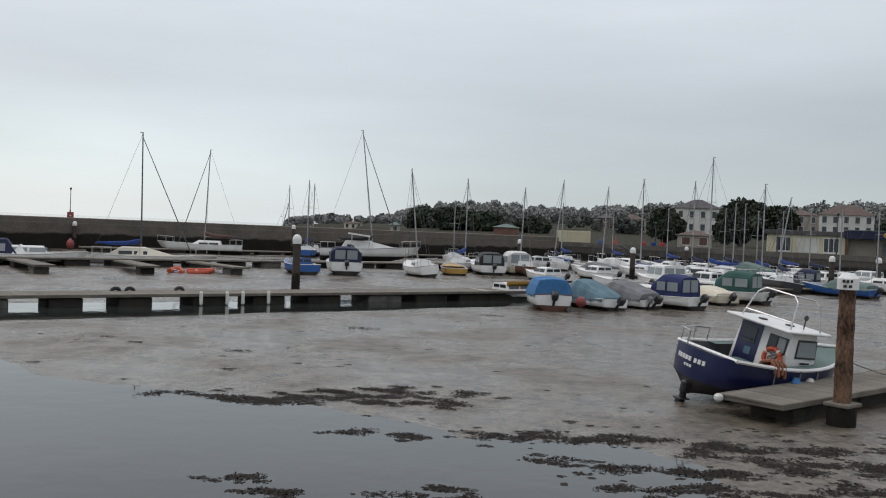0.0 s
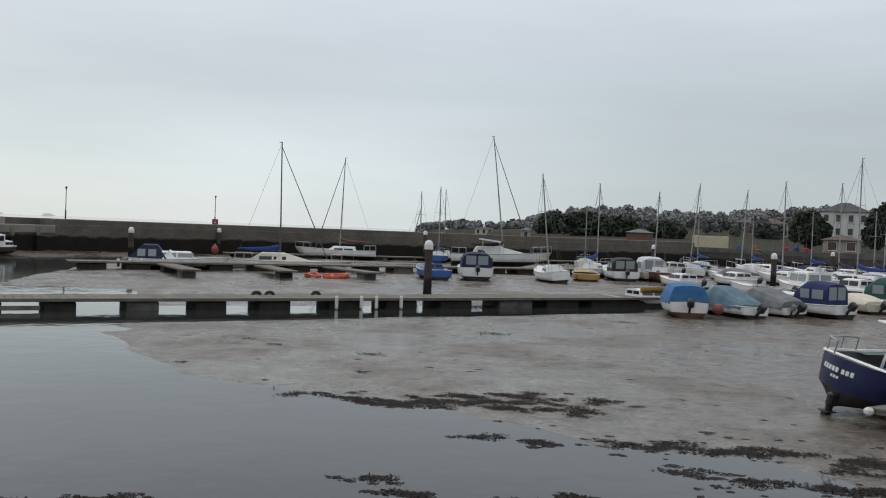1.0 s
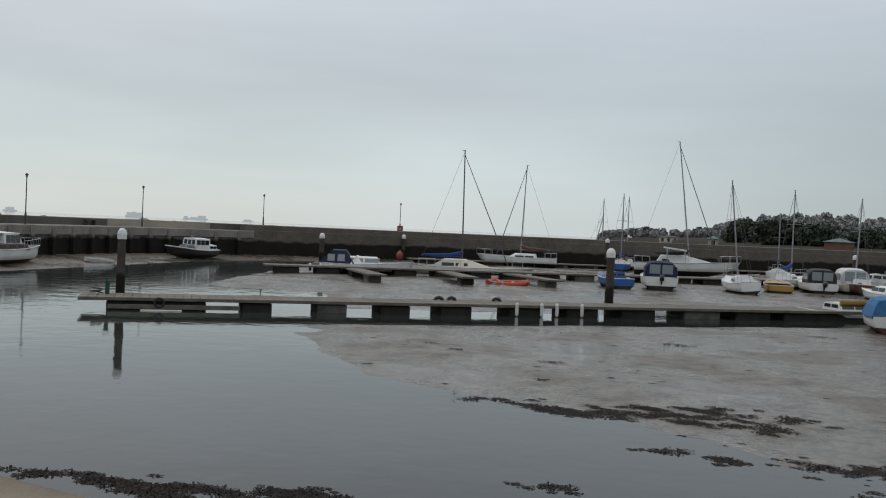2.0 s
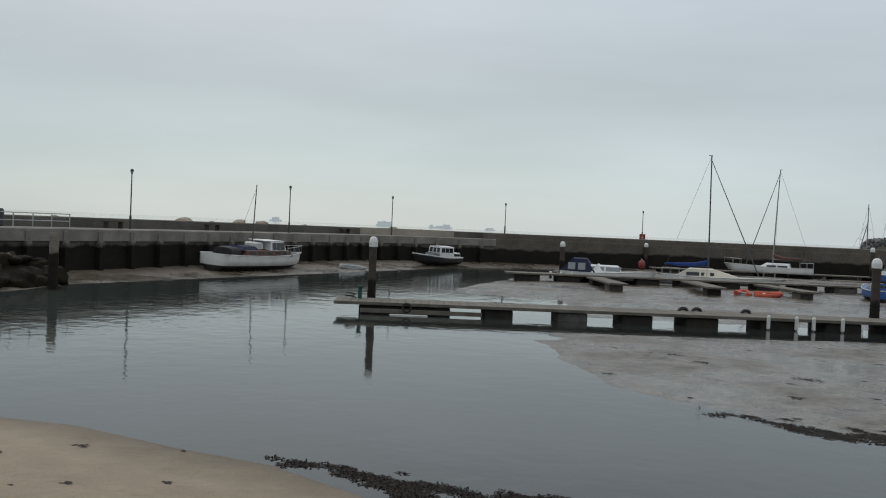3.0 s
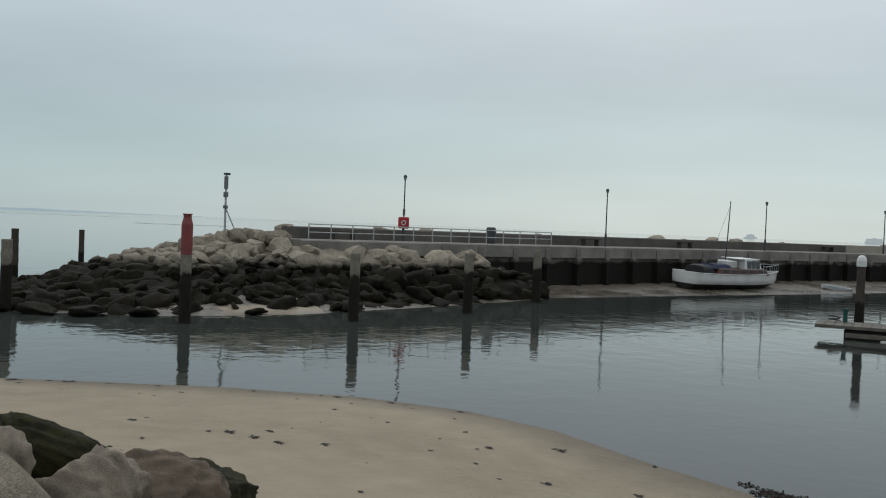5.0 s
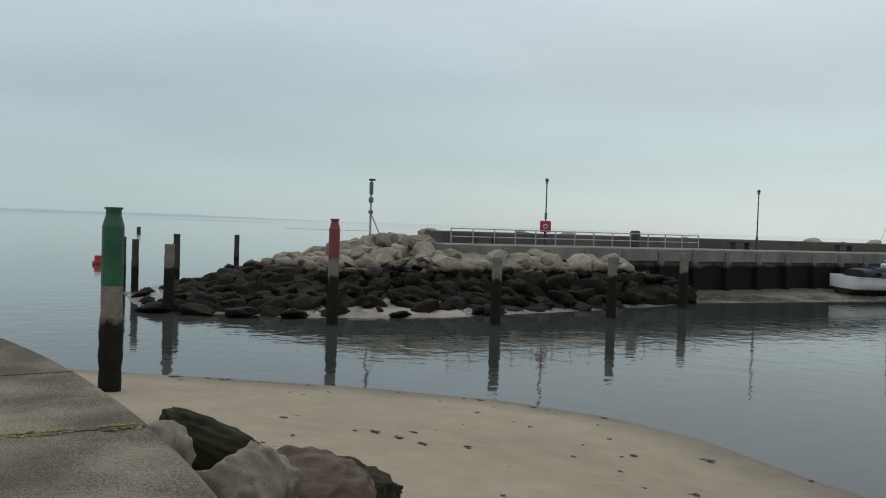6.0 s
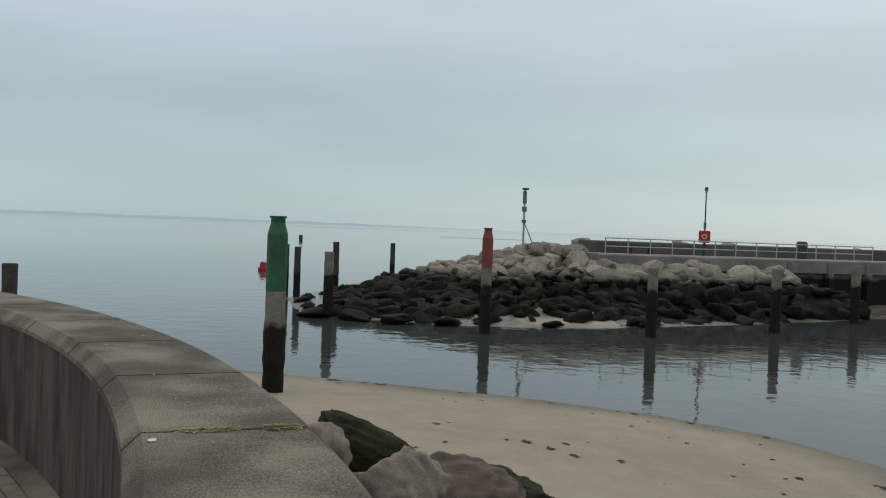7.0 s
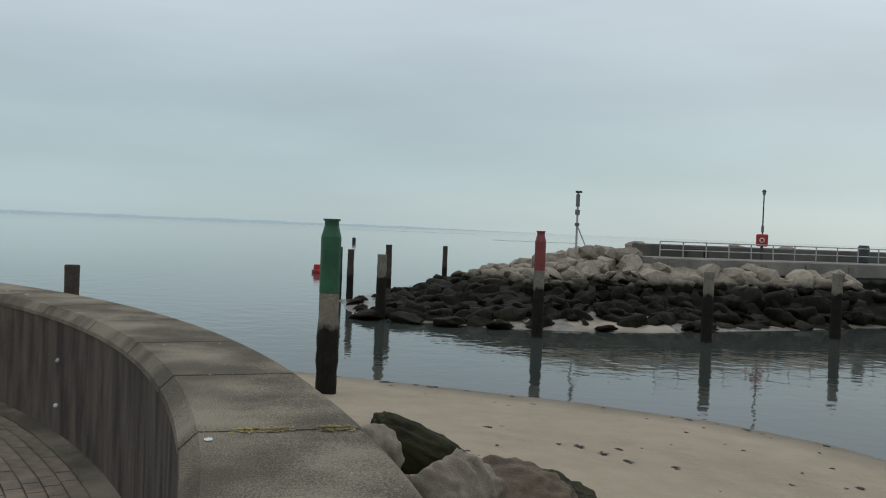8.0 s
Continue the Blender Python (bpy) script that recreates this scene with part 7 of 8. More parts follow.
# storage container behind the mole
x, y = polar(-8.05, 142)
th = base("storage_container", pose(x, y, 2.5, 0, 0, -8), "pale yellow ribbed storage container on the quay", "container")
part("shell", box(bmesh.new(), -2.6, 2.6, 0, 2.4, 0, 1.75, 0.03), M_RENDER_C, th)
for k in range(14):
    part("rib", box(bmesh.new(), -2.5 + k * 0.375, -2.42 + k * 0.375, -0.04, 0.01, 0.1, 1.65), M_RENDER_C, th)
# green ramp sheet and red gear near the slip
x, y = polar(-11.4, 118)
th = base("slipway_ramp", pose(x, y, 1.4, 0, 26, 0), "tilted green-netted ramp leaning at the slipway", "ramp")
part("panel", box(bmesh.new(), -1.8, 1.8, -1.0, 1.0, 0.5, 0.6, 0.02), M_CANVAS_GREY, th)
part("net", box(bmesh.new(), -0.9, 1.2, -0.8, 0.9, 0.61, 0.75, 0.05), M_GREEN, th)
for k, (az, m) in enumerate(((-12.3, M_RED), (-12.9, M_CANVAS_ROYAL), (-13.4, M_RED), (-10.6, M_ORANGE), (-9.7, M_BLUE), (-5.6, M_ORANGE))):
    x, y = polar(az, 133 + k)
    th = base("gear_stack", pose(x, y, 2.55, 0, 0, 20 * k) @ Matrix.Scale(0.62, 4), ("red", "blue", "red", "orange", "blue", "orange")[k] + " stacked harbour gear on the quay", "gear", "quay gear")
    part("crate", box(bmesh.new(), -0.5, 0.5, -0.4, 0.4, 0, 0.7, 0.04), m, th)
    part("pole", tube(bmesh.new(), (0.1, 0, 0.7), (0.3, 0, 1.7), 0.05), m, th)


def pavilion():
    d = 124
    x, y = polar(-19.4, d)
    th = base("pavilion", pose(x, y, 2.6, 0, 0, -25), "long low cream seafront pavilion with flat dark roof", "building")
    W1, W2, h = 9.2, 13.0, 2.2
    part("wall", box(bmesh.new(), 0, W1, 0, 6, -0.2, h, 0.02), M_RENDER_C, th)
    part("wall", box(bmesh.new(), W1 + 0.01, W1 + W2, 1.2, 6, -0.2, h, 0.02), M_RENDER_T, th)
    part("roof", box(bmesh.new(), -0.3, W1 - 0.1, -0.3, 6.2, h, h + 0.55, 0.03), M_SLATE, th)
    part("roof", box(bmesh.new(), W1 - 0.1, W1 + W2, -0.5, 6.2, h - 0.25, h + 0.75, 0.03), M_CANVAS_NAVY, th, "deep dark blue fascia")
    part("roof_edge", box(bmesh.new(), W1 - 0.2, W1 + W2, -0.55, 6.2, h + 0.75, h + 0.85, 0.02), M_GREENROOF, th, "pale green roof edge")
    for c, m, n in ((2.0, M_OFFWHITE, 3), (7.6, M_WHITE, 3)):
        dr = new("french_door")
        dr.parent = th
        part("frame", box(bmesh.new(), c - 0.9, c + 0.9, -0.06, 0.02, 0.0, 1.95), m, dr)
        for k in range(n):
            part("pane", box(bmesh.new(), c - 0.82 + k * 0.58, c - 0.34 + k * 0.58, -0.08, -0.05, 0.2, 1.85), M_GLASS, dr)
    part("panel", box(bmesh.new(), 3.6, 6.2, -0.05, 0.02, 0.0, 1.8, 0.01), M_RENDER, th, "white shuttered panel")
    for c in (W1 + 0.2, W1 + 3.6, W1 + 7.0, W1 + 10.4):
        part("pillar", box(bmesh.new(), c - 0.12, c + 0.12, -0.3, -0.05, -0.2, h - 0.25, 0.01), M_BROWN, th)
    for k in range(10):
        part("screen_slat", box(bmesh.new(), W1 + 4.2 + k * 0.8, W1 + 4.75 + k * 0.8, 1.10, 1.19, 0.0, 1.5), M_CANVAS_GREY, th)
    bm = bmesh.new()
    lathe(bm, [(0.5, -0.04), (0.55, 0.0), (0.5, 0.04)], 16, Matrix.Translation((W1 + 4.9, -0.56, h + 0.3)) @ Matrix.Diagonal((1.4, 1, 0.75, 1)) @ Matrix.Rotation(radians(90), 4, "X"))
    part("oval_sign", bm, M_YELLOW, th, "plain yellow oval sign")


pavilion()
for az, d, h in ((-23.2, 118, 4.6), (-13.0, 134, 3.0), (-20.0, 122, 3.4)):
    x, y = polar(az, d)
    th = base("street_lamp", pose(x, y, 2.55), "dark lamp post on the promenade", "street lamp", "promenade lamps")
    part("post", lathe(bmesh.new(), [(0.09, 0), (0.05, h)], 8), M_POST, th)
    part("lantern", lathe(bmesh.new(), [(0.05, h), (0.2, h + 0.2), (0.2, h + 0.3), (0.05, h + 0.4)], 8), M_POST, th)


# ---- trees ----
def leaf_cloud(rnd, lobes, n, size):
    """Small bent leaf sprays scattered through overlapping lobes (centre, radii), densest near their skin."""
    vs, fs = [], []
    tot = sum(r[0] * r[1] for c, r in lobes)
    for c, r in lobes:
        for _ in range(max(3, int(n * r[0] * r[1] / tot))):
            d = Vector((rnd.gauss(0, 1), rnd.gauss(0, 1), rnd.gauss(0, 1))).normalized() * rnd.uniform(0.55, 1.04)
            p = Vector((c[0] + d.x * r[0], c[1] + d.y * r[0], c[2] + d.z * r[1]))
            q = Euler((rnd.uniform(0, 6.3), rnd.uniform(0, 6.3), rnd.uniform(0, 6.3))).to_quaternion()
            s = size * rnd.uniform(0.6, 1.5)
            k = len(vs)
            for a in (Vector((-0.5, -0.35, 0)), Vector((0.45, -0.5, 0.12)), Vector((0.6, 0.4, 0)), Vector((-0.3, 0.55, 0.18)), Vector((0.05, 0.0, 0.45))):
                vs.append(tuple(p + q @ (a * s)))
            fs += [(k, k + 1, k + 4), (k + 1, k + 2, k + 4), (k + 2, k + 3, k + 4), (k + 3, k, k + 4)]
    return vs, fs


def tree(label, az, d, zb, ztop, width, seed, m=M_LEAF, n=2600, size=0.6):
    rnd = random.Random(seed)
    x, y = polar(az, d)
    th = base("tree", pose(x, y, zb, 0, 0, az), label, "tree")
    h = ztop - zb
    bm = bmesh.new()
    lathe(bm, [(0.5, -0.3), (0.36, h * 0.12), (0.28, h * 0.3), (0.12, h * 0.7)], 8, jag=0.08, rnd=rnd)
    for k in range(7):
        a = k * 0.9
        tube(bm, (0, 0, h * (0.15 + 0.05 * k)), (math.cos(a) * width * 0.3, math.sin(a) * width * 0.3, h * (0.4 + 0.06 * k)), 0.14, 0.04, 6)
    part("trunk", bm, M_BARK, th)
    lobes = [((0, 0, h * 0.5), (width * 0.36, h * 0.46))]
    for k in range(11):
        a = rnd.uniform(0, 6.3)
        r = rnd.uniform(0.15, 0.34) * width
        zz = rnd.uniform(0.18, 0.72) * h
        lobes.append(((math.cos(a) * r, math.sin(a) * r, zz), (width * rnd.uniform(0.14, 0.22), h * rnd.uniform(0.16, 0.25))))
    vs, fs = leaf_cloud(rnd, lobes, n, size)
    me = bpy.data.meshes.new("crown")
    me.from_pydata(vs, [], fs)
    me.materials.append(m)
    ob = new("crown", me)
    ob.parent = th


tree("large dark evergreen oak behind the promenade", -17.9, 185, 3.0, 3.6 + 185 * math.tan(radians(2.7)), 10.5, 1, n=5200)
tree("large dark evergreen oak beside its twin", -20.1, 188, 3.0, 3.6 + 188 * math.tan(radians(2.3)), 9.5, 2, n=4600)
tree("rounded dark evergreen tree by the villa", -13.6, 180, 3.0, 3.6 + 180 * math.tan(radians(1.95)), 7.2, 3, n=3600)
tree("dark evergreen tree near the shore road", -0.7, 230, 3.0, 3.6 + 230 * math.tan(radians(1.5)), 13, 4, n=3600, size=0.8)
tree("dark evergreen tree near the shore road", -2.4, 225, 3.0, 3.6 + 225 * math.tan(radians(1.25)), 9, 5, n=2600, size=0.8)
tree("dark evergreen tree near the shore road", -5.5, 225, 3.0, 3.6 + 225 * math.tan(radians(1.1)), 9, 6, n=2600, size=0.8)
tree("dark evergreen tree above the shore", 1.3, 260, 3.0, 3.6 + 260 * math.tan(radians(1.45)), 12, 7, n=3000, size=0.9)
tree("dark evergreen tree at the end of the terrace", -26.2, 200, 3.0, 3.6 + 200 * math.tan(radians(1.7)), 8, 8, n=2600)

SKYLINE = ([-30, -25.6, -24.5, -23.7, -21.9, -20.7, -18.4, -16.2, -14.9, -12.9, -11.2, -9.5, -7.5, -5.4, -4.1, -2.9, -0.4, 1.3, 3.1, 4.8, 6.6, 7.9, 9.4, 9.9],
           [2.4, 2.45, 2.75, 2.45, 2.55, 2.1, 2.2, 2.1, 2.3, 2.15, 2.0, 1.9, 1.8, 1.75, 2.05, 1.95, 1.85, 1.55, 1.0, 0.55, 0.72, 0.62, 0.35, 0.2])


def woods(name, label, m, seed, count, d0, d1, f0, f1, az0, az1, per, size):
    rnd = random.Random(seed)
    vs, fs = [], []
    for _ in range(count):
        az = rnd.uniform(az0, az1)
        d = rnd.uniform(d0, d1)
        el = float(np.interp(az, SKYLINE[0], SKYLINE[1])) * rnd.uniform(f0, f1)
        x, y = polar(az, d)
        z0, z1 = gz(x, y), 3.6 + d * math.tan(radians(el))
        hgt = min(max(3.0, z1 - z0), 17)
        w = hgt * rnd.uniform(0.30, 0.5)
        c = z1 - hgt * 0.45
        lobes = [((x, y, c), (w * 0.8, hgt * 0.45))] + [((x + rnd.uniform(-w, w) * 0.7, y + rnd.uniform(-w, w) * 0.7, c + rnd.uniform(-0.35, 0.22) * hgt), (w * 0.5, hgt * 0.22)) for _ in range(4)]
        v, f = leaf_cloud(rnd, lobes, per, size)
        k = len(vs)
        vs += v
        fs += [tuple(i + k for i in q) for q in f]
    me = bpy.data.meshes.new(name)
    me.from_pydata(vs, [], fs)
    me.materials.append(m)
    tagged(new(name, me), label, "trees", kind="stuff")


woods("woodland", "haze-greyed winter woodland covering the hillside", M_BARE_HAZED, 5, 230, 300, 460, 0.78, 1.02, -30, 3.0, 420, 0.85)
woods("woodland", "dark evergreen woodland below the winter trees", M_HILL_HAZED, 6, 95, 240, 330, 0.42, 0.78, -30, 2.5, 460, 0.7)
# Paler than real twigs: haze over the far shore is in this colour.
M_FAR_HAZED = mat("hazed_far_twigs", (0.26, 0.26, 0.255), (0.19, 0.19, 0.185), 0.95, 0.1, 1.0, 0.0, vary=0.2, island=True, spec=0.1)
woods("far_woodland", "hazy low woodland along the far shore", M_FAR_HAZED, 7, 70, 620, 720, 0.75, 1.0, 2.0, 9.8, 90, 2.2)


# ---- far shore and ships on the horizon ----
# Haze is put into the colour: a flat grey that also glows.
def haze_glow_mat(name, c):
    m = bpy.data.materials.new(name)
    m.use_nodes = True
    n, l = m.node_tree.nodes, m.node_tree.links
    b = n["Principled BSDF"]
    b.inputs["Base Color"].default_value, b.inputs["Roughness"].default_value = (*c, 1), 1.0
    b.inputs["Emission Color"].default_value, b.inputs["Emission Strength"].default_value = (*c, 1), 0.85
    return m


M_HAZE = haze_glow_mat("far_haze", (0.30, 0.37, 0.40))
M_HAZE_PALE = haze_glow_mat("far_haze_pale", (0.30, 0.335, 0.345))
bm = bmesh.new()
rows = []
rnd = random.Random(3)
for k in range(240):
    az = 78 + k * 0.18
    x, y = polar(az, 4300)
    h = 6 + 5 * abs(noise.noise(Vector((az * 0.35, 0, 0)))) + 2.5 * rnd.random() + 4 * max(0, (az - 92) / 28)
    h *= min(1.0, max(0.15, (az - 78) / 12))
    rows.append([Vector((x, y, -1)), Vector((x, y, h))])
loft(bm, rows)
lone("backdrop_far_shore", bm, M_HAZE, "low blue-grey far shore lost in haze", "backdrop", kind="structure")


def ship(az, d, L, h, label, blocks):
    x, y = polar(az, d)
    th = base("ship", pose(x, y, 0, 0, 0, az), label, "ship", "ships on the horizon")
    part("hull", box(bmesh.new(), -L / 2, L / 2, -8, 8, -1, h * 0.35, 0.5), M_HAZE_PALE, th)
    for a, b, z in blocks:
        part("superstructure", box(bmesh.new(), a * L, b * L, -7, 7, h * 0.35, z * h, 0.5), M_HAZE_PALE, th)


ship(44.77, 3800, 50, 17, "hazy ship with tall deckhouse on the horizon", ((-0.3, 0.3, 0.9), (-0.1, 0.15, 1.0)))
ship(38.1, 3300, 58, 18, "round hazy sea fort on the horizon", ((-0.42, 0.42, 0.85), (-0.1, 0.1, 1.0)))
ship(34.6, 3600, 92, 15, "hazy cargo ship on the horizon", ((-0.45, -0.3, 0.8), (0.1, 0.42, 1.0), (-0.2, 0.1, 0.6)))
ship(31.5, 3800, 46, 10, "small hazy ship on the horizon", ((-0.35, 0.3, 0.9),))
# half-tide ridges out at sea
for az0, az1, el in ((91.2, 82.8, -0.26), (81.9, 76.5, -0.58)):
    d = 3.6 / math.tan(radians(-el))
    bm = bmesh.new()
    ring = []
    for k in range(25):
        az = az0 + (az1 - az0) * k / 24
        x, y = polar(az, d * (1 + 0.02 * math.sin(k)))
        w = d * 0.035 * math.sin(math.pi * (k + 0.4) / 25)
        u = Vector((x, y, 0)).normalized()
        ring.append([Vector((x, y, -0.05)) - u * w, Vector((x, y, 0.10)), Vector((x, y, -0.05)) + u * w])
    loft(bm, ring)
    lone("sand_bar", bm, M_BARE_HAZED, "thin dark sand bar awash at low tide", "sand bar", "sand bars", smooth=True)


# ---- seaweed on the mud and along the waterline ----
def wrack(name, label, lines, seed, per_m, spread, size, hgt=0.5, extra=()):
    """Tangled strands in loose bands: many small curled blades, one heap per spot."""
    rnd = random.Random(seed)
    vs, fs = [], []

    def clump(x, y, s):
        z = max(gz(x, y), 0.0)
        for _ in range(int(34 * min(2.5, s / 0.10)) + 3):
            a, r = rnd.uniform(0, 6.3), s * rnd.random() ** 0.8
            px, py = x + math.cos(a) * r * 2.0, y + math.sin(a) * r * 1.3
            b, ln, wd = rnd.uniform(0, 6.3), rnd.uniform(0.012, 0.05), rnd.uniform(0.004, 0.014)
            dx, dy = math.cos(b) * ln, math.sin(b) * ln
            nx, ny = -math.sin(b) * wd, math.cos(b) * wd
            h = 0.004 + rnd.random() ** 2 * hgt * s * 0.30
            k = len(vs)
            vs.extend([(px - dx - nx, py - dy - ny, z + 0.002), (px - dx + nx, py - dy + ny, z + 0.004), (px + nx * 1.4, py + ny * 1.4, z + h), (px - nx * 1.4, py - ny * 1.4, z + h * 0.8), (px + dx + nx, py + dy + ny, z + 0.003), (px + dx - nx, py + dy - ny, z + 0.004)])
            fs.extend([(k, k + 1, k + 2, k + 3), (k + 3, k + 2, k + 4, k + 5)])

    for line in lines:
        for (x0, y0), (x1, y1) in zip(line, line[1:]):
            n = max(1, int(math.hypot(x1 - x0, y1 - y0) * per_m))
            for _ in range(n):
                t = rnd.random()
                x, y = x0 + (x1 - x0) * t + rnd.gauss(0, spread), y0 + (y1 - y0) * t + rnd.gauss(0, spread)
                if noise.noise(Vector((x * 1.3, y * 2.6, seed))) + 0.6 * noise.noise(Vector((x * 5, y * 9, seed))) > 0.0:
                    clump(x, y, size * rnd.uniform(0.4, 1.5))
    for x, y, s in extra:
        clump(x, y, s)
    me = bpy.data.meshes.new(name)
    me.from_pydata(vs, [], fs)
    me.materials.append(M_WEED)
    tagged(new(name, me), label, "seaweed", kind="stuff")


wrack("seaweed", "dark brown bladder wrack stranded in bands on the mud", [
    [(-5.6, 18.95), (-3.9, 18.5), (-2.5, 19.2), (-0.9, 19.4), (0.2, 19.2)], [(-3.5, 18.9), (-2.1, 19.7), (-0.4, 20.2), (1.2, 19.8)], [(-3.9, 18.4), (-1.5, 18.6), (0.6, 18.7)],
    [(-1.65, 15.75), (-1.1, 15.9), (-0.3, 15.65)], [(0.75, 16.15), (1.6, 16.2), (2.4, 16.25), (3.2, 16.3)], [(3.2, 16.3), (4.3, 16.05), (5.2, 15.8), (6.3, 15.6), (7.9, 16.0)],
    [(4.4, 15.6), (5.2, 15.0), (6.0, 14.4), (7.4, 15.0)], [(5.8, 15.1), (7.2, 14.2), (8.2, 14.9)]], 3, 34, 0.20, 0.11)
wrack("seaweed", "clumps of dark wrack near the sea wall foreshore", [
    [(-3.05, 12.85), (-2.4, 12.4), (-1.9, 12.0)], [(-0.7, 12.45), (0.1, 12.65), (0.7, 12.4)], [(2.4, 12.8), (3.9, 13.2), (5.1, 12.9), (6.6, 13.4)], [(1.6, 14.4), (3.4, 14.2), (5.0, 13.9)]], 4, 30, 0.16, 0.10, 0.7)
wrack("seaweed", "dark line of wrack along the edge of the sand", [
    [(-9.5, 9.95), (-8.7, 10.1), (-7.75, 10.2), (-6.8, 10.4), (-5.8, 10.8), (-5.1, 11.0)], [(-7.9, 10.0), (-6.9, 10.25), (-6.0, 10.5), (-5.2, 10.7)], [(-7.2, 9.9), (-6.2, 10.2), (-5.0, 10.5)]], 5, 44, 0.12, 0.10, 0.8)
rs = random.Random(77)
litter = [(-5.51, 25.07, 0.22), (-5.02, 21.96, 0.10), (-2.71, 31.85, 0.35), (-2.08, 14.05, 0.12), (2.18, 38.8, 0.3), (-5.29, 11.7, 0.16), (0.1, 15.7, 0.12), (-8.6, 25.9, 0.14), (-9.74, 26.86, 0.14), (-9.7, 22.0, 0.1)]
litter += [(rs.uniform(-9, 10), rs.uniform(11.8, 17.5), rs.uniform(0.01, 0.06)) for _ in range(420)]
litter += [(rs.uniform(-12, 24), rs.uniform(18, 44), rs.uniform(0.02, 0.07)) for _ in range(170)]
litter = [(x, y, s) for x, y, s in litter if gz(x, y) > -0.012]
wrack("seaweed", "scattered scraps of weed over the mud", [], 6, 1, 0.1, 0.1, 0.5, litter)
bits = [(-14.83, 2.16, 0.09), (-14.66, 2.42, 0.05), (-13.52, 3.36, 0.11), (-13.07, 3.59, 0.10), (-13.55, 3.98, 0.07), (-19.19, 1.43, 0.07), (-18.41, 3.58, 0.07), (-20.46, 0.76, 0.07), (-12.65, 3.85, 0.08), (-12.54, 4.51, 0.08), (-12.15, 8.33, 0.13), (-10.2, 6.79, 0.08), (-9.49, 7.78, 0.07), (-12.32, 7.12, 0.06)]
bits += [(-rs.uniform(9, 20), rs.uniform(-1, 8.5), rs.uniform(0.01, 0.035)) for _ in range(45)]
bits = [(x, y, s * 0.6) for x, y, s in bits if gz(x, y) > 0.03]
wrack("seaweed", "scraps of dry weed scattered on the sand", [[(-22, -1.2), (-20.7, 1.5), (-18.9, 4.8), (-17.3, 6.9), (-15.5, 8.3)], [(-11.6, 9.25), (-10.9, 9.35)]], 8, 4, 0.05, 0.05, 0.4, bits)

# ---- fittings on the near wall ----
for k, (a, z) in enumerate(((33.2, 2.54), (33.2, 2.21))):
    p = ring_pt(R_FACE - 0.01, a, z)
    th = base("wall_stud", Matrix.Translation(p) @ Matrix.Rotation(radians(a + 90), 4, "Z"), "broken pale bracket stub on the wall face", "bracket", "wall brackets")
    part("plate", boulder(51 + k, 1, 0.5, 0.9), M_OFFWHITE, th)
    th.scale = (1, 1, 1)
    for v in th.children[0].data.vertices:
        v.co *= 0.022
    part("bolt", tube(bmesh.new(), (0.06, -0.03, -0.02), (0.06, 0.03, -0.02), 0.012, n=6), M_OFFWHITE, th)
rl = random.Random(4)
lich = base("lichen", Matrix(), "yellow lichen growing along a coping joint", "lichen", kind="stuff")
bm = bmesh.new()
for k in range(420):
    a = 12.2 + rl.choice((-1, 1)) * (0.07 + abs(rl.gauss(0, 0.06)))
    r = R_IN + 0.10 + 0.42 * rl.random() ** 0.8
    if 0.32 < (r - R_IN) < 0.40:
        continue
    p = ring_pt(r, a, Z_TOP - 0.0005)
    s = rl.uniform(0.002, 0.007)
    v = [bm.verts.new(p + Vector((s * math.cos(t) * rl.uniform(0.6, 1.2), s * math.sin(t) * rl.uniform(0.6, 1.2), 0.004))) for t in np.linspace(0, 6.28, 7, endpoint=False)]
    bm.faces.new(v)
part("patch", bm, M_LICHEN, lich)
drop = base("bird_droppings", Matrix(), "white bird droppings on the coping", "droppings", kind="stuff")
bm = bmesh.new()
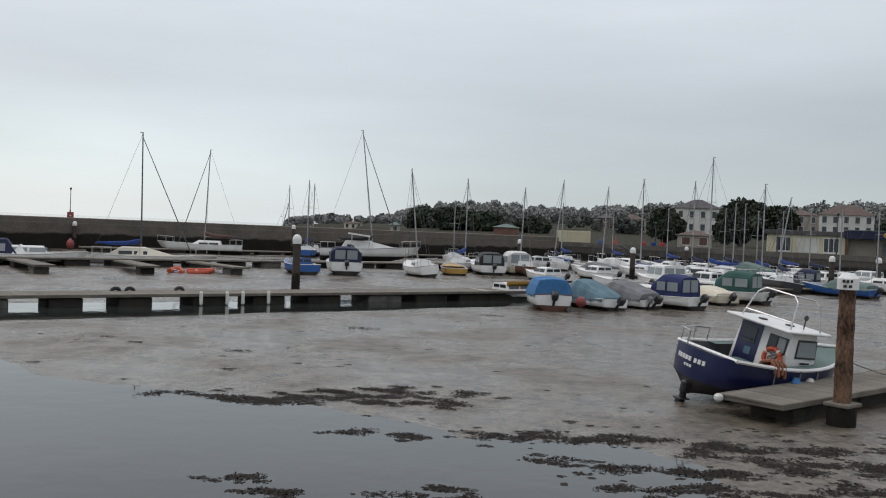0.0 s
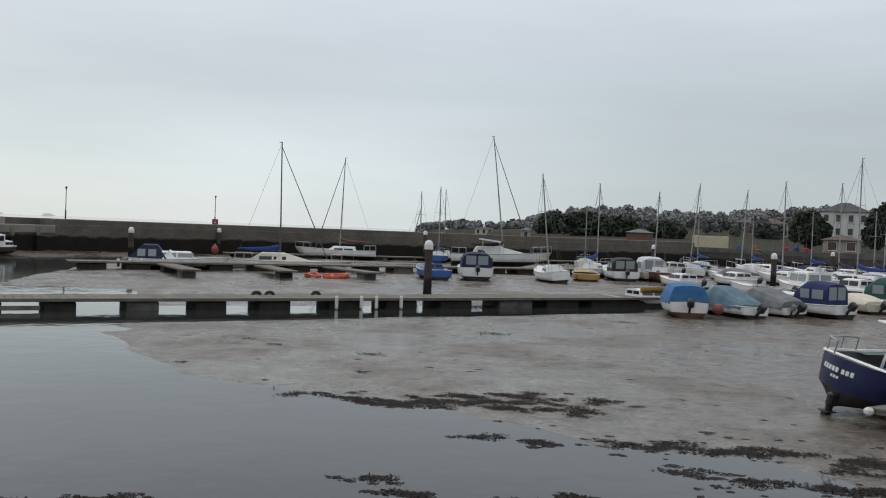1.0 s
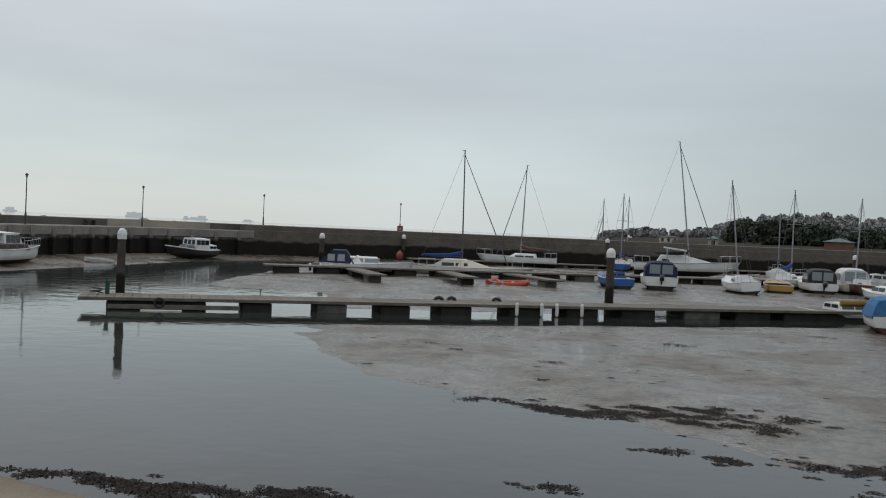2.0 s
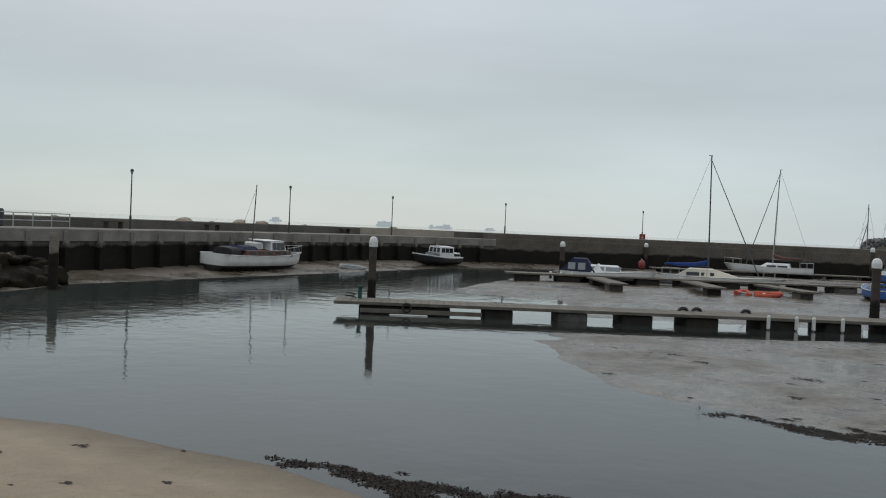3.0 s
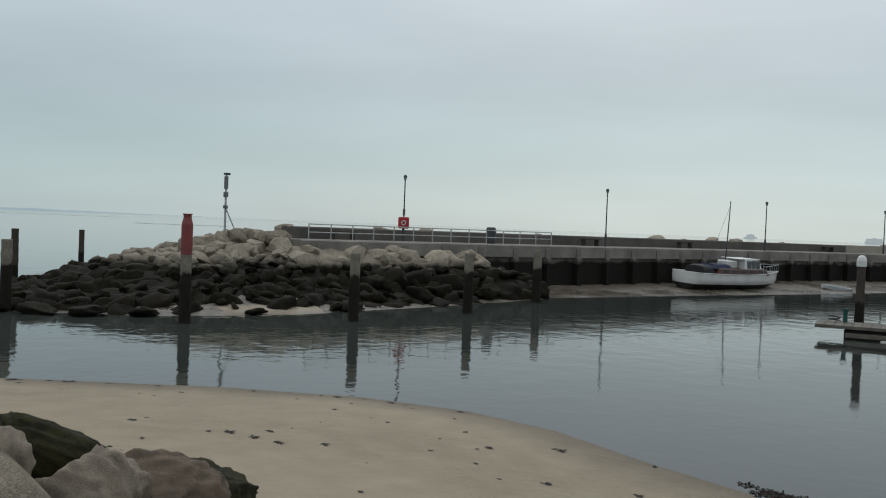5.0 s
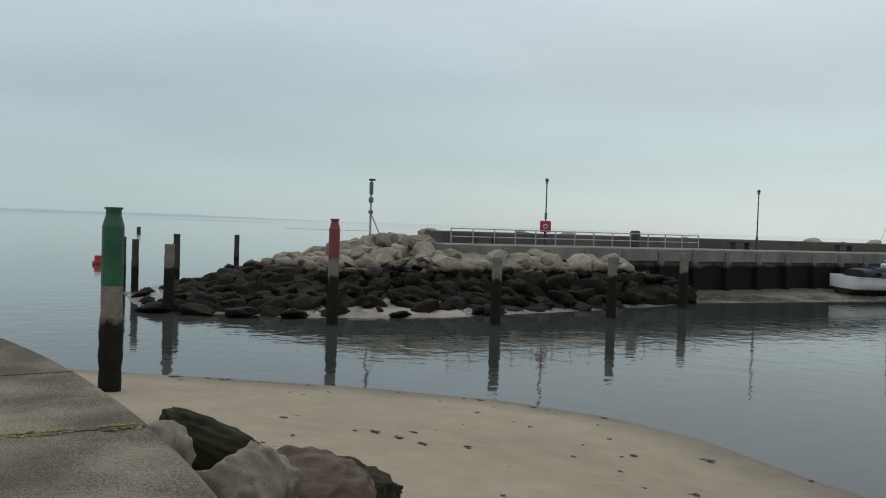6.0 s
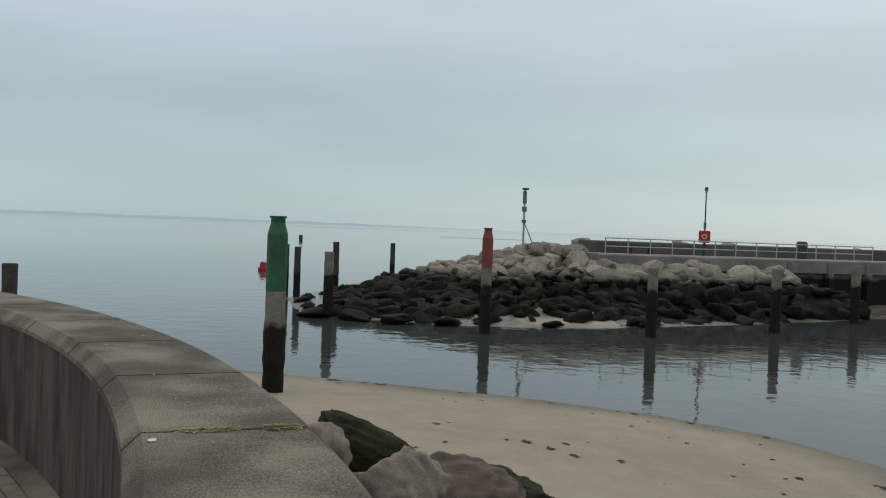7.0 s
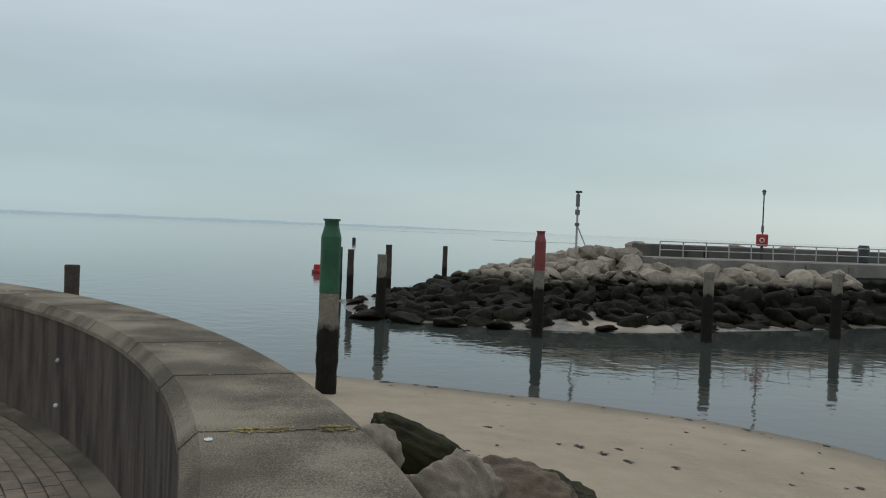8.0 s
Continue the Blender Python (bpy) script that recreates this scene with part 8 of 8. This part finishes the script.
for k in range(46):
    a, r = rl.uniform(5, 60), R_IN + 0.04 + 0.48 * rl.random()
    s = rl.uniform(0.002, 0.006)
    if k < 3:
        a, r, s = ((11.6, R_IN + 0.03, 0.016), (40.3, R_IN + 0.16, 0.022), (42.2, R_IN + 0.14, 0.022))[k]
    p = ring_pt(r, a, Z_TOP - 0.0005)
    v = [bm.verts.new(p + Vector((1.5 * s * math.cos(t), s * math.sin(t) * rl.uniform(0.7, 1.1), 0.004))) for t in np.linspace(0, 6.28, 7, endpoint=False)]
    bm.faces.new(v)
part("splash", bm, M_FENDER, drop)

# ---- paving bricks of the terrace ----
bm = bmesh.new()
box(bm, -0.1, 0.1, -0.05, 0.05, -0.06, 0.0, 0.004)
brick_me = mesh_of(bm, "paving_brick", M_PAVE)
rp = random.Random(8)
rest = bmesh.new()
count = 0
for row in range(22):
    r = R_FACE - 0.20 - row * 0.106
    n = int(radians(50) * r / 0.204)
    for i in range(n):
        a = 22 + (i + 0.5 * (row % 2)) / n * 50
        m = Matrix.Translation(ring_pt(r, a, Z_PAVE + rp.uniform(-0.003, 0.003))) @ Matrix.Rotation(radians(a), 4, "Z")
        if 28 < a < 52 and count < 300:
            ob = new("paving_brick", brick_me)
            ob.matrix_world = m
            ob.parent = terrace
            count += 1
        else:
            c = [m @ Vector(p) for p in ((-0.098, -0.048, 0), (0.098, -0.048, 0), (0.098, 0.048, 0), (-0.098, 0.048, 0), (-0.098, -0.048, -0.05), (0.098, -0.048, -0.05), (0.098, 0.048, -0.05), (-0.098, 0.048, -0.05))]
            v = [rest.verts.new(p) for p in c]
            for f in ((0, 1, 2, 3), (0, 4, 5, 1), (1, 5, 6, 2), (2, 6, 7, 3), (3, 7, 4, 0)):
                rest.faces.new([v[q] for q in f])
tagged(part("paving_bricks", rest, M_PAVE, terrace), kind="stuff")
bm = bmesh.new()
arc_block(bm, [(R_FACE - 0.145, Z_PAVE - 0.04), (R_FACE - 0.0, Z_PAVE - 0.04), (R_FACE - 0.0, Z_PAVE + 0.012), (R_FACE - 0.145, Z_PAVE + 0.004)], 10, 78, 40)
part("edging_strip", bm, M_CONC, terrace, "pale mortar edging at the wall foot")
